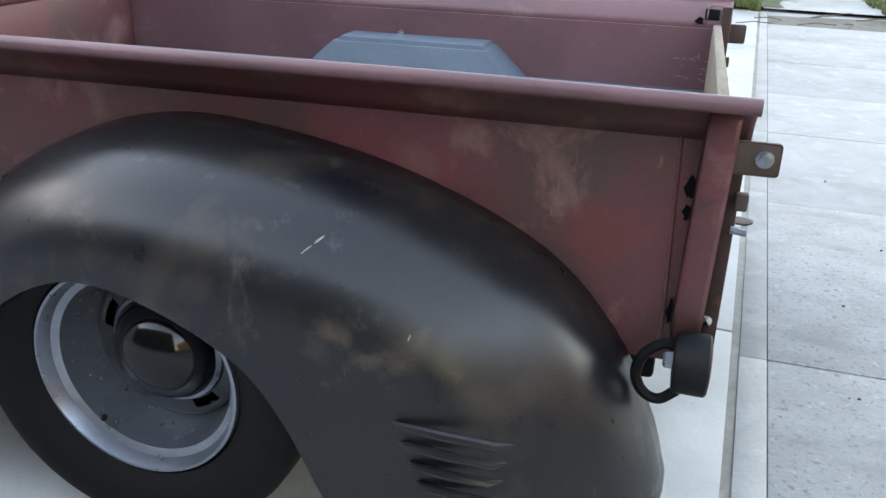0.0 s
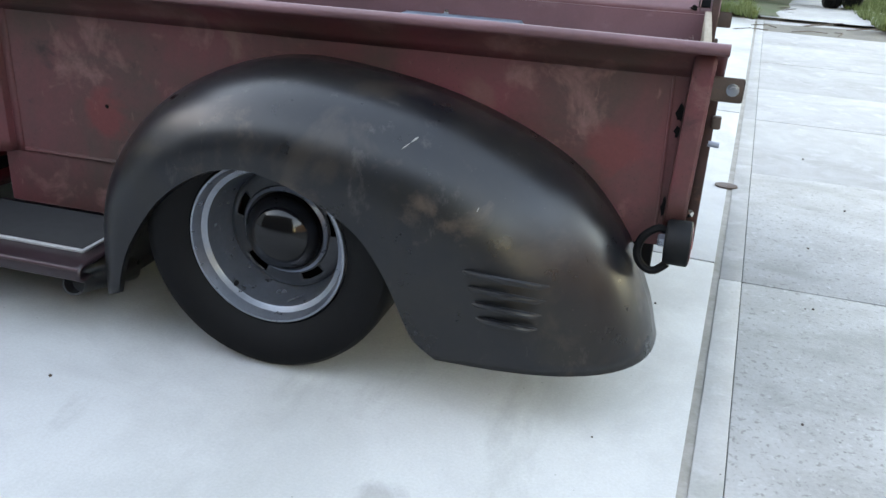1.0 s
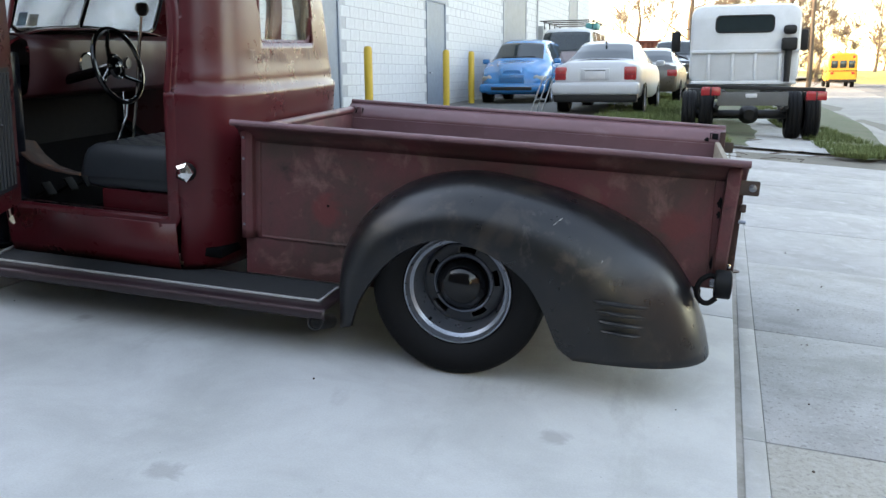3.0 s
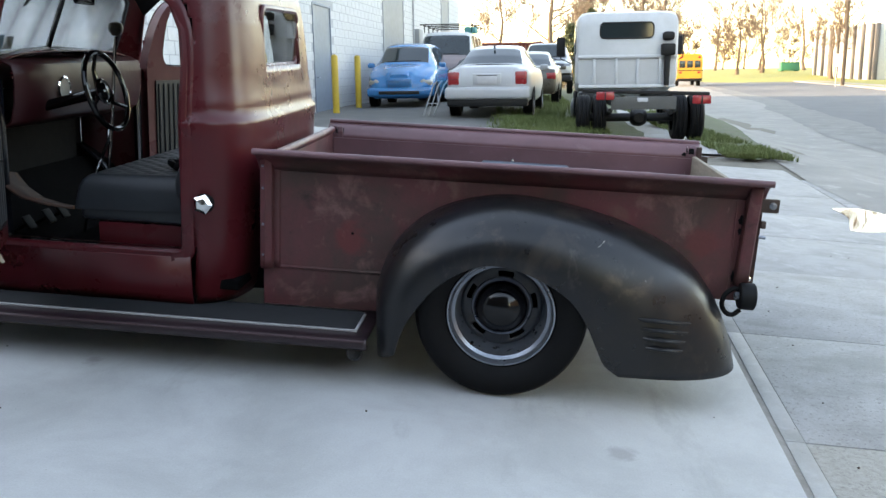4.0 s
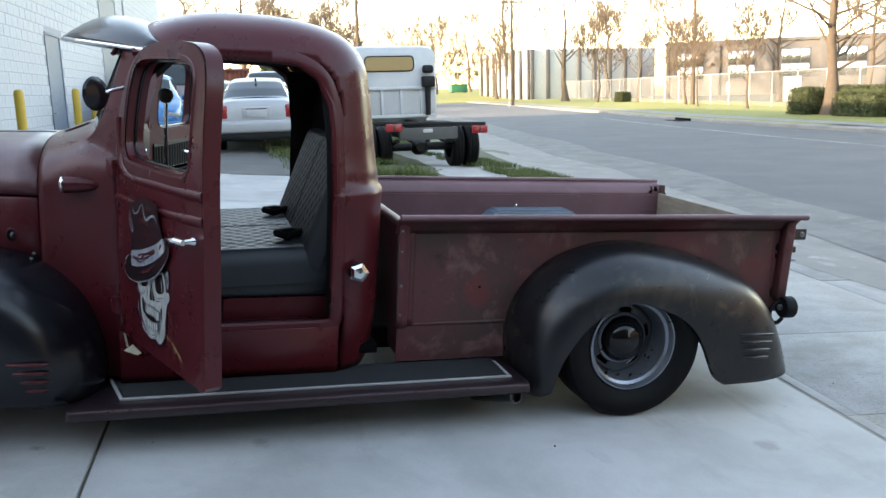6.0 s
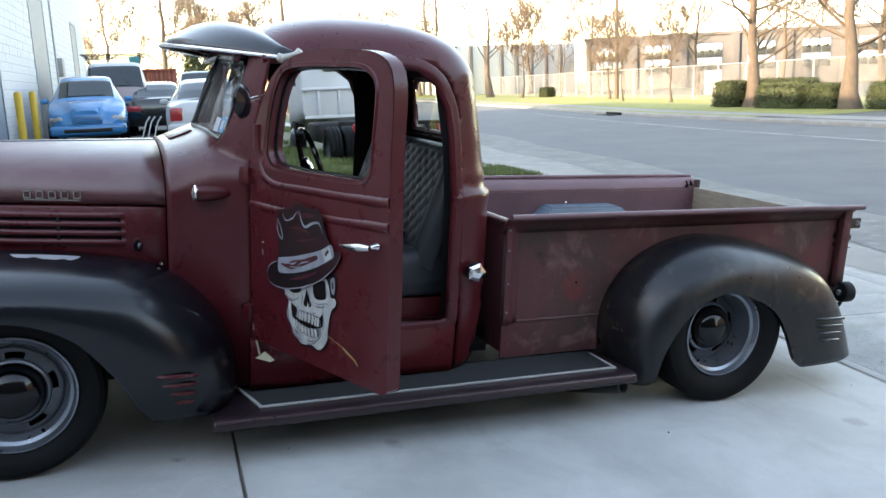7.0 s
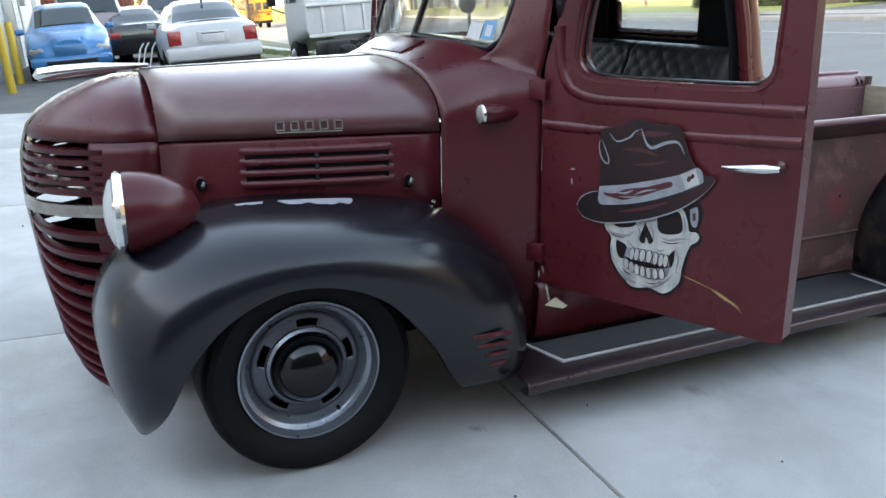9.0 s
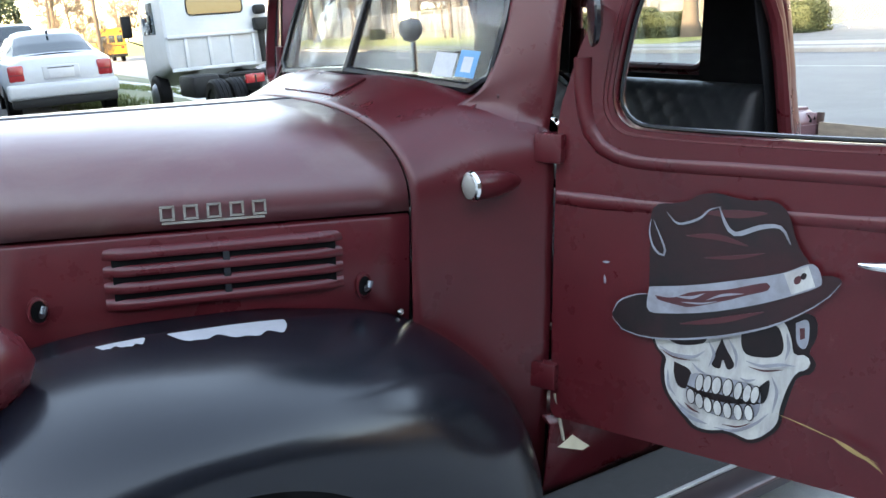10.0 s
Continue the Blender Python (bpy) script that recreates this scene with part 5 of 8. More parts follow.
me.materials.append(PALE)
wr = tagged(new("sign_writing", me), kind="stuff")
wr.parent = cab
for u0, w in ((0.60, 0.02), (0.64, 0.025), (0.71, 0.025), (0.75, 0.018), (0.79, 0.02)):
    part("rubbed_letter", box(u0, u0 + w * 0.35, 0.004, 0.058, 0.0, 0.001, m=tm), PALE, cab)

# interior
part("roof_lining", grid([[(x, y, 1.60 - 0.14 * abs(y / 0.56) ** 4 - (0.09 if abs(x + 1.6) > 0.36 else 0)) for y in np.linspace(-0.56, 0.56, 13)] for x in (-2.02, -1.92, -1.6, -1.30, -1.21)]), LINING, cab, solid=0.006)
part("rear_lining", grid([[(x, y, z) for x, y in ((-1.33 - (z > 1.4) * 0.03, -(0.69 - max(0, z - 0.9) * 0.16)), (-1.22, -(0.66 - max(0, z - 0.9) * 0.16)), (-1.18, -(0.60 - max(0, z - 0.9) * 0.16)), (-1.165, -0.3))] for z in (0.45, 0.95, 1.15, 1.43)]), LINING, cab, solid=0.006)
part("rear_lining", grid([[(x, y, z) for x, y in ((-1.33 - (z > 1.4) * 0.03, (0.69 - max(0, z - 0.9) * 0.16)), (-1.22, (0.66 - max(0, z - 0.9) * 0.16)), (-1.18, (0.60 - max(0, z - 0.9) * 0.16)), (-1.165, 0.3))] for z in (0.45, 0.95, 1.15, 1.43)]), LINING, cab, solid=0.006)
part("rear_lining", box(-1.15, -1.14, -0.6, 0.6, 0.45, 1.15), LINING, cab)
part("rear_lining", box(-1.215, -1.205, -0.46, 0.46, 1.43, 1.51), LINING, cab)
# dash in a darker maroon than the cab
dash = part("dashboard", grid([[(x, y, z) for x, z in ((-2.19, 1.155), (-2.12, 1.150), (-2.075, 1.13), (-2.065, 1.08), (-2.07, 0.98), (-2.09, 0.90), (-2.13, 0.87))] for y in np.linspace(-0.59, 0.59, 5)]), material("dark_maroon_dash", (0.035, 0.0063, 0.0084), 0.4, spec=0.3), TRUCK, "dark maroon dashboard with chrome dials", solid=0.008)
for y, r in ((-0.21, 0.058), (0.12, 0.03), (0.0, 0.018)):
    m = Matrix.Translation((-2.066, y, 1.02)) @ pose(0, 0, 0, 0, 90, 0)
    di = part("dial", lathe([(r, -0.01), (r, 0.008), (r * 0.85, 0.012), (r * 0.8, 0.004)], m, 28), CHROME, dash)
    part("dial_glass", lathe([(r * 0.82, 0.005), (0.0005, 0.006)], m, 24), material("dial_face", (0.35, 0.35, 0.329), 0.15), di)
part("dash_rib", tube([(-2.072, -0.60, 1.10), (-2.072, 0.6, 1.10)], 0.005, 6), MAROON, dash)
part("dash_rib", tube([(-2.07, -0.60, 1.085), (-2.07, 0.6, 1.085)], 0.005, 6), MAROON, dash)
col = (Vector((-1.80, -0.33, 1.03)) - Vector((-2.30, -0.33, 0.89))).normalized()
sm = Matrix.Translation((-1.80, -0.33, 1.03)) @ col.to_track_quat("Z", "Y").to_matrix().to_4x4()
sw = part("steering_wheel", tube([sm @ Vector((0.170 * math.cos(a), 0.170 * math.sin(a), 0)) for a in np.linspace(0, 2 * math.pi, 49)], 0.012, 8), GLOSSBLACK, TRUCK, "black three-spoke steering wheel")
for a in (90, 210, 330):
    a = radians(a)
    part("spoke", tube([sm @ Vector((0.165 * math.cos(a), 0.165 * math.sin(a), 0)), sm @ Vector((0.1 * math.cos(a), 0.1 * math.sin(a), -0.03)), sm @ Vector((0, 0, -0.035))], [0.008, 0.010, 0.016], 8), GLOSSBLACK, sw)
part("horn_ring", lathe([(0.055, -0.02), (0.06, -0.012), (0.05, -0.004), (0.042, -0.012)], sm, 28), CHROME, sw)
part("horn_button", lathe([(0.042, -0.012), (0.03, 0.0), (0.0005, 0.004)], sm, 20), GLOSSBLACK, sw)
part("steering_column", tube([sm @ Vector((0, 0, -0.03)), (-2.10, -0.33, 0.945), (-2.36, -0.33, 0.87)], 0.024, 12), GLOSSBLACK, TRUCK)
sh = part("gear_lever", tube([(-2.02, 0.0, 0.34), (-1.98, 0.0, 0.55), (-1.97, 0.06, 0.9), (-1.966, 0.11, 1.26)], 0.009, 8), CHROME, TRUCK, "long chrome gear lever with a dark knob")
part("knob", lathe([(0.0005, -0.035), (0.02, -0.03), (0.034, -0.01), (0.036, 0.008), (0.028, 0.028), (0.0005, 0.036)], Matrix.Translation((-1.966, 0.123, 1.295)), 20), material("dark_knob", (0.035, 0.0315, 0.0245), 0.4), sh)
part("brake_lever", tube([(-2.05, -0.12, 0.33), (-1.98, -0.14, 0.6), (-1.90, -0.14, 0.78), (-1.89, -0.14, 0.86)], 0.007, 8), CHROME, TRUCK)
for y in (-0.46, -0.30, -0.18):
    pd = part("pedal", box(-0.035, 0.035, -0.03, 0.03, -0.006, 0.006, 0.004, m=Matrix.Translation((-2.12, y, 0.44)) @ pose(0, 0, 0, 0, 55, 0)), RUBBER, TRUCK)
    part("pedal_arm", tube([(-2.12, y, 0.44), (-2.25, y, 0.36)], 0.008, 8), DARK, pd)
part("toe_board", box(-0.02, 0.02, -0.62, 0.62, -0.20, 0.20, 0.006, m=Matrix.Translation((-2.26, 0, 0.44)) @ pose(0, 0, 0, 0, -38, 0)), FLOORMAT, cab)
part("kick_panel", grid([[(x, -0.645, z), (x + 0.01, -0.60, z - 0.01), (x + 0.03, -0.52, z - 0.03)] for x, z in ((-2.16, 0.70), (-2.11, 0.64), (-2.04, 0.595), (-1.95, 0.575), (-1.84, 0.565))]), material("rust_brown_floor_edge", (0.055, 0.022, 0.013), 0.7, second=(0.024, 0.014, 0.011), scale=16, amount=0.9, third=(0.16, 0.06, 0.016), third_scale=9, third_cut=0.58, bump=0.02, grain=80), cab, "rusty brown floor edge with orange bare patches", solid=0.012)
part("rear_mirror", box(-2.06, -2.05, -0.09, 0.09, 1.40, 1.455, 0.01), GLOSSBLACK, cab)
part("seat_riser", box(-1.74, -1.22, -0.58, 0.58, 0.30, 0.50, 0.01), MAROON, TRUCK)


def cushion(name, label, w0, w1, m, cells, depth):
    """A quilted pad: pillow edges and a diamond pattern pressed into its face."""
    rows, nu, nv = [], 121, 41
    for i_ in range(nv):
        v = i_ / (nv - 1)
        row = []
        for j_ in range(nu):
            u = j_ / (nu - 1)
            x, y = (v - 0.5) * w0, (u - 0.5) * w1
            edge = min(v, 1 - v, (u if u < 0.5 else 1 - u) * w1 / w0) * w0
            z = depth * (1 - max(0, 1 - edge / 0.07) ** 2.2) ** 0.5 if edge < 0.07 else depth
            a, c = (x + y) * cells, (x - y) * cells
            if 0.09 < v < 0.93 and 0.06 < u < 0.94:
                z -= 0.006 * (max(0, 1 - 6 * abs(a - round(a))) + max(0, 1 - 6 * abs(c - round(c))))
            if abs(u - 0.5) < 0.008:
                z -= 0.012
            row.append(m @ Vector((x, y, z)))
        rows.append(row)
    return part(name, grid(rows), SEAT, TRUCK, label, smooth=80, recalc=True)


cushion("seat_cushion", "dark grey quilted bench cushion", 0.60, 1.20, Matrix.Translation((-1.53, 0, 0.56)) @ pose(0, 0, 0, 0, -2, 0), 12, 0.145)
part("cushion_side", box(-1.815, -1.235, -0.59, 0.59, 0.50, 0.60, 0.03, seg=3), SEAT, TRUCK)
cushion("seat_backrest", "dark grey quilted bench backrest", 0.56, 1.20, Matrix.Translation((-1.255, 0, 0.87)) @ pose(0, 0, 0, 0, -70, 0), 12, 0.085)
part("backrest_core", box(-0.26, 0.26, -0.58, 0.58, -0.04, 0.03, 0.02, m=Matrix.Translation((-1.255, 0, 0.87)) @ pose(0, 0, 0, 0, -70, 0)), SEAT, TRUCK)
for y in (-0.35, 0.3):
    part("seat_belt", tube([(-1.32, y, 0.70), (-1.40, y - 0.02, 0.74), (-1.46, y - 0.06, 0.725), (-1.50, y - 0.02, 0.735), (-1.44, y + 0.05, 0.73), (-1.36, y + 0.06, 0.72)], 0.018, 8), RUBBER, TRUCK)

# headlamps
for sgn in (-1, 1):
    m = Matrix.Translation((-3.385, sgn * 0.632, 0.787)) @ pose(0, 0, 0, 0, -90, sgn * 4)
    hl = part("headlamp", lathe([(0.106, 0.0), (0.108, -0.03), (0.104, -0.07), (0.092, -0.115), (0.070, -0.16), (0.038, -0.195), (0.001, -0.21)], m, 40), MAROON, TRUCK, "maroon bullet headlamp")
    part("lamp_ring", lathe([(0.098, 0.012), (0.110, 0.006), (0.114, -0.006), (0.108, -0.016)], m, 40), CHROME, hl)
    part("reflector", lathe([(0.10, 0.0), (0.07, -0.04), (0.0005, -0.06)], m, 32), CHROME, hl)
    part("lens", lathe([(0.100, 0.008), (0.085, 0.020), (0.055, 0.031), (0.03, 0.036), (0.0005, 0.038)], m, 32), material("ribbed_lamp_glass", (0.434, 0.434, 0.42), 0.15, scale=40, stretch=(1, 6, 0.2)), hl)
    part("lamp_foot", tube([(-3.31, sgn * 0.632, 0.72), (-3.29, sgn * 0.632, 0.66)], [0.05, 0.075], 16), MAROON, hl)

# ---- paving ----
AGG = material("worn_aggregate", (0.231, 0.217, 0.189), 0.95, second=(0.294, 0.28, 0.252), scale=40, amount=0.9, third=(0.168, 0.154, 0.133), third_scale=60, third_cut=0.55, bump=0.05, grain=90)
WALKC = material("sidewalk_concrete", (0.28, 0.2744, 0.2625), 0.9, second=(0.21, 0.2044, 0.1925), scale=3.0, amount=0.9, third=(0.315, 0.3115, 0.301), third_scale=6, third_cut=0.53, soft=0.15, fourth=(0.182, 0.175, 0.161), fourth_scale=14, fourth_cut=0.63, bump=0.03, grain=110, pits=((0.10, 0.097, 0.09), 26, 0.13), streaks=((0.19, 0.19, 0.175), 1.6, 0.54, (0.6, 1.6, 1.0)), vary=0.12)


PLANE = SLOPE @ pose(0, 0, -0.013, 0, 0.64, 0)          # the concrete under the truck, which stands nose up on it
SEALANT = material("pale_joint_sealant", (0.215, 0.20, 0.178), 0.95, second=(0.135, 0.125, 0.105), scale=14, amount=0.9, bump=0.04, grain=60)
TURNED = Matrix.Rotation(radians(-3.55), 4, "Z")
SPECK = material("speckled_concrete", (0.28, 0.2744, 0.2625), 0.9, second=(0.217, 0.2114, 0.1995), scale=4.0, amount=0.9, third=(0.154, 0.147, 0.1365), third_scale=55, third_cut=0.56, soft=0.08, fourth=(0.35, 0.343, 0.3325), fourth_scale=40, fourth_cut=0.58, bump=0.04, grain=90, pits=((0.09, 0.086, 0.08), 34, 0.16), streaks=((0.185, 0.182, 0.168), 1.4, 0.53, (0.6, 1.6, 1.0)), vary=0.06)
SKEWED = Matrix(((1, 0.062, 0, 0), (-0.005, 1, 0, 0), (0, 0, 1, 0), (0, 0, 0, 1)))


def slabs(name, label, xs_, ys_, mat, gap=0.007, top=0.0, pick=None, piece="slab", skew=Matrix(), bevel=0.006):
    """Paving in the driveway's plane: every slab is a piece of its own, with its edges rounded."""
    base = tagged(new(name), label, "paving", kind="structure")
    base.matrix_world = PLANE
    for x0, x1 in zip(xs_, xs_[1:]):
        for y0, y1 in zip(ys_, ys_[1:]):
            dz = random.uniform(-0.002, 0.002)
            part(piece, box(x0 + gap, x1 - gap, y0 + gap, y1 - gap, -0.06, top + dz, bevel, m=skew), pick(x0, y0) if pick else mat, base, smooth=30)
    return base


slabs("driveway", "pale concrete driveway in large slabs", [-9.0, -5.6, -2.15, 1.100], [-10.0, -3.2, 0.37, 2.90, 5.4, 8.05], CONCRETE, gap=0.006, skew=TURNED)
tagged(part("joint_sealant", box(1.092, 1.122, -10.0, 8.0, -0.05, -0.0025, m=SKEWED), SEALANT, smooth=0), "pale dusty sealant in the joint beside the driveway", "joint", kind="structure").matrix_world = PLANE
slabs("pavement_edge", "narrow tooled concrete strip beside the driveway", [1.116, 1.190], [-10.0, -4.7, -1.055, 0.165, 2.69, 4.9, 8.0], WALKC, gap=0.001, skew=SKEWED, bevel=0.003)
slabs("pavement", "grey concrete sidewalk slabs with worn aggregate patches", [1.1875, 2.98], [-10, -8.2, -7, -5.9, -4.7, -3.5, -2.3, -1.055, 0.165, 1.52, 2.69, 3.70, 4.9, 6.0, 7.0, 8.0], WALKC, gap=0.003, pick=lambda x, y: AGG if y < -1.2 else SPECK if y < 1.0 else WALKC, skew=SKEWED, bevel=0.004)
slabs("pavement_apron", "concrete apron slabs falling to the gutter", [2.985, 3.36], [-10, -8.2, -7, -4.7, -2.3, 0.165, 1.52, 2.75, 4.65, 6.2], WALKC, gap=0.008, pick=lambda x, y: AGG if y < -1.1 else WALKC, skew=SKEWED)


def sheet(name, label, x0, x1, y0, y1, mat, lift, step=0.8, wobble=0.0, cat="ground", seed=1):
    """A strip laid on the ground's own form; its edges are numbers or lists of (y, x)."""
    def edge(e, y):
        return interp(y, e) if isinstance(e, list) else e
    wide = max(edge(x1, y) - edge(x0, y) for y in (y0, y1))
    nx, ny = max(2, int(wide / step) + 1), max(2, int(min(y1 - y0, 120) / step) + 1)
    ys_ = np.linspace(y0, y1, ny)
    rows = []
    for y in ys_:
        a, c = (edge(e_, y) + wobble * (1.6 * noise.noise(Vector((y * 0.22, k_ * 7.3, seed))) + 0.5 * noise.noise(Vector((y * 1.1, k_ * 3.1, seed)))) for k_, e_ in ((1, x0), (2, x1)))
        rows.append([(x, y, ground_height(x, min(y, 90)) + lift) for x in np.linspace(a, c, nx)])
    return tagged(part(name, grid(rows), mat, smooth=60), label, cat, kind="structure")


ASPHALT = material("street_asphalt", (0.0735, 0.0756, 0.0784), 0.9, second=(0.098, 0.0987, 0.0994), scale=0.6, amount=0.8, bump=0.03, grain=60)
LOT = material("old_lot_asphalt", (0.07, 0.0686, 0.0665), 0.95, second=(0.105, 0.1015, 0.0945), scale=1.2, amount=0.8, bump=0.03, grain=60)
DUST = material("pale_gravel_shoulder", (0.21, 0.1995, 0.182), 0.95, second=(0.154, 0.147, 0.1365), scale=1.0, amount=0.9, third=(0.266, 0.259, 0.238), third_scale=3, third_cut=0.58, bump=0.04, grain=50)
SOIL = material("soil_and_grass", (0.0385, 0.0595, 0.0175), 0.95, second=(0.084, 0.07, 0.0455), scale=3, amount=0.8, bump=0.05, grain=40)
LAWN = material("sunlit_lawn", (0.15, 0.165, 0.028), 0.95, second=(0.22, 0.20, 0.055), scale=1.5, amount=0.8, bump=0.05, grain=30)
DRYG = material("dry_far_ground", (0.0665, 0.063, 0.035), 0.95, second=(0.091, 0.084, 0.0525), scale=0.8, bump=0.05, grain=20)
# the street bends away from the lot: lines of (y, x) for its near edge and far kerb
NEAR = [(-60, 4.6), (0, 4.7), (2, 5.0), (5, 5.7), (9, 6.6), (15, 7.6), (26, 9.6), (37, 11.8), (59, 14.7), (90, 19), (140, 27), (220, 40)]
KERB = [(-60, 18.2), (10, 18.2), (17, 18.5), (24, 19.1), (31, 20.0), (42, 22.3), (55, 24.3), (70, 27.2), (93, 31.0), (131, 37.0), (220, 52.0)]


def beside(line_, d):
    return [(y, x + d) for y, x in line_]


sheet("road", "grey asphalt street", NEAR, beside(KERB, -0.1), -60, 200, ASPHALT, 0.006, wobble=0.16, cat="road")
DUSTY = material("dusty_asphalt", (0.105, 0.103, 0.098), 0.95, second=(0.16, 0.155, 0.145), scale=1.6, amount=0.9, third=(0.20, 0.195, 0.18), third_scale=4, third_cut=0.56, soft=0.12, bump=0.04, grain=50)
sheet("road_margin", "dusty margin where gravel thins out over the asphalt", beside(NEAR, -0.75), beside(NEAR, 0.6), -60, 150, DUSTY, 0.009, step=0.5, wobble=0.22, cat="road", seed=21)
tagged(part("far_bank", grid([[(x0 + u * (x1 - x0), y, z - 0.25 * (u < 0.02)) for u in np.linspace(0, 1, 14)] for y, x0, x1, z in ((98, 23, 66, -0.24), (106, 23, 68, 0.0), (116, 22, 72, 0.35), (133, 20, 80, 0.88), (160, 16, 90, 1.25), (240, 10, 120, 1.6))]), LAWN, smooth=60), "sunlit grass rise where the street bends out of sight", "ground", kind="structure")
sheet("road_shoulder", "pale dusty gravel shoulder along the street", [(-60, 3.45), (6, 3.45), (8, 3.6), (20, 5.0), (60, 9.0), (160, 24.0)], beside(NEAR, 0.5), -60, 160, DUST, 0.003, wobble=0.10, cat="road", seed=4)
LINEPAINT = material("worn_road_paint", (0.252, 0.252, 0.245), 0.9, second=(0.098, 0.098, 0.098), scale=1.5, amount=1.0)
sheet("road_line", "worn pale edge line on the asphalt", [(-60, 14.2), (10, 14.3), (18, 15.15), (25, 16.3), (31, 17.4), (36, 18.6)], [(-60, 14.36), (10, 14.46), (18, 15.31), (25, 16.46), (31, 17.56), (36, 18.76)], -60, 36, LINEPAINT, 0.012, step=0.5, cat="road line", seed=14)
sheet("parking_lot", "old dark asphalt parking lot", [(8.0, -5.0), (60, -1.6)], [(8.0, -0.25), (60, 3.0)], 8.05, 60, LOT, 0.006, wobble=0.0, cat="ground", seed=3)
sheet("sidewalk", "grey concrete sidewalk running on beside the lot", [(8.0, 1.65), (11, 1.95), (60, 6.2)], [(8.0, 3.1), (10, 3.3), (14, 3.72), (60, 7.7)], 8.03, 60, WALKC, 0.022, step=0.6, cat="pavement", seed=15)
sheet("verge", "patchy grass verge beside the lot", [(8.0, -0.4), (60, 3.0)], [(8.0, 1.7), (11, 2.0), (60, 6.2)], 8.1, 60, SOIL, 0.030, step=0.5, wobble=0.25, seed=5)
sheet("verge", "patchy grass verge along the street", [(7.6, 3.1), (10, 3.32), (14, 3.72), (60, 7.7)], [(7.6, 3.3), (8.8, 3.85), (12.6, 4.4), (20, 5.4), (60, 10.0)], 7.6, 60, SOIL, 0.034, step=0.4, wobble=0.08, seed=6)
LAWN_IN = beside(KERB, 0.35)
sheet("far_strip", "narrow grass strip behind the far kerb", LAWN_IN, beside(KERB, 1.1), 20.5, 150, LAWN, 0.13, step=0.7, wobble=0.1, seed=17)
sheet("far_path", "pale concrete path across the street", beside(KERB, 1.0), beside(KERB, 2.4), -60, 150, DUST, 0.14, step=1.4, seed=18)
sheet("far_lawn", "mown lawn across the street", beside(KERB, 2.3), beside(KERB, 16.0), 19, 150, LAWN, 0.15, step=3.0, seed=7)
sheet("far_apron", "worn asphalt frontage across the street", beside(KERB, 0.35), 60, -60, 19.2, LOT, 0.135, step=4, seed=9)
sheet("far_ground", "dry grass ground", beside(KERB, 15.8), 240, -60, 220, DRYG, 0.10, step=8, seed=10)
bm = bmesh.new()
ky = list(np.arange(-60, 60, 2.0)) + list(np.arange(60, 200, 5.0))
grid([[(interp(y, KERB) + dx, y, z) for dx, z in ((-0.12, -0.30), (-0.10, -0.16), (-0.07, -0.135), (0.30, -0.13), (0.40, -0.13), (0.42, -0.30))] for y in ky], bm)
tagged(part("kerb", bm, DUST, smooth=40), "pale concrete kerb", "kerb", kind="structure")
drain = thing("storm_drain", Matrix.Translation((19.55, 30.2, -0.268)) @ Matrix.Rotation(radians(-8.5), 4, "Z"), "dark storm drain inlet at the far kerb", "drain")
part("grate", box(-0.35, 0.18, -0.8, 0.8, 0.0, 0.02, 0.005), DARK, drain)
part("inlet", box(0.18, 0.24, -0.8, 0.8, 0.0, 0.125, 0.005), DARK, drain)
PUDDLE = material("still_water", (0.042, 0.042, 0.0385), 0.03, rough_var=0.01)
pu = tagged(part("puddle", slab([tuple(p) for p in smooth_curve([(3.05, 4.25), (3.36, 4.34), (3.50, 4.05), (3.42, 3.65), (3.38, 3.32), (3.10, 3.20), (2.84, 3.14), (2.93, 3.45), (3.05, 3.85), (3.05, 4.25)], 48)[:-1]], PLANE @ Matrix.Translation((0, 0, 0.0025)), 0.0015), PUDDLE), "shallow rain puddle on the concrete apron", "puddle", kind="structure")
manhole = thing("valve_cover", PLANE @ Matrix.Translation((1.165, 1.235, 0.0)), "small dark iron valve cover in the paving", "valve cover")
part("cover", lathe([(0.05, 0.0), (0.05, 0.006), (0.042, 0.008), (0.0005, 0.007)], Matrix.Diagonal((1, 0.8, 1, 1)), 20), RUST, manhole)
# tyre marks, pebbles and crumbs
rnd = random.Random(8)
crumbs = bmesh.new()
for k in range(60):
    x, y = rnd.uniform(-4, 2.7), rnd.uniform(-3, 3)
    r = rnd.uniform(0.002, 0.006)
    bmesh.ops.create_icosphere(crumbs, subdivisions=1, radius=r, matrix=PLANE @ Matrix.Translation((x, y, r * 0.4)) @ pose(0, 0, 0, rnd.uniform(0, 90), rnd.uniform(0, 90), 0))
tagged(part("pebbles", crumbs, RUST, smooth=0), "scattered dark pebbles and crumbs on concrete", "pebbles", kind="stuff")

# ---- workshop wall ----
BLOCKC = material("white_painted_block", (0.46, 0.475, 0.49), 0.75, second=(0.40, 0.415, 0.435), scale=5, amount=0.8, third=(0.38, 0.40, 0.41), third_scale=9, third_cut=0.62, bump=0.02, grain=60)
MORTAR = material("painted_mortar", (0.322, 0.336, 0.3535), 0.9, scale=9)
WX = -4.8
WALLM = Matrix.Translation((-4.45, 16.47, 0)) @ Matrix.Rotation(radians(-3.72), 4, "Z") @ Matrix.Translation((4.8, -16.47, 0))


def on_wall(ob):
    """Turn a thing of the workshop with its wall."""
    ob.matrix_world = WALLM
    return ob


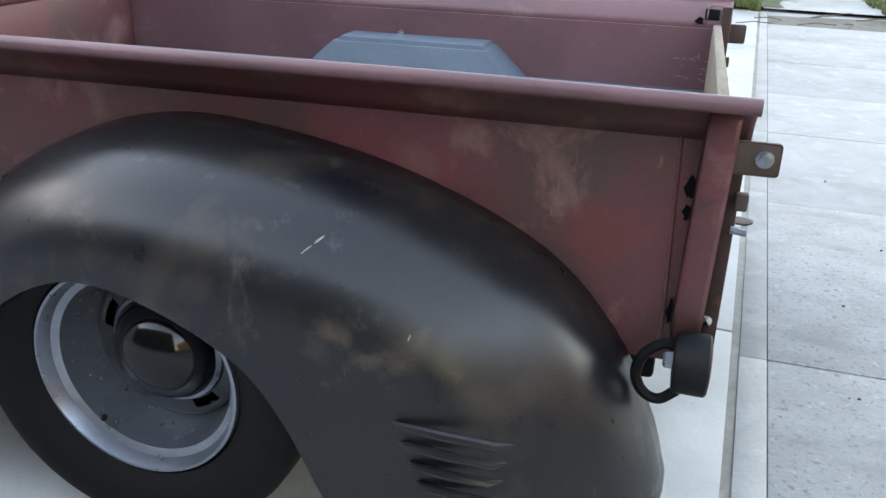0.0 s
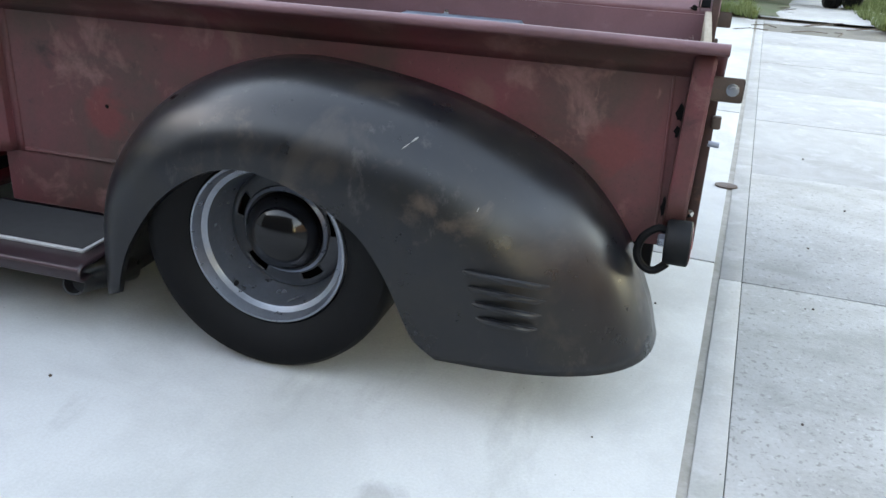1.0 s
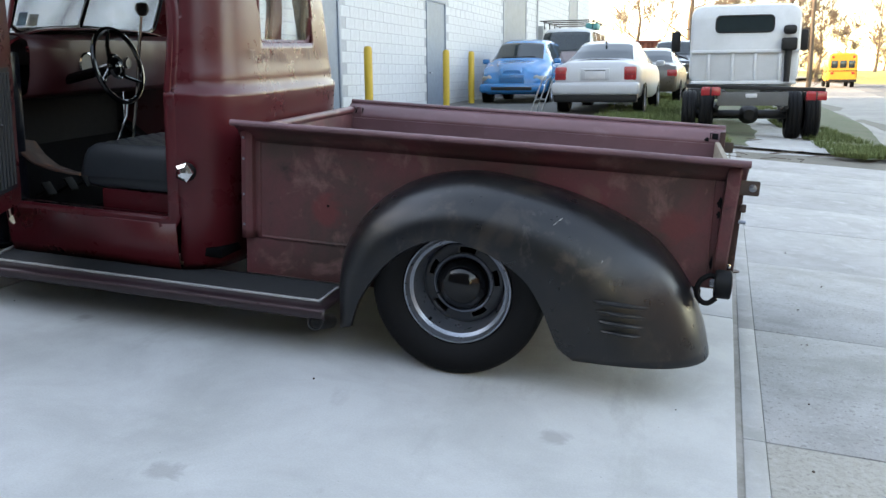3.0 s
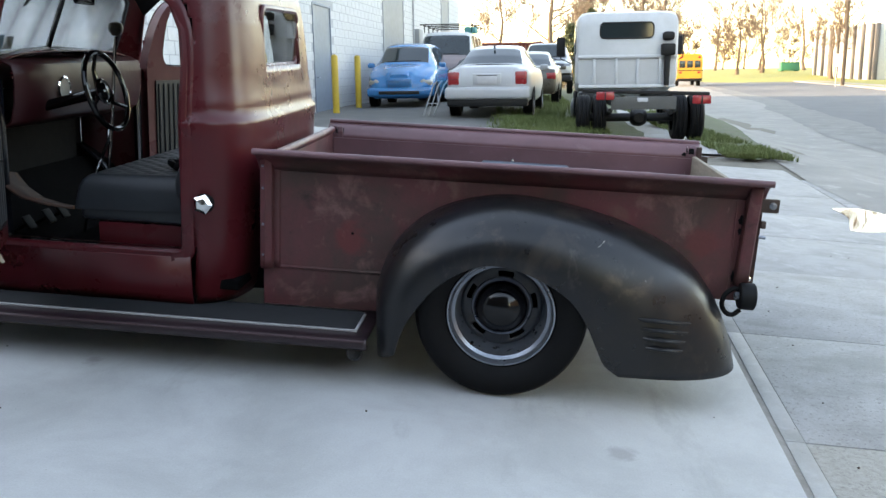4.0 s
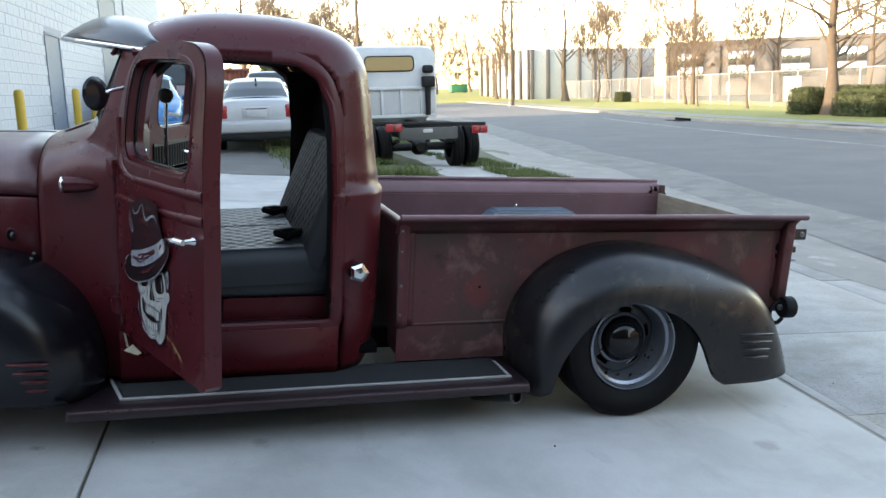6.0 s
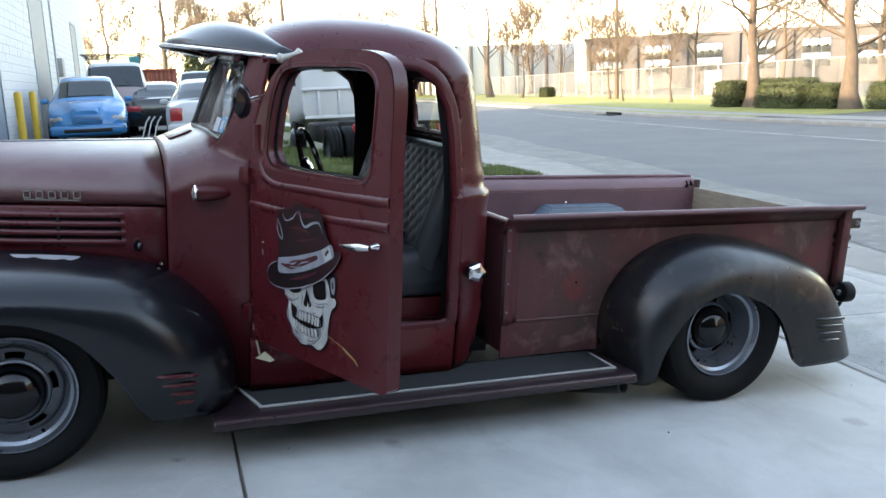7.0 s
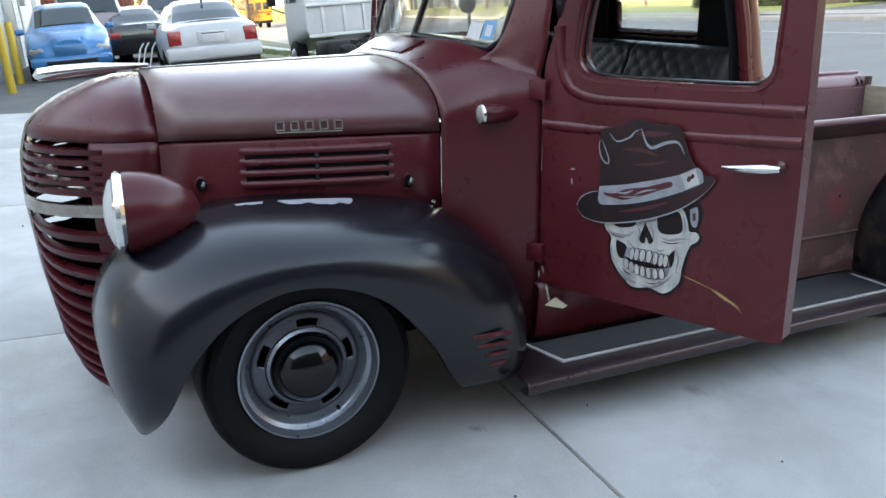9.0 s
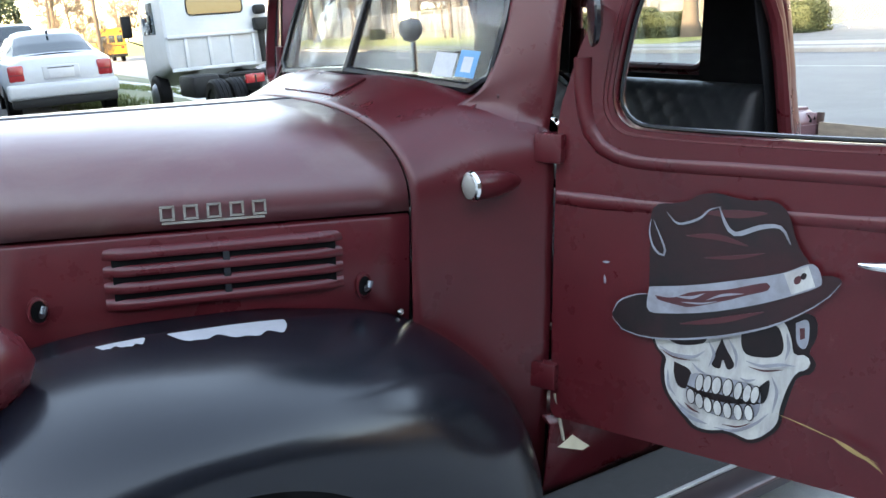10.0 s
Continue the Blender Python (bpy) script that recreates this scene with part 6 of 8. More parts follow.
wall = tagged(on_wall(part("wall_workshop", box(WX - 0.5, WX + 0.003, 6.9, 39.2, -0.6, 7.4), MORTAR, smooth=0)), "white painted block wall of a workshop", "wall", kind="structure")
# unseen back wall, added so the low sun leaves the forecourt in shade
tagged(part("wall_back", box(-12.0, -11.5, -45, 6.9, -0.6, 7.4), BLOCKC, smooth=0), "unseen white wall added to shade the forecourt", "wall", kind="structure")
tagged(on_wall(part("wall_return", box(-11.5, WX - 0.02, 6.9, 7.2, -0.6, 7.4), BLOCKC, smooth=0)), "white painted return wall of the workshop", "wall", kind="structure")
tagged(on_wall(part("roof_workshop", box(-40, WX + 0.15, 6.8, 39.4, 7.4, 7.6, 0.02), MORTAR, smooth=0)), "flat unseen roof edge of the workshop", "roof", kind="structure")
# unseen roof added on top of that back wall
tagged(part("roof_back", box(-40, -11.4, -45, 6.8, 7.4, 7.6, 0.02), MORTAR, smooth=0), "flat unseen roof edge of the workshop", "roof", kind="structure")
# dark tone chosen for added, unseen walls that the paint mirrors
UNSEENDARK = material("dark_unseen_wall", (0.055, 0.046, 0.042), 0.9, second=(0.038, 0.033, 0.031), scale=5, amount=0.9)
# unseen wall added to keep sunlight off the ground further south
tagged(part("wall_west", box(-15.0, -11.5, -60, -10.4, -0.8, 7.0), UNSEENDARK, smooth=0), "unseen dark wall added to shade the ground to the south", "wall", kind="structure")
# unseen wall added behind the camera so the truck's side mirrors darkness
tagged(part("wall_south", box(-11.5, 4.2, -10.4, -10.0, -0.8, 6.5), UNSEENDARK, smooth=0), "unseen dark wall added to darken reflections in the truck's side", "wall", kind="structure")
# unseen wall added to hide the bright horizon from the rear fender
tagged(part("wall_east", box(31.0, 32.0, -60, 8, -0.8, 13.0), UNSEENDARK, smooth=0), "unseen dark wall added to keep low sky out of reflections", "wall", kind="structure")
OPENINGS = [(9.1, 10.35, 2.7), (15.1, 16.4, 2.75), (22.2, 25.2, 4.4), (33.6, 35.6, 4.4)]
bl = bmesh.new()
box(0, 0.028, 0.005, 0.395, 0.005, 0.195, 0.005, bm=bl, seg=1)
block_mesh = bpy.data.meshes.new("block")
bl.to_mesh(block_mesh)
bl.free()
block_mesh.materials.append(BLOCKC)
rest_v, rest_f = [], []
count = 0
for r in range(36):
    for c in range(-1, 81):
        y, z = 6.9 + 0.4 * c + (0.2 if r % 2 else 0), 0.12 + 0.2 * r
        if y < 6.9 or any(a - 0.4 < y < e and z < t for a, e, t in OPENINGS):
            continue
        if 10.4 < y < 22.5 and z < 2.35 and count < 300:
            o = new("block", block_mesh)
            o.parent = wall
            o.location = (WX - 0.02 + random.uniform(-0.0015, 0.0015), y, z)
            count += 1
        else:
            k, x = len(rest_v), WX + 0.008 + random.uniform(-0.0015, 0.0015)
            rest_v += [(WX - 0.02, y + 0.005, z + 0.005), (WX - 0.02, y + 0.395, z + 0.005), (WX - 0.02, y + 0.395, z + 0.195), (WX - 0.02, y + 0.005, z + 0.195),
                       (x, y + 0.009, z + 0.009), (x, y + 0.391, z + 0.009), (x, y + 0.391, z + 0.191), (x, y + 0.009, z + 0.191)]
            rest_f += [(k + 4, k + 5, k + 6, k + 7)] + [(k + q, k + (q + 1) % 4, k + 4 + (q + 1) % 4, k + 4 + q) for q in range(4)]
me = bpy.data.meshes.new("blocks")
me.from_pydata(rest_v, [], rest_f)
me.materials.append(BLOCKC)
o = new("blocks", me)
o.parent = wall
o["kind"] = "stuff"
DOORBLUE = material("blue_grey_steel_door", (0.14, 0.175, 0.224), 0.5, scale=6)
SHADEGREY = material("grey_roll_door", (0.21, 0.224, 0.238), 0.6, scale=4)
for n_, (a, e, t) in enumerate(OPENINGS):
    d = tagged(on_wall(part("door_%d" % (n_ + 1), box(WX - 0.004, WX + 0.0065, a, e, 0.12, t, 0.002), DOORBLUE if n_ < 2 else SHADEGREY, smooth=0)), "blue-grey steel door in the block wall" if n_ < 2 else "grey roll-up door in the workshop wall", "door", kind="structure")
    for y0, y1, z0, z1 in ((a - 0.06, a, 0.12, t + 0.06), (e, e + 0.06, 0.12, t + 0.06), (a, e, t, t + 0.06)):
        part("door_frame", box(WX - 0.004, WX + 0.03, y0, y1, z0, z1, 0.004), DOORBLUE if n_ < 2 else MORTAR, d)
    if n_ < 2:
        part("door_handle", tube([(WX - 0.004, a + 0.12, 1.15), (WX + 0.05, a + 0.12, 1.15), (WX + 0.05, a + 0.24, 1.15)], 0.012, 8), STEEL, d)
    else:
        for k in range(int((t - 0.2) / 0.3)):
            part("slat", box(WX - 0.004, WX + 0.004, a + 0.02, e - 0.02, 0.16 + 0.3 * k, 0.44 + 0.3 * k, 0.003, seg=1), SHADEGREY, d)
pipe_ = thing("conduit", WALLM, "grey electrical conduit with a box on the wall", "conduit")
part("pipe", tube([(WX + 0.05, 8.9, 0.2), (WX + 0.05, 8.9, 6.5)], 0.03, 8), MORTAR, pipe_)
part("box", box(WX + 0.01, WX + 0.14, 8.8, 9.0, 1.45, 1.8, 0.01), MORTAR, pipe_)
pipe2 = thing("conduit", WALLM, "grey electrical conduit with a box on the wall", "conduit")
part("pipe", tube([(WX + 0.05, 26.9, 0.2), (WX + 0.05, 26.9, 6.5)], 0.03, 8), MORTAR, pipe2)
part("box", box(WX + 0.01, WX + 0.20, 27.2, 27.9, 2.2, 2.8, 0.01), SHADEGREY, pipe2)

YELLOW = material("yellow_bollard_paint", (0.434, 0.28, 0.021), 0.5, scale=9)
bollard = thing("bollard", Matrix.Translation((-4.42, 8.6, 0.27)), "yellow painted steel bollard by the wall", "bollard", "bollards along the wall")
part("post", lathe([(0.075, 0.0), (0.075, 1.28), (0.068, 1.32), (0.045, 1.345), (0.0005, 1.352)], None, 20), YELLOW, bollard)
for x, y, z in ((-4.32, 10.46, 0.29), (-4.03, 14.88, 0.34), (-3.90, 16.9, 0.36)):
    copy_thing(bollard, Matrix.Translation((x, y, z - 0.04)))


# ---- vehicles ----
CARGLASS = material("dark_car_glass", (0.014, 0.0224, 0.0252), 0.06, coat=0.1, rough_var=0.02, spec=0.5)
REDLAMP = material("red_lamp_plastic", (0.294, 0.0175, 0.021), 0.25)
DULLLAMP = material("clouded_lamp_plastic", (0.252, 0.252, 0.224), 0.3)
CLEARLAMP = material("clear_lamp_plastic", (0.434, 0.434, 0.42), 0.15)
BLACKTRIM = material("black_plastic_trim", (0.0056, 0.0056, 0.0063), 0.6, spec=0.3)
PLATE = material("pale_plate", (0.42, 0.42, 0.434), 0.4)


def hull(stations, n=20, e=0.42):
    """Body from stations along x: (x, half width, low z, high z)."""
    rows = []
    for x, w, z0, z1 in stations:
        row = []
        for k in range(n):
            t = 2 * math.pi * (k + 0.5) / n
            c, q = math.cos(t), math.sin(t)
            row.append((x, w * math.copysign(abs(c) ** e, c), (z0 + z1) / 2 + (z1 - z0) / 2 * math.copysign(abs(q) ** e, q)))
        rows.append(row)
    bm = grid(rows, close=True)
    bm.verts.ensure_lookup_table()
    bm.faces.new([bm.verts[k] for k in range(n)])
    bm.faces.new([bm.verts[(len(rows) - 1) * n + k] for k in range(n)])
    return bm


def car_wheel(parent, x, y, r, w, alloy):
    m = Matrix.Translation((x, y, r)) @ pose(0, 0, 0, 90 if y < 0 else -90, 0, 0)
    wh = part("wheel", lathe([(r * 0.62, 0.0), (r * 0.66, 0.01), (r * 0.92, 0.008), (r, -0.03), (r, -w + 0.03), (r * 0.9, -w), (r * 0.5, -w)], m, 28), RUBBER, parent)
    part("rim", lathe([(r * 0.64, 0.004), (r * 0.60, -0.02), (r * 0.3, -0.035), (r * 0.12, -0.02), (0.0005, -0.015)], m, 24), alloy, wh)


def make_car(name, label, m, paint, W, lines, screens, sides, wheels, wheel_r=0.31, category="car", roof=None):
    """A car lofted along x from its lines (height of top, belt and floor, half width of body and top); screens and side windows are cut out of the skin."""
    car = thing(name, m, label, category)
    top, belt, low, wide, crown = lines
    xs_ = sorted(set(np.round(np.linspace(top[0][0], top[-1][0], 61), 4)) | {v for p in screens + sides for v in p} | {a for a, _ in top})
    rows = []
    for x in xs_:
        zt, zb, z0, w, wc = (interp(x, l) for l in (top, belt, low, wide, crown))
        d = min(0.11, max(zt - zb, 0.02) * 0.5)
        half = [(0.0, z0), (w * 0.86, z0), (w * 0.97, z0 + 0.08), (w, z0 + (zb - z0) * 0.5), (w * 0.995, zb - (zb - z0) * 0.18), (w * 0.965, zb - 0.01)]
        half += [(w * 0.945 + (wc - w * 0.945) * u, zb + 0.02 + (zt - d - zb - 0.02) * u) for u in (0.0, 0.33, 0.66, 1.0)]
        half += [(wc * 0.93, zt - d * 0.42), (wc * 0.75, zt - d * 0.13), (wc * 0.4, zt - d * 0.03), (0.0, zt)]
        rows.append([(x, -y, z) for y, z in half] + [(x, y, z) for y, z in half[-2:0:-1]])
    n = len(rows[0])

    def region(i, j):
        k = j if j < n // 2 else n - 1 - j
        x = (xs_[i] + xs_[i + 1]) / 2
        if k >= 10 and any(a < x < c for a, c in screens):
            return "windscreen" if x > 0 else "rear_window"
        if 6 <= k <= 8 and any(a < x < c for a, c in sides):
            return "side_window"
        return "roof" if roof and k >= 6 and zb_top(x) else "body"

    def zb_top(x):
        return interp(x, top) - interp(x, belt) > 0.35
    for kind in ("body", "roof", "windscreen", "rear_window", "side_window"):
        for sgn in ((-1, 1) if kind == "side_window" else (0,)):
            bm = grid(rows, close=True, skip=lambda i, j: region(i, j) != kind or (sgn and (j < n // 2) != (sgn < 0)))
            if kind == "body":
                bm.verts.ensure_lookup_table()
                bm.faces.new([bm.verts[k] for k in range(n)])
                bm.faces.new([bm.verts[(len(rows) - 1) * n + k] for k in range(n)])
            bmesh.ops.delete(bm, geom=[v for v in bm.verts if not v.link_faces], context="VERTS")
            if not len(bm.faces):
                bm.free()
                continue
            part(kind, bm, CARGLASS if "wind" in kind else roof if kind == "roof" else paint, car, smooth=50)
    fx = max(c for _, c in screens if c > 0)
    for sgn in (-1, 1):
        part("door_mirror", box(fx - 0.42, fx - 0.30, sgn * (W / 2 + 0.06) - 0.09, sgn * (W / 2 + 0.06) + 0.09, interp(fx, belt) + 0.02, interp(fx, belt) + 0.14, 0.035, seg=3), paint, car)
        for x in wheels:
            car_wheel(car, x, sgn * (W / 2 - 0.01), wheel_r, 0.21, STEEL)
            part("wheel_arch", lathe([(wheel_r + 0.04, 0.0), (wheel_r + 0.05, 0.006), (wheel_r - 0.05, 0.004)], Matrix.Translation((x, sgn * (W / 2 - 0.02), wheel_r)) @ pose(0, 0, 0, 90 if sgn < 0 else -90, 0, 0), 28), BLACKTRIM, car)
    part("wiper", tube([(fx - 0.02, -0.45, interp(fx - 0.02, top) + 0.006), (fx - 0.03, 0.40, interp(fx - 0.03, top) + 0.006)], 0.008, 6), BLACKTRIM, car)
    return car


SILVER = material("silver_white_paint", (0.35, 0.357, 0.371), 0.34, second=(0.336, 0.343, 0.357), scale=2, amount=0.2, coat=0.25, rough_var=0.02)
BLUEPAINT = material("bright_blue_paint", (0.0028, 0.133, 0.322), 0.26, coat=0.3, scale=3, amount=0.15, rough_var=0.02)
BLACKPAINT = material("black_car_paint", (0.0098, 0.0105, 0.0126), 0.2, coat=0.5)
GREYVAN = material("grey_pink_van_paint", (0.182, 0.161, 0.168), 0.45, second=(0.224, 0.154, 0.154), scale=2)
WHITEROOF = material("white_roof_paint", (0.42, 0.434, 0.434), 0.4)
LOTZ = 0.40


def facing(x, y, z, deg):
    """Car poses: local +x is the way the nose points; deg from +x."""
    return Matrix.Translation((x, y, z)) @ Matrix.Rotation(radians(deg), 4, "Z")


# silver sedan, its tail towards the truck
SEDAN_LINES = ([(-2.34, 0.78), (-2.31, 0.90), (-2.24, 0.985), (-2.1, 1.01), (-1.66, 1.03), (-1.3, 1.22), (-0.95, 1.37), (-0.6, 1.435), (-0.1, 1.46), (0.2, 1.435), (0.42, 1.38), (1.18, 1.0), (1.3, 0.955), (1.8, 0.86), (2.15, 0.74), (2.34, 0.52)],
                  [(-2.34, 0.74), (-2.24, 0.90), (-1.0, 0.955), (1.0, 0.925), (1.8, 0.79), (2.34, 0.48)], [(-2.34, 0.40), (-2.24, 0.27), (2.2, 0.24), (2.34, 0.32)],
                  [(-2.34, 0.72), (-2.28, 0.79), (-2.0, 0.845), (-1.4, 0.87), (1.4, 0.865), (1.9, 0.82), (2.2, 0.72), (2.34, 0.52)], [(-2.34, 0.60), (-1.66, 0.69), (-0.95, 0.57), (0.0, 0.56), (0.4, 0.58), (1.18, 0.68), (2.34, 0.40)])
sedan = make_car("sedan", "silver-white sedan with red tail lamps, parked on the lot", facing(-0.36, 15.18, 0.33, 85.0), SILVER, 1.74, SEDAN_LINES, [(-1.60, -0.90), (0.40, 1.12)], [(-1.22, -0.20), (-0.12, 0.80)], (-1.42, 1.35))
for sgn in (-1, 1):
    la = part("tail_lamp", box(-2.352, -2.12, sgn * 0.665 - 0.115, sgn * 0.665 + 0.115, 0.64, 0.895, 0.03), REDLAMP, sedan)
    part("lamp_seam", box(-2.356, -2.30, sgn * 0.665 - 0.10, sgn * 0.665 + 0.10, 0.745, 0.753, 0.002), BLACKTRIM, la)
part("bumper", box(-2.42, -2.1, -0.84, 0.84, 0.36, 0.60, 0.06, seg=3), SILVER, sedan)
part("valance", box(-2.36, -2.1, -0.80, 0.80, 0.22, 0.38, 0.03), BLACKTRIM, sedan)
part("plate", box(-2.365, -2.34, -0.19, 0.19, 0.66, 0.80, 0.005), PLATE, sedan)
part("plate_recess", box(-2.352, -2.30, -0.28, 0.28, 0.64, 0.86, 0.02), SILVER, sedan)
part("window_trim", tube([(-1.68, y, 1.038 - 0.05 * (y / 0.66) ** 2) for y in np.linspace(-0.66, 0.66, 11)], 0.014, 6), BLACKTRIM, sedan)
part("handle_bar", box(-2.356, -2.33, -0.20, 0.20, 0.815, 0.83, 0.004), BLACKTRIM, sedan)
part("aerial", tube([(-1.0, 0, 1.37), (-1.05, 0, 1.42)], 0.02, 6), BLACKTRIM, sedan)

# blue retro hatchback, nose towards the truck
hatch = make_car("hatchback", "bright blue retro hatchback parked beside the wall", facing(-2.80, 18.75, 0.38, -91), BLUEPAINT, 1.72,
                 ([(-2.14, 0.95), (-2.1, 1.2), (-1.98, 1.45), (-1.75, 1.57), (-0.8, 1.62), (0.1, 1.61), (0.45, 1.57), (0.68, 1.49), (1.24, 1.09), (1.36, 1.055), (1.75, 0.985), (2.0, 0.88), (2.12, 0.74), (2.16, 0.60)],
                  [(-2.14, 0.90), (-2.0, 1.0), (1.1, 0.99), (1.6, 0.86), (2.0, 0.70), (2.16, 0.52)], [(-2.14, 0.42), (-2.0, 0.26), (2.0, 0.24), (2.16, 0.34)],
                  [(-2.14, 0.70), (-2.0, 0.80), (-1.2, 0.86), (1.3, 0.86), (1.7, 0.83), (1.95, 0.75), (2.1, 0.62), (2.16, 0.52)], [(-2.14, 0.52), (-1.9, 0.60), (0.4, 0.585), (0.68, 0.60), (1.24, 0.66), (1.55, 0.50), (2.0, 0.36), (2.16, 0.30)]),
                 [(-2.05, -1.86), (0.62, 1.19)], [(-1.75, -0.55), (-0.47, 0.85)], (-1.3, 1.32), wheel_r=0.32)
part("front_bumper", box(1.9, 2.2, -0.80, 0.80, 0.28, 0.50, 0.07, seg=3), BLUEPAINT, hatch)
part("lower_grille", box(2.15, 2.212, -0.50, 0.50, 0.34, 0.42, 0.012), BLACKTRIM, hatch)
gr = part("grille", box(2.06, 2.168, -0.32, 0.32, 0.50, 0.72, 0.03), BLUEPAINT, hatch)
# body blue darkened: shade of the grille gaps put into the colour
SHADEDBLUE = material("shaded_blue_slot", (0.0028, 0.021, 0.07), 0.4)
for k in range(6):
    part("grille_bar", box(2.15, 2.172, -0.28, 0.28, 0.525 + 0.031 * k, 0.534 + 0.031 * k, 0.003, seg=1), SHADEDBLUE, gr)
part("hood_ridge", hull([(1.3, 0.30, 0.94, 1.05), (1.6, 0.28, 0.86, 1.02), (2.0, 0.26, 0.72, 0.90), (2.12, 0.22, 0.68, 0.82)], 20, 0.7), BLUEPAINT, hatch)
for sgn in (-1, 1):
    part("headlamp", lathe([(0.0005, 0.05), (0.06, 0.043), (0.11, 0.02), (0.12, 0.0), (0.10, -0.06)], Matrix.Translation((1.985, sgn * 0.655, 0.63)) @ Matrix.Rotation(radians(sgn * 38), 4, "Z") @ pose(0, 0, 0, 0, 72, 0) @ Matrix.Diagonal((0.72, 1.5, 1, 1)), 20), DULLLAMP, hatch)
    part("fog_lamp", lathe([(0.05, 0.02), (0.0005, 0.03)], Matrix.Translation((2.17, sgn * 0.58, 0.40)) @ pose(0, 0, 0, 0, 90, 0), 16), CLEARLAMP, hatch)

# van with a roof rack, nose towards the truck
van = make_car("van", "grey-pink van with white roof and rack", facing(-2.02, 23.1, LOTZ, -92), GREYVAN, 1.80,
               ([(-2.3, 1.85), (-2.2, 2.0), (-1.8, 2.03), (1.1, 2.03), (1.4, 1.97), (1.55, 1.89), (2.02, 1.30), (2.12, 1.22), (2.26, 1.08), (2.32, 0.85)], [(-2.3, 1.2), (1.8, 1.2), (2.32, 0.8)], [(-2.3, 0.35), (2.2, 0.3), (2.32, 0.4)],
                [(-2.3, 0.86), (-2.0, 0.90), (1.8, 0.90), (2.15, 0.85), (2.32, 0.74)], [(-2.3, 0.70), (-2.0, 0.72), (1.4, 0.70), (2.02, 0.78), (2.32, 0.60)]), [(1.50, 1.99)], [(-1.9, -0.7), (-0.6, 0.5), (0.6, 1.5)], (-1.5, 1.4), wheel_r=0.34, category="van", roof=WHITEROOF)
rack = part("roof_rack", tube([(-1.9, -0.72, 2.22), (1.4, -0.72, 2.22)], 0.02, 6), BLACKTRIM, van)
part("rack_rail", tube([(-1.9, 0.72, 2.22), (1.4, 0.72, 2.22)], 0.02, 6), BLACKTRIM, rack)
for x in (-1.7, -0.6, 0.4, 1.3):
    part("rack_bar", tube([(x, -0.85, 2.24), (x, 0.85, 2.24)], 0.018, 6), BLACKTRIM, rack)
    for sgn in (-1, 1):
        part("rack_foot", tube([(x, sgn * 0.70, 2.0), (x, sgn * 0.72, 2.22)], 0.015, 6), BLACKTRIM, rack)
part("teal_box", box(-0.4, 0.5, 0.40, 0.74, 2.02, 2.2, 0.02), material("teal_canvas", (0.035, 0.224, 0.231), 0.7), van)
for sgn in (-1, 1):
    part("headlamp", lathe([(0.10, -0.02), (0.11, 0.02), (0.08, 0.05), (0.0005, 0.06)], Matrix.Translation((2.24, sgn * 0.60, 0.78)) @ pose(0, 0, 0, 0, 90, 0), 20), CLEARLAMP, van)
part("bumper", box(2.2, 2.42, -0.85, 0.85, 0.40, 0.56, 0.03), REDLAMP, van)

# black coupe, tail towards the truck
coupe = make_car("coupe", "black coupe with red tail lamps between parked cars", facing(-0.98, 22.2, LOTZ, 86), BLACKPAINT, 1.74, SEDAN_LINES, [(-1.60, -0.90), (0.40, 1.12)], [(-1.22, -0.20), (-0.12, 0.80)], (-1.42, 1.35))
for sgn in (-1, 1):
    part("tail_lamp", box(-2.345, -2.2, sgn * 0.58 - 0.20, sgn * 0.58 + 0.20, 0.66, 0.82, 0.03), REDLAMP, coupe)
# dark pickup, nose towards the truck
dark = make_car("dark_pickup", "black modern pickup with a chrome grille", facing(1.15, 30.4, LOTZ, -93), BLACKPAINT, 2.0,
                ([(-2.7, 1.22), (-1.42, 1.27), (-1.36, 1.34), (-1.2, 1.83), (-0.95, 1.92), (0.3, 1.92), (0.55, 1.86), (1.25, 1.34), (1.4, 1.29), (2.2, 1.22), (2.6, 1.12), (2.7, 0.95)], [(-2.7, 1.18), (1.2, 1.22), (2.4, 1.08), (2.7, 0.9)], [(-2.7, 0.5), (2.6, 0.45), (2.7, 0.55)],
                 [(-2.7, 0.94), (-2.4, 1.0), (2.2, 0.99), (2.6, 0.95), (2.7, 0.88)], [(-2.7, 0.86), (-1.4, 0.84), (-1.0, 0.72), (0.4, 0.70), (1.25, 0.80), (2.7, 0.70)]), [(-1.33, -1.22), (0.52, 1.2)], [(-1.05, -0.1), (-0.02, 0.9)], (-1.7, 1.8), wheel_r=0.39, category="pickup truck")
part("grille", box(2.66, 2.73, -0.52, 0.52, 0.72, 1.0, 0.03), BLACKTRIM, dark)
part("grille_frame", tube([(2.72, y, z) for y, z in rounded(1.06, 0.30, 0.06, 4, 0, 0.86)] + [(2.72, 0.53, 0.9)], 0.03, 6), CHROME, dark)
part("badge", lathe([(0.06, 0.0), (0.05, 0.03), (0.0005, 0.035)], Matrix.Translation((2.73, 0, 0.86)) @ pose(0, 0, 0, 0, 90, 0) @ Matrix.Diagonal((0.7, 1.6, 1, 1)), 16), CHROME, dark)
part("bumper", box(2.6, 2.85, -0.95, 0.95, 0.48, 0.68, 0.05), BLACKTRIM, dark)
for sgn in (-1, 1):
    part("headlamp", box(2.55, 2.72, sgn * 0.74 - 0.18, sgn * 0.74 + 0.18, 0.76, 1.02, 0.04), CLEARLAMP, dark)

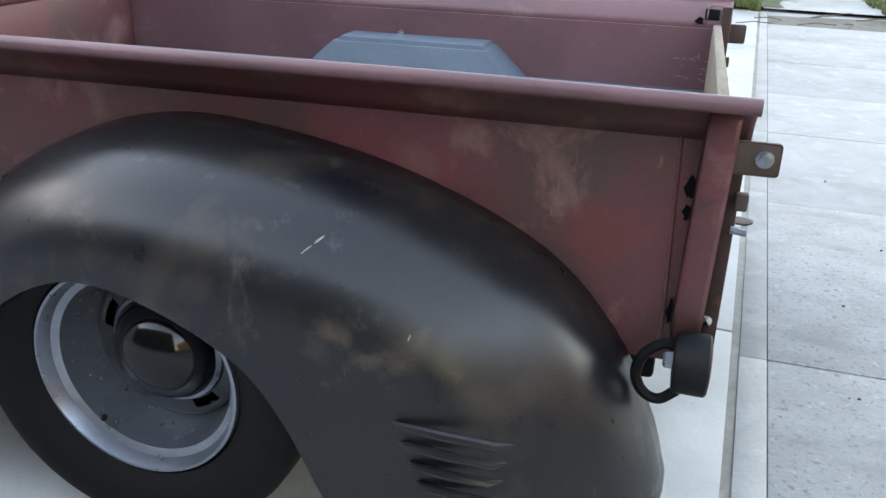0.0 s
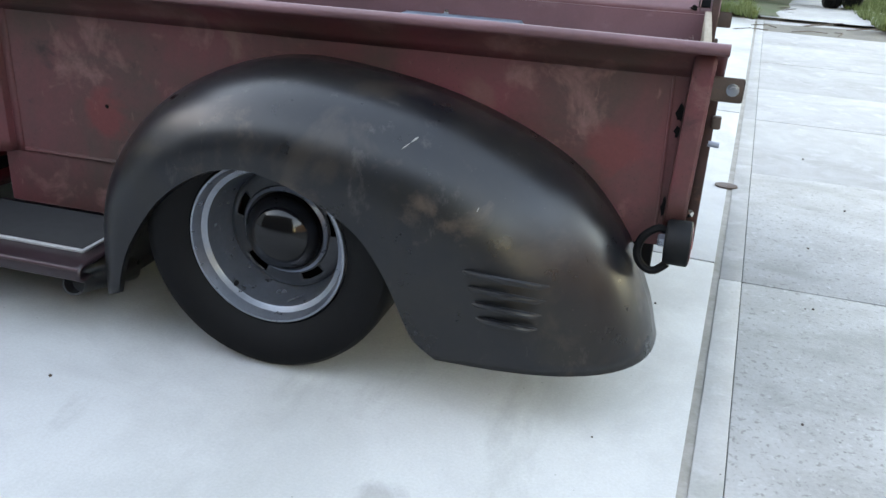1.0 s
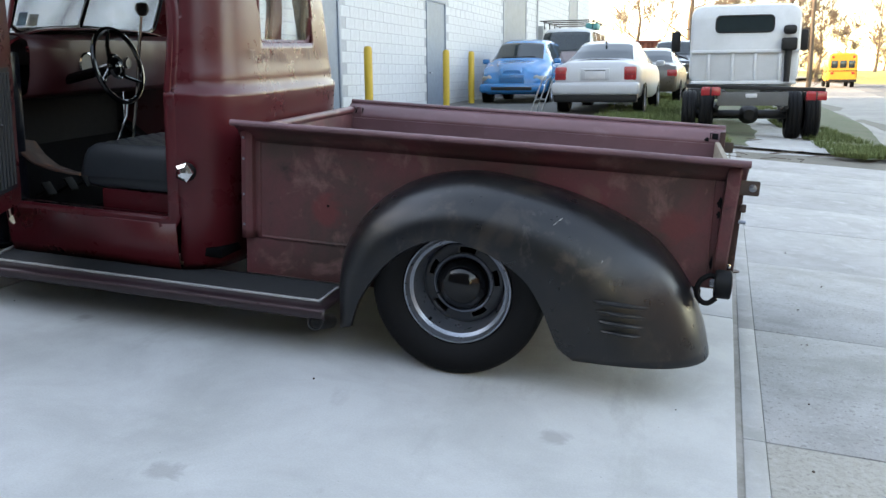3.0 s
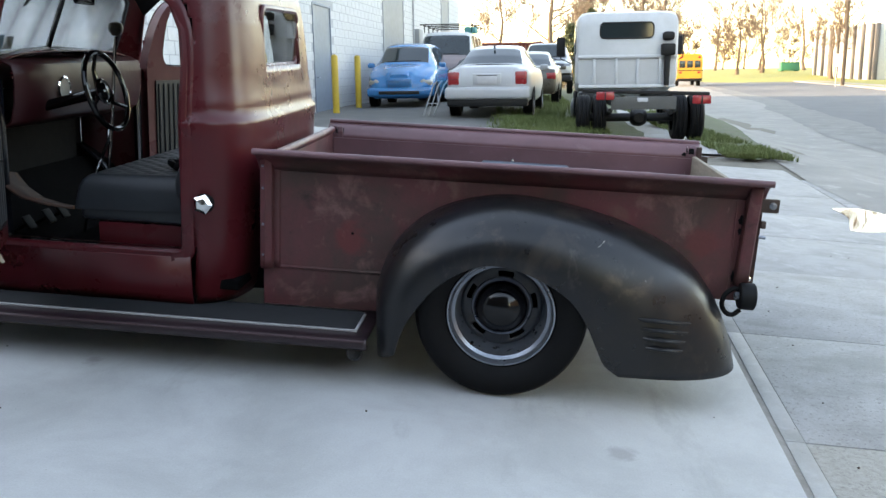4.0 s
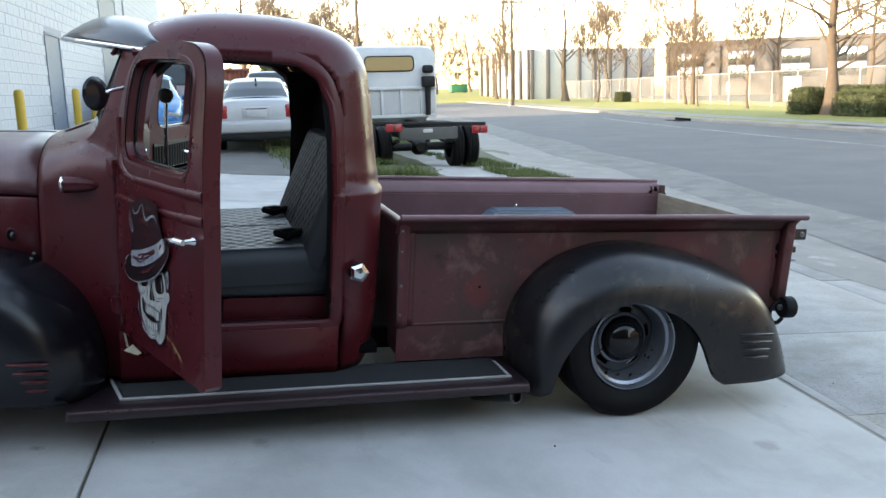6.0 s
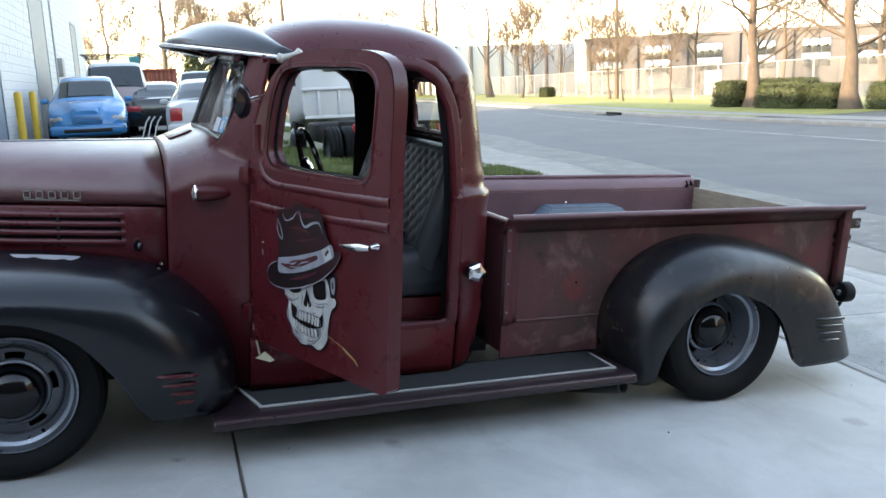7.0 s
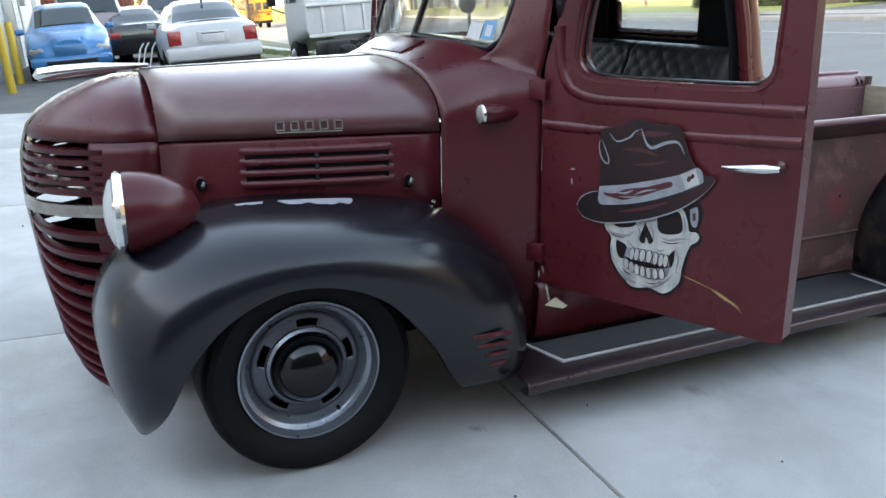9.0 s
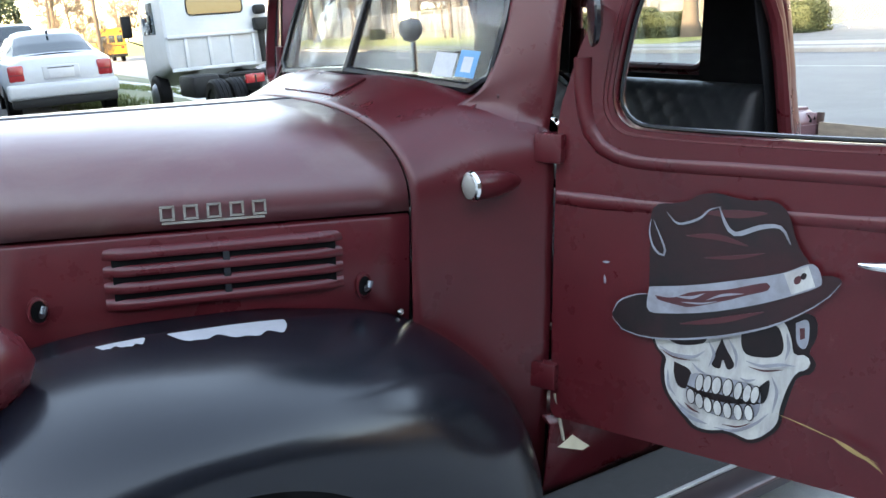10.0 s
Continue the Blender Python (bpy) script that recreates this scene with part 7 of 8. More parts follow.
tan = make_car("dark_sedan", "dark grey-brown sedan behind the silver sedan", facing(0.42, 21.8, LOTZ - 0.05, 86), material("grey_brown_paint", (0.0525, 0.0434, 0.0336), 0.3, coat=0.3), 1.74, SEDAN_LINES, [(-1.60, -0.90), (0.40, 1.12)], [(-1.22, -0.20), (-0.12, 0.80)], (-1.42, 1.35))
for sgn in (-1, 1):
    part("tail_lamp", box(-2.345, -2.2, sgn * 0.66 - 0.13, sgn * 0.66 + 0.13, 0.66, 0.84, 0.03), REDLAMP, tan)

# school bus far up the street
BUSY = material("school_bus_yellow", (0.434, 0.21, 0.014), 0.4, scale=4, amount=0.3)
bus = thing("school_bus", facing(16.6, 84.0, -0.28, 84), "yellow school bus far up the street", "bus")
part("body", hull([(-4.6, 1.12, 0.55, 2.95), (-4.5, 1.2, 0.5, 3.05), (3.2, 1.2, 0.5, 3.1), (3.3, 1.15, 0.5, 2.9)], 24, 0.3), BUSY, bus)
part("hood", hull([(3.2, 1.05, 0.5, 1.7), (4.6, 0.95, 0.5, 1.5)], 16, 0.35), BUSY, bus)
for k in range(9):
    for sgn in (-1, 1):
        part("window", box(-4.2 + 0.8 * k, -3.55 + 0.8 * k, sgn * 1.205 - 0.01, sgn * 1.205 + 0.01, 1.85, 2.5, 0.01), CARGLASS, bus)
for y in (-0.7, 0.0, 0.7):
    part("rear_window", box(-4.63, -4.59, y - 0.26, y + 0.26, 1.75, 2.4, 0.02), CARGLASS, bus)
for y in (-0.85, 0.85):
    part("tail_lamp", box(-4.64, -4.58, y - 0.12, y + 0.12, 1.2, 1.4, 0.02), REDLAMP, bus)
    part("warning_lamp", lathe([(0.11, 0.0), (0.0005, 0.03)], Matrix.Translation((-4.6, y, 2.7)) @ pose(0, 0, 0, 0, -90, 0), 14), REDLAMP, bus)
part("bumper", box(-4.8, -4.5, -1.15, 1.15, 0.5, 0.75, 0.03), BLACKTRIM, bus)
part("stripe", box(-4.61, 3.2, -1.215, 1.215, 1.45, 1.53, 0.005), BLACKTRIM, bus)
for x in (-2.6, 3.6):
    for sgn in (-1, 1):
        car_wheel(bus, x, sgn * 1.15, 0.48, 0.3, BLACKTRIM)

# white cab-over truck without a body, its tail towards the pickup
TRUCKWHITE = material("white_truck_paint", (0.462, 0.476, 0.49), 0.42, second=(0.385, 0.392, 0.399), scale=3, amount=0.5, third=(0.294, 0.28, 0.252), third_scale=6, third_cut=0.72)
cc = thing("cab_truck", facing(2.05, 10.43, 0.06, 88.0), "white cab-over truck with a bare black chassis", "truck")
part("frame_rail", box(-0.75, 3.6, -0.44, -0.37, 0.56, 0.76, 0.01), BLACKTRIM, cc)
part("frame_rail", box(-0.75, 3.6, 0.37, 0.44, 0.56, 0.76, 0.01), BLACKTRIM, cc)
part("cross_member", box(-0.80, -0.70, -0.50, 0.50, 0.54, 0.74, 0.01), material("grey_cross_member", (0.07, 0.07, 0.0665), 0.7), cc)
part("light_bar", box(-0.78, -0.72, -0.98, 0.98, 0.70, 0.76, 0.01, m=Matrix.Translation((0, 0, 0.075)) @ pose(0, 0, 0, 2, 0, 0)), BLACKTRIM, cc)
part("tag_light", box(-0.82, -0.79, -0.06, 0.10, 0.66, 0.72, 0.006), PLATE, cc)
for sgn in (-1, 1):
    ly, lz = (0.60, 0.69) if sgn > 0 else (-0.88, 0.62)
    la = part("tail_lamp", box(-0.84, -0.76, ly - 0.14, ly + 0.14, lz, lz + 0.13, 0.015), REDLAMP, cc)
    part("lamp_divider", box(-0.85, -0.83, ly - 0.01, ly + 0.01, lz, lz + 0.125, 0.002), BLACKTRIM, la)
    for dy in (0.0, 0.26):
        y = sgn * (1.02 - dy)
        m = Matrix.Translation((0, y, 0.38)) @ pose(0, 0, 0, 90 if sgn < 0 else -90, 0, 0)
        wh = part("wheel", lathe([(0.22, -0.03), (0.24, 0.0), (0.34, 0.0), (0.375, -0.03), (0.38, -0.07), (0.37, -0.075), (0.37, -0.085), (0.38, -0.09), (0.38, -0.135), (0.37, -0.14), (0.37, -0.15), (0.38, -0.155), (0.375, -0.19), (0.34, -0.22), (0.22, -0.22)], m, 36), RUBBER, cc, "dual black truck tyre")
        part("rim", lathe([(0.225, -0.03), (0.16, -0.10), (0.10, -0.06), (0.0005, -0.05)], m, 24), DARKSTEEL, wh)
    part("leaf_spring", tube([(-0.6, sgn * 0.5, 0.52), (0, sgn * 0.5, 0.44), (0.7, sgn * 0.5, 0.52)], 0.04, 6), BLACKTRIM, cc)
    fm = Matrix.Translation((3.55, sgn * 0.98, 0.38)) @ pose(0, 0, 0, 90 if sgn < 0 else -90, 0, 0)
    wh = part("wheel", lathe([(0.22, -0.03), (0.24, 0.0), (0.34, 0.0), (0.38, -0.03), (0.38, -0.19), (0.34, -0.22), (0.22, -0.22)], fm, 32), RUBBER, cc)
    part("rim", lathe([(0.23, -0.01), (0.20, 0.02), (0.12, 0.05), (0.0005, 0.06)], fm, 24), STEEL, wh)
    my = 1.25 if sgn > 0 else 1.14
    ma = part("mirror", box(3.75, 3.84, sgn * my - 0.09, sgn * my + 0.09, 1.45, 1.85, 0.03), BLACKTRIM, cc)
    part("mirror_arm", tube([(3.85, sgn * 1.0, 1.9), (3.85, sgn * 1.25, 1.86), (3.82, sgn * 1.25, 1.4), (3.85, sgn * 1.0, 1.3)], 0.014, 6), BLACKTRIM, ma)
part("axle", tube([(0, -0.8, 0.38), (0, 0.8, 0.38)], 0.07, 10), BLACKTRIM, cc)
part("axle_housing", hull([(-0.16, 0.08, 0.30, 0.46), (-0.10, 0.13, 0.26, 0.50), (0.0, 0.16, 0.23, 0.53), (0.10, 0.13, 0.26, 0.50), (0.16, 0.08, 0.30, 0.46)], 14, 0.9), BLACKTRIM, cc)
part("fuel_tank", box(1.1, 2.0, 0.5, 0.95, 0.42, 0.78, 0.06), BLACKTRIM, cc)
part("battery_box", box(1.3, 2.0, -0.95, -0.5, 0.45, 0.76, 0.03), BLACKTRIM, cc)
part("propeller_shaft", tube([(0.1, 0, 0.42), (3.0, 0, 0.62)], 0.045, 8), BLACKTRIM, cc)
cab2 = part("cab", hull([(2.40, 0.91, 0.88, 2.12), (2.44, 0.95, 0.82, 2.22), (2.6, 0.96, 0.80, 2.26), (3.6, 0.96, 0.62, 2.28), (3.95, 0.95, 0.55, 2.20), (4.15, 0.93, 0.50, 1.6), (4.2, 0.91, 0.5, 1.2)], 32, 0.22), TRUCKWHITE, cc, "white steel cab")
part("rear_window", slab(rounded(0.98, 0.27, 0.08), Matrix.Translation((2.392, 0.02, 1.90)) @ pose(0, 0, 0, 90, 0, -90), 0.008), CARGLASS, cab2)
part("window_seal", tube([(2.386, 0.02 + u, 1.90 + v) for u, v in rounded(1.0, 0.29, 0.08)] + [(2.386, 0.52, 1.96)], 0.014, 6), BLACKTRIM, cab2)
part("back_ledge", box(2.34, 2.42, -0.94, 0.94, 1.38, 1.44, 0.015), TRUCKWHITE, cab2)
for y in (-0.62, -0.2, 0.2, 0.62):
    part("back_rib", box(2.36, 2.41, y - 0.03, y + 0.03, 0.88, 1.38, 0.012), TRUCKWHITE, cab2)
part("back_skirt", box(2.36, 2.41, -0.92, 0.92, 0.82, 0.88, 0.012), TRUCKWHITE, cab2)
part("side_window", box(2.95, 3.75, -0.972, -0.957, 1.48, 2.02, 0.005), CARGLASS, cab2)
part("side_window", box(2.95, 3.75, 0.957, 0.972, 1.48, 2.02, 0.005), CARGLASS, cab2)
part("air_intake", tube([(2.30, -0.74, 0.86), (2.30, -0.74, 1.3), (2.30, -0.76, 1.62)], [0.05, 0.06, 0.07], 10), BLACKTRIM, cc)
part("intake_box", box(2.20, 2.38, -0.88, -0.62, 1.42, 1.64, 0.03), BLACKTRIM, cc)
part("intake_cap", box(2.20, 2.38, -0.86, -0.64, 1.70, 1.86, 0.05), BLACKTRIM, cc)

# folded metal frames leaning by the silver sedan
ALU = material("dull_aluminium", (0.35, 0.35, 0.35), 0.4, metal=0.7)
stand = thing("folded_frame", Matrix.Translation((-1.75, 13.9, 0.335)), "folded aluminium frame leaning beside the sedan", "frame")
for dx, dy in ((0, 0), (0.10, 0.05), (0.22, 0.0)):
    part("tube", tube([(dx - 0.18, dy - 0.12, 0.0), (dx + 0.02, dy, 0.62), (dx + 0.10, dy + 0.05, 0.72)], 0.016, 6), ALU, stand)
part("cross_tube", tube([(-0.10, -0.08, 0.25), (0.14, -0.06, 0.25)], 0.012, 6), ALU, stand)

# red fence behind the lot
REDF = material("red_container_paint", (0.14, 0.0315, 0.021), 0.6, scale=2)
rf = thing("shipping_container", Matrix(), "red corrugated shipping container behind the lot", "container")
part("shell", grid([[(x, 43.0 - (0.05 if k % 4 in (1, 2) else 0.0), z) for k, x in enumerate(np.linspace(-4.2, 1.3, 100))] for z in (0.0, 2.75)]), REDF, rf, smooth=0)
part("roof", box(-4.2, 1.3, 43.0, 45.4, 2.70, 2.78, 0.02), REDF, rf)
part("top_rail", box(-4.25, 1.35, 42.9, 43.02, 2.70, 2.82, 0.02), REDF, rf)
part("end", box(1.25, 1.35, 43.0, 45.4, 0, 2.75, 0.02), REDF, rf)
part("end", box(-4.25, -4.15, 43.0, 45.4, 0, 2.75, 0.02), REDF, rf)

# ---- plants ----
BARK = material("grey_brown_bark", (0.084, 0.063, 0.0462), 0.9, second=(0.042, 0.0322, 0.0245), scale=10, stretch=(1, 1, 0.3), bump=0.04, grain=30)
TWIG = material("thin_twigs", (0.085, 0.064, 0.048), 0.9, scale=12)
BUD = material("spring_buds", (0.105, 0.075, 0.045), 0.9, second=(0.08, 0.055, 0.034), scale=20)
HEDGE = material("dark_hedge_leaves", (0.0245, 0.0364, 0.0112), 0.8, second=(0.0455, 0.0546, 0.0154), scale=8)
CONIFER = material("conifer_green", (0.0245, 0.0385, 0.014), 0.8, second=(0.042, 0.056, 0.021), scale=6)


def leaf_cloud(bm, centre, spread, n, size, rnd):
    for _ in range(n):
        c = Vector((centre[0] + rnd.gauss(0, spread), centre[1] + rnd.gauss(0, spread), centre[2] + rnd.gauss(0, spread)))
        a, b_ = Vector((rnd.uniform(-1, 1), rnd.uniform(-1, 1), rnd.uniform(-1, 1))) * size, Vector((rnd.uniform(-1, 1), rnd.uniform(-1, 1), rnd.uniform(-1, 1))) * size
        bm.faces.new([bm.verts.new(c + a), bm.verts.new(c + b_), bm.verts.new(c - a * 0.6)])


def bare_tree(x, y, z, height, girth, seed, label, spread=0.55, buds=0.5, lean=0.0, limbs_from=0.32, limbs=9, thin=0.009):
    """A leafless tree: tapered trunk with flared foot, forked limbs, twigs and a haze of buds."""
    rnd = random.Random(seed)
    t = thing("tree", Matrix.Translation((x, y, z)), label, "tree", "bare street trees")
    tr, tw, bd = bmesh.new(), bmesh.new(), bmesh.new()
    pts, p = [], Vector((0, 0, -0.1))
    for k in range(9):
        pts.append(p.copy())
        p += Vector((rnd.uniform(-0.02, 0.02) + lean * 0.1, rnd.uniform(-0.02, 0.02), 0.125)) * height * (1 if k else 0.5)
    tube(pts, [girth * (1.9 if k == 0 else 1.25 if k == 1 else 1.05 - 0.115 * k) for k in range(9)], 10, tr)

    def grow(p0, d, length, r, depth):
        q = [p0]
        for k in range(3):
            d = (d + Vector((rnd.uniform(-0.25, 0.25), rnd.uniform(-0.25, 0.25), rnd.uniform(-0.05, 0.22)))).normalized()
            q.append(q[-1] + d * length / 3)
        tube(q, [max(r * f_, thin) for f_ in (1.0, 0.8, 0.6, 0.4)], 5 if depth > 2 else 3, tr if depth > 2 else tw, caps=False)
        if depth == 0:
            if rnd.random() < buds:
                leaf_cloud(bd, q[-1], *((0.12, 4, 0.022) if buds < 0.9 else (0.24, 6, 0.04)), rnd)
            return
        for k in range(4 if depth > 1 else 5):
            at = q[rnd.choice((1, 2, 3, 3))]
            side_ = Vector((rnd.uniform(-1, 1), rnd.uniform(-1, 1), rnd.uniform(-0.2, 0.8))).normalized()
            grow(at, (d * 0.6 + side_ * spread * 1.2).normalized(), length * rnd.uniform(0.5, 0.72), r * 0.5, depth - 1)
    n0 = limbs
    for k in range(n0):
        h = limbs_from + (0.95 - limbs_from) * k / (n0 - 1)
        i = h * 8
        base = pts[int(min(i, 7))].lerp(pts[int(min(i, 7)) + 1], i - int(min(i, 7)))
        a = rnd.uniform(0, 6.28)
        d = Vector((math.cos(a), math.sin(a), rnd.uniform(0.25, 0.9))).normalized()
        grow(base, d, height * rnd.uniform(0.22, 0.34) * (1.15 - 0.5 * h), girth * (0.34 - 0.18 * h), 3)
    part("trunk", tr, BARK, t, smooth=60, recalc=False)
    tagged(part("crown", tw, TWIG, t, smooth=0, recalc=False), kind="stuff")
    if len(bd.verts):
        tagged(part("foliage", bd, BUD, t, smooth=0, recalc=False), kind="stuff")
    return t


BIG = "tall bare street tree with pale trunk"
THIN = "young thin bare tree on the lawn"
for k, (x, y, h, g) in enumerate(((25.3, 27.2, 11, 0.27), (24.8, 21.2, 12, 0.28))):
    bare_tree(x, y, -0.16, h, g, 20 + k, BIG, buds=0.6, limbs_from=0.24, limbs=26, thin=0.012)
for k, (x, y, h, g) in enumerate(((28.9, 38.0, 5.5, 0.07), (33.0, 50.9, 6.0, 0.08), (36.4, 64.0, 7.5, 0.10), (29.9, 44.5, 5, 0.05))):
    bare_tree(x, y, -0.16, h, g, 40 + k, THIN, buds=0.6, limbs_from=0.35, limbs=15, thin=0.012)
for k, (x, y, h, g) in enumerate(((35.8, 78, 13, 0.27), (41, 110, 17, 0.42), (34.4, 68, 8, 0.11), (36, 128, 13, 0.3), (46, 88, 11, 0.22), (43, 70, 10, 0.2), (42, 52, 9, 0.18), (41, 42, 9, 0.2), (40, 33, 10, 0.2), (33.0, 26.5, 11, 0.20), (42, 152, 14, 0.3), (46, 140, 14, 0.3), (34, 150, 13, 0.3))):
    bare_tree(x, y, -0.12, h, g, 60 + k, "bare tree glowing in low sun", buds=0.95, limbs=15, thin=0.02 if y > 60 else 0.013)
for k, (x, y, h, g) in enumerate(((2.4, 66, 12, 0.3), (10.5, 75, 11, 0.26), (14, 96, 11, 0.26), (6.5, 82, 10, 0.24), (-1.5, 72, 10, 0.24), (20, 118, 10, 0.25), (31, 122, 10, 0.25), (9, 110, 11, 0.25), (38, 105, 9, 0.2))):
    bare_tree(x, y, 0.0, h, g, 90 + k, "bare tree glowing in low sun behind the lot", buds=0.95, limbs=14, thin=0.022)


for k, (x, y, h, g) in enumerate(((2.6, 51, 2.3, 0.05), (4.4, 50, 2.4, 0.05), (6.4, 52, 2.6, 0.05), (8.2, 55, 2.8, 0.06), (10.2, 58, 3.0, 0.06))):
    bare_tree(x, y, 0.0, h, g, 140 + k, "low brown thicket of bare twigs behind the lot", spread=0.8, buds=0.92, limbs_from=0.08)

for k, (x, y, h, g) in enumerate(((27, 168, 8, 0.16), (33, 172, 9, 0.18), (39, 166, 8, 0.16), (45, 174, 9, 0.18), (52, 168, 8, 0.16), (59, 172, 9, 0.16))):
    bare_tree(x, y, 1.2, h, g, 170 + k, "brown thicket of bare branches at the bend", spread=0.8, buds=0.95, limbs_from=0.06, limbs=16, thin=0.035)


def conifer(x, y, z, h, r, seed):
    rnd = random.Random(seed)
    t = thing("conifer", Matrix.Translation((x, y, z)), "dark upright evergreen behind the lot", "tree")
    part("trunk", tube([(0, 0, 0), (0, 0, h * 0.5)], [0.12, 0.05], 8), BARK, t)
    bm = bmesh.new()
    for k in range(1500):
        v = rnd.random() ** 0.8
        rr = r * (1 - v) ** 0.55 * (0.75 + 0.25 * rnd.random()) * (0.6 + 0.4 * min(1, v * 6))
        a = rnd.uniform(0, 6.28)
        leaf_cloud(bm, (rr * math.cos(a), rr * math.sin(a), 0.2 + v * (h - 0.2)), 0.08, 2, 0.16, rnd)
    tagged(part("crown", bm, CONIFER, t, smooth=0, recalc=False), kind="stuff")


conifer(3.6, 57, 0, 4.4, 1.0, 3)
conifer(5.0, 57.5, 0, 5.4, 1.15, 4)


def hedge(x, y, dx, dy, h, seed):
    """A clipped hedge: a soft core under many small leaves."""
    rnd = random.Random(seed)
    t = thing("hedge", Matrix.Translation((x, y, -0.16)), "clipped dark green hedge under the street trees", "hedge", "hedges across the street")
    part("core", box(-dx / 2 + 0.08, dx / 2 - 0.08, -dy / 2 + 0.08, dy / 2 - 0.08, 0, h - 0.08, 0.12, seg=3), HEDGE, t)
    bm = bmesh.new()
    for k in range(3200):
        p = [rnd.uniform(-dx / 2, dx / 2), rnd.uniform(-dy / 2, dy / 2), rnd.uniform(0.03, h)]
        f = rnd.choice((0, 0, 1, 1, 2))
        if f == 2:
            p[2] = h
        else:
            p[f] = math.copysign((dx, dy)[f] / 2, rnd.uniform(-1, 1))
        k_ = 1 - 0.10 * max(0, p[2] / h - 0.75) * 4
        leaf_cloud(bm, (p[0] * k_, p[1] * k_, p[2] - 0.05 * rnd.random()), 0.035, 2, 0.055, rnd)
    tagged(part("leaves", bm, HEDGE, t, smooth=0, recalc=False), kind="stuff")


for k, (x, y, dx, dy, h) in enumerate(((25.0, 28.3, 1.2, 1.2, 1.2), (26.2, 26.3, 1.3, 3.4, 1.25), (24.8, 24.6, 1.3, 2.4, 1.0), (25.0, 22.6, 1.2, 1.5, 1.0), (25.4, 19.4, 1.4, 2.0, 1.05), (25.7, 17.2, 1.4, 2.0, 1.1), (36, 66, 1.0, 1.2, 0.9))):
    hedge(x, y, dx, dy, h, 200 + k)

# grass on the verges
rnd = random.Random(12)
gv, gf = [], []


def tuft(x, y, h):
    z = ground_height(x, y) + 0.03
    for q in range(5):
        a, l = rnd.uniform(0, 6.28), h * rnd.uniform(0.5, 1.2)
        dx, dy = math.cos(a), math.sin(a)
        k = len(gv)
        gv.extend([(x + dy * 0.006, y - dx * 0.006, z), (x - dy * 0.006, y + dx * 0.006, z), (x + dx * l * 0.5 + rnd.uniform(-0.02, 0.02), y + dy * l * 0.5, z + l)])
        gf.append((k, k + 1, k + 2))


for _ in range(16000):
    y = 7.6 + 22 * rnd.random() ** 1.7
    if rnd.random() < 0.62:
        x = rnd.gauss(0.75, 0.55)
        if not -0.5 < x < 1.6:
            continue
    else:
        x = rnd.uniform(2.85, 3.8)
    if noise.noise(Vector((x * 1.3, y * 1.3, 3))) > -0.12:
        tuft(x, y, 0.13 if x < 2 else 0.09)
me = bpy.data.meshes.new("grass")
me.from_pydata(gv, [], gf)
me.materials.append(material("spring_grass", (0.07, 0.1015, 0.0245), 0.8, second=(0.119, 0.119, 0.042), scale=5))
tagged(new("grass", me), "spring grass tufts on the verges", "grass", kind="stuff")
# fallen twigs on the sidewalk
tb = bmesh.new()
for k in range(14):
    x, y, a = rnd.uniform(1.6, 2.7), rnd.uniform(6.8, 9.6), rnd.uniform(0, 3)
    tube([(x, y, ground_height(x, y) + 0.02), (x + 0.2 * math.cos(a), y + 0.2 * math.sin(a), ground_height(x, y) + 0.03), (x + 0.35 * math.cos(a + 0.3), y + 0.35 * math.sin(a + 0.3), ground_height(x, y) + 0.02)], 0.006, 4, tb)
tagged(part("fallen_twigs", tb, BARK, smooth=0), "fallen twigs on the sidewalk", "twigs", kind="stuff")

# ---- across the street ----
GALV = material("galvanised_steel", (0.385, 0.385, 0.385), 0.5, metal=0.3)
fence = thing("chain_link_fence", Matrix.Translation((26.6, 13.0, -0.12)) @ Matrix.Rotation(radians(-10.8), 4, "Z"), "galvanised chain-link fence across the street", "fence")
for k in range(27):
    part("post", tube([(0, 3.0 * k, 0), (0, 3.0 * k, 2.1)], 0.035, 6), GALV, fence)
part("top_rail", tube([(0, 0, 2.08), (0, 78, 2.08)], 0.025, 6), GALV, fence)
wires = bmesh.new()
for k in range(520):
    y = 0.15 * k
    for s_ in (1, -1):
        tube([(0.012 * s_, y, 0.05), (0.012 * s_, y + s_ * 2.0, 2.05)], 0.0045, 3, wires, caps=False)
tagged(part("mesh", wires, GALV, fence, smooth=0, recalc=False), kind="stuff")
NOTICE = material("pale_notice_board", (0.5, 0.5, 0.48), 0.6)
for y, w, z0, z1 in ((24.5, 1.9, 0.35, 1.75), (33.0, 0.5, 0.9, 1.5), (8.6, 0.55, 1.1, 1.75)):
    bd = thing("fence_board", Matrix.Translation((26.6, 13.0, -0.12)) @ Matrix.Rotation(radians(-10.8), 4, "Z") @ Matrix.Translation((-0.05, y, 0)), "plain pale board hung on the chain-link fence", "board", "boards on the fence")
    part("panel", box(-0.012, 0.012, -w / 2, w / 2, z0, z1, 0.004), NOTICE, bd)
    for yy in (-w / 2 + 0.06, w / 2 - 0.06):
        part("tie", box(-0.02, 0.05, yy - 0.01, yy + 0.01, z1 - 0.06, z1 - 0.03, 0.002), GALV, bd)

CREAM = material("grey_factory_wall", (0.085, 0.082, 0.082), 0.8, second=(0.06, 0.058, 0.06), scale=0.6)
SKYGLASS = material("coated_window_glass", (0.55, 0.56, 0.58), 0.12, metal=1.0, scale=0.5, rough_var=0.05)
PANEL = material("grey_factory_panel", (0.077, 0.077, 0.0805), 0.7, scale=1.0)
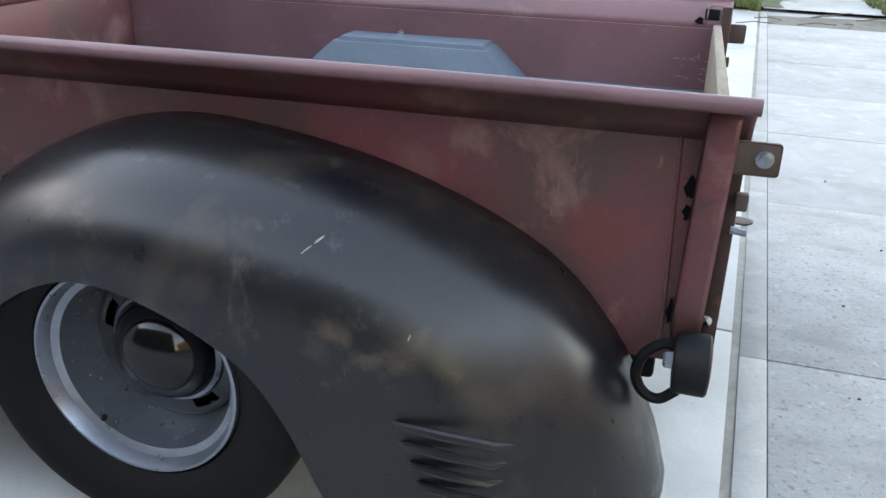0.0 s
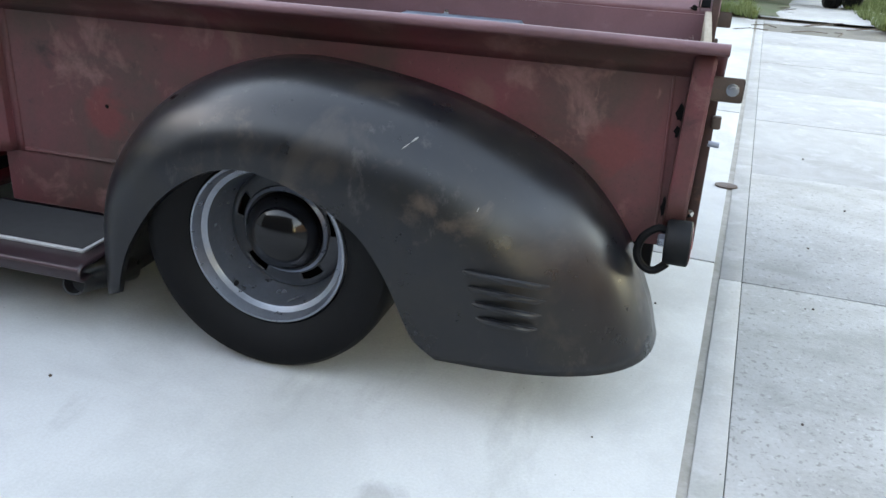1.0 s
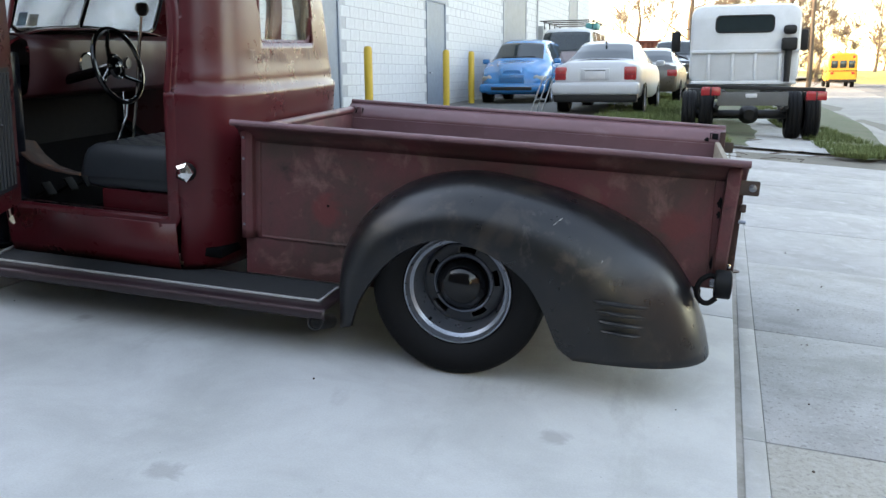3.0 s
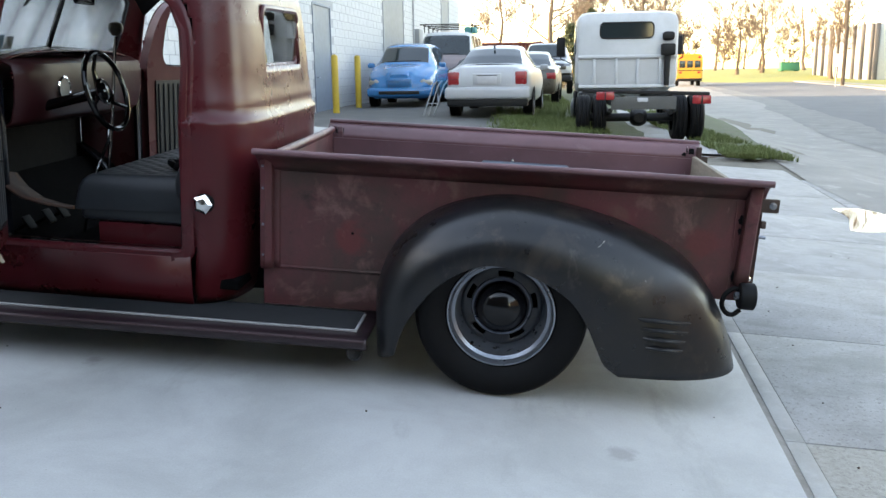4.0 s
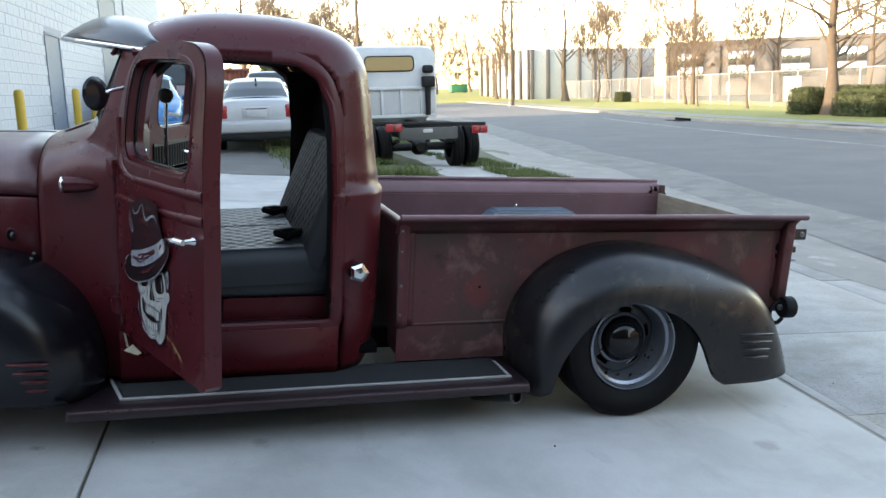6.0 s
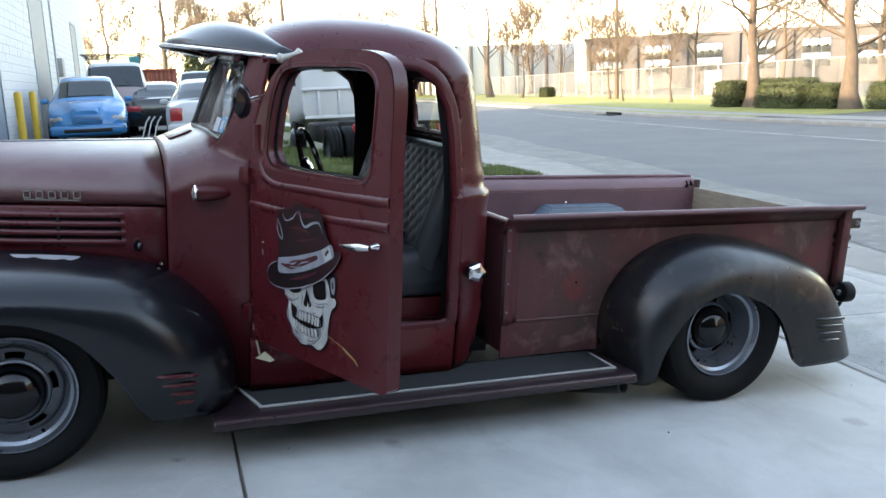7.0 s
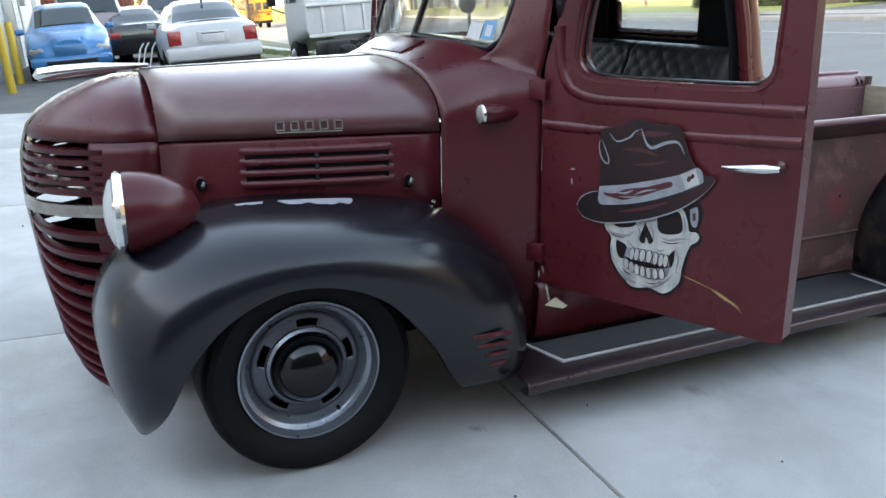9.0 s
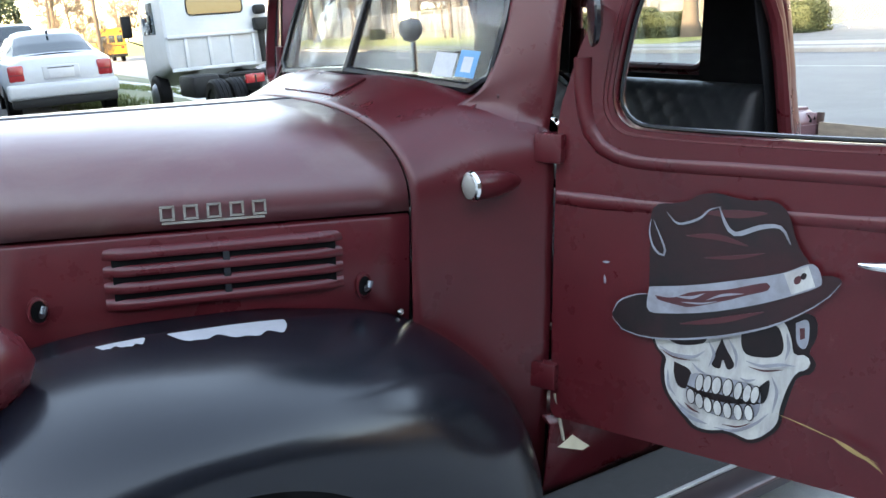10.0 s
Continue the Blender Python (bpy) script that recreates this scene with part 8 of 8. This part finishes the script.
fac = thing("factory_building", Matrix.Translation((143, 15, -0.2)) @ Matrix.Rotation(radians(49), 4, "Z"), "long low cream factory with tall window bays", "building")
part("wall", box(0, 14, 5, 116, 0, 6.2, 0.03), CREAM, fac)
part("parapet", box(-0.25, 14.2, 4.8, 116.2, 6.2, 6.6, 0.03), CREAM, fac)
for k in range(18):
    y = 8 + 6.0 * k
    part("pilaster", box(-0.35, 0.02, y - 0.5, y + 0.5, 0, 6.2, 0.03), CREAM, fac)
    w = part("window", box(-0.06, 0.0, y + 1.4, y + 4.6, 1.8, 5.4, 0.02), PANEL, fac)
    for j in range(3):
        part("pane", box(-0.09, -0.06, y + 1.5 + 1.03 * j, y + 2.45 + 1.03 * j, 2.0, 3.5, 0.01), SKYGLASS, w)
        part("pane", box(-0.09, -0.06, y + 1.5 + 1.03 * j, y + 2.45 + 1.03 * j, 3.65, 5.2, 0.01), SKYGLASS, w)
white = thing("warehouse", Matrix.Translation((40, 0, -0.2)), "white warehouse with upright ribs down the street", "building")
part("wall", box(0, 18, 98, 118, 0, 6.4, 0.03), WHITEROOF, white)
for k in range(8):
    part("rib", box(-0.3 + 0.0 * k, 0.0, 98 + 2.6 * k, 98.5 + 2.6 * k, 0, 6.4, 0.03), CREAM, white)
    part("rib", box(2.2 * k, 2.2 * k + 0.5, 97.7, 98.0, 0, 6.4, 0.03), PANEL, white)
dump = thing("dumpster", Matrix.Translation((41.3, 132.7, 0.88)), "green steel dumpster on the far lawn", "dumpster")
part("bin", box(-1.4, 1.4, -0.8, 0.8, 0.1, 1.35, 0.04), material("green_dumpster_paint", (0.014, 0.14, 0.077), 0.5), dump)
part("lid", box(-1.45, 1.45, -0.85, 0.85, 1.35, 1.43, 0.02), BLACKTRIM, dump)
for x in (-1.1, 1.1):
    part("caster", box(x - 0.1, x + 0.1, -0.7, 0.7, 0.0, 0.1, 0.02), BLACKTRIM, dump)
sign = thing("street_sign", Matrix.Translation((23.4, 62, -0.16)), "small white street sign on a post", "sign")
part("post", tube([(0, 0, 0), (0, 0, 2.3)], 0.03, 6), GALV, sign)
part("panel", box(-0.02, 0.02, -0.3, 0.3, 1.5, 2.4, 0.01), PLATE, sign)
for x, y, h in ((9.8, 56, 12), (33, 50, 11), (26.8, 70, 10)):
    po = thing("utility_pole", Matrix.Translation((x, y, -0.2)), "wooden utility pole with a cross arm", "utility pole", "utility poles")
    part("pole", tube([(0, 0, 0), (0, 0, h)], [0.16, 0.10], 10), BARK, po)
    part("cross_arm", box(-1.1, 1.1, -0.06, 0.06, h - 0.8, h - 0.66, 0.01), BARK, po)
    part("transformer", lathe([(0.0005, 0), (0.2, 0.0), (0.22, 0.1), (0.22, 0.75), (0.0005, 0.82)], Matrix.Translation((0.34, 0, h - 2.2)), 12), GALV, po)
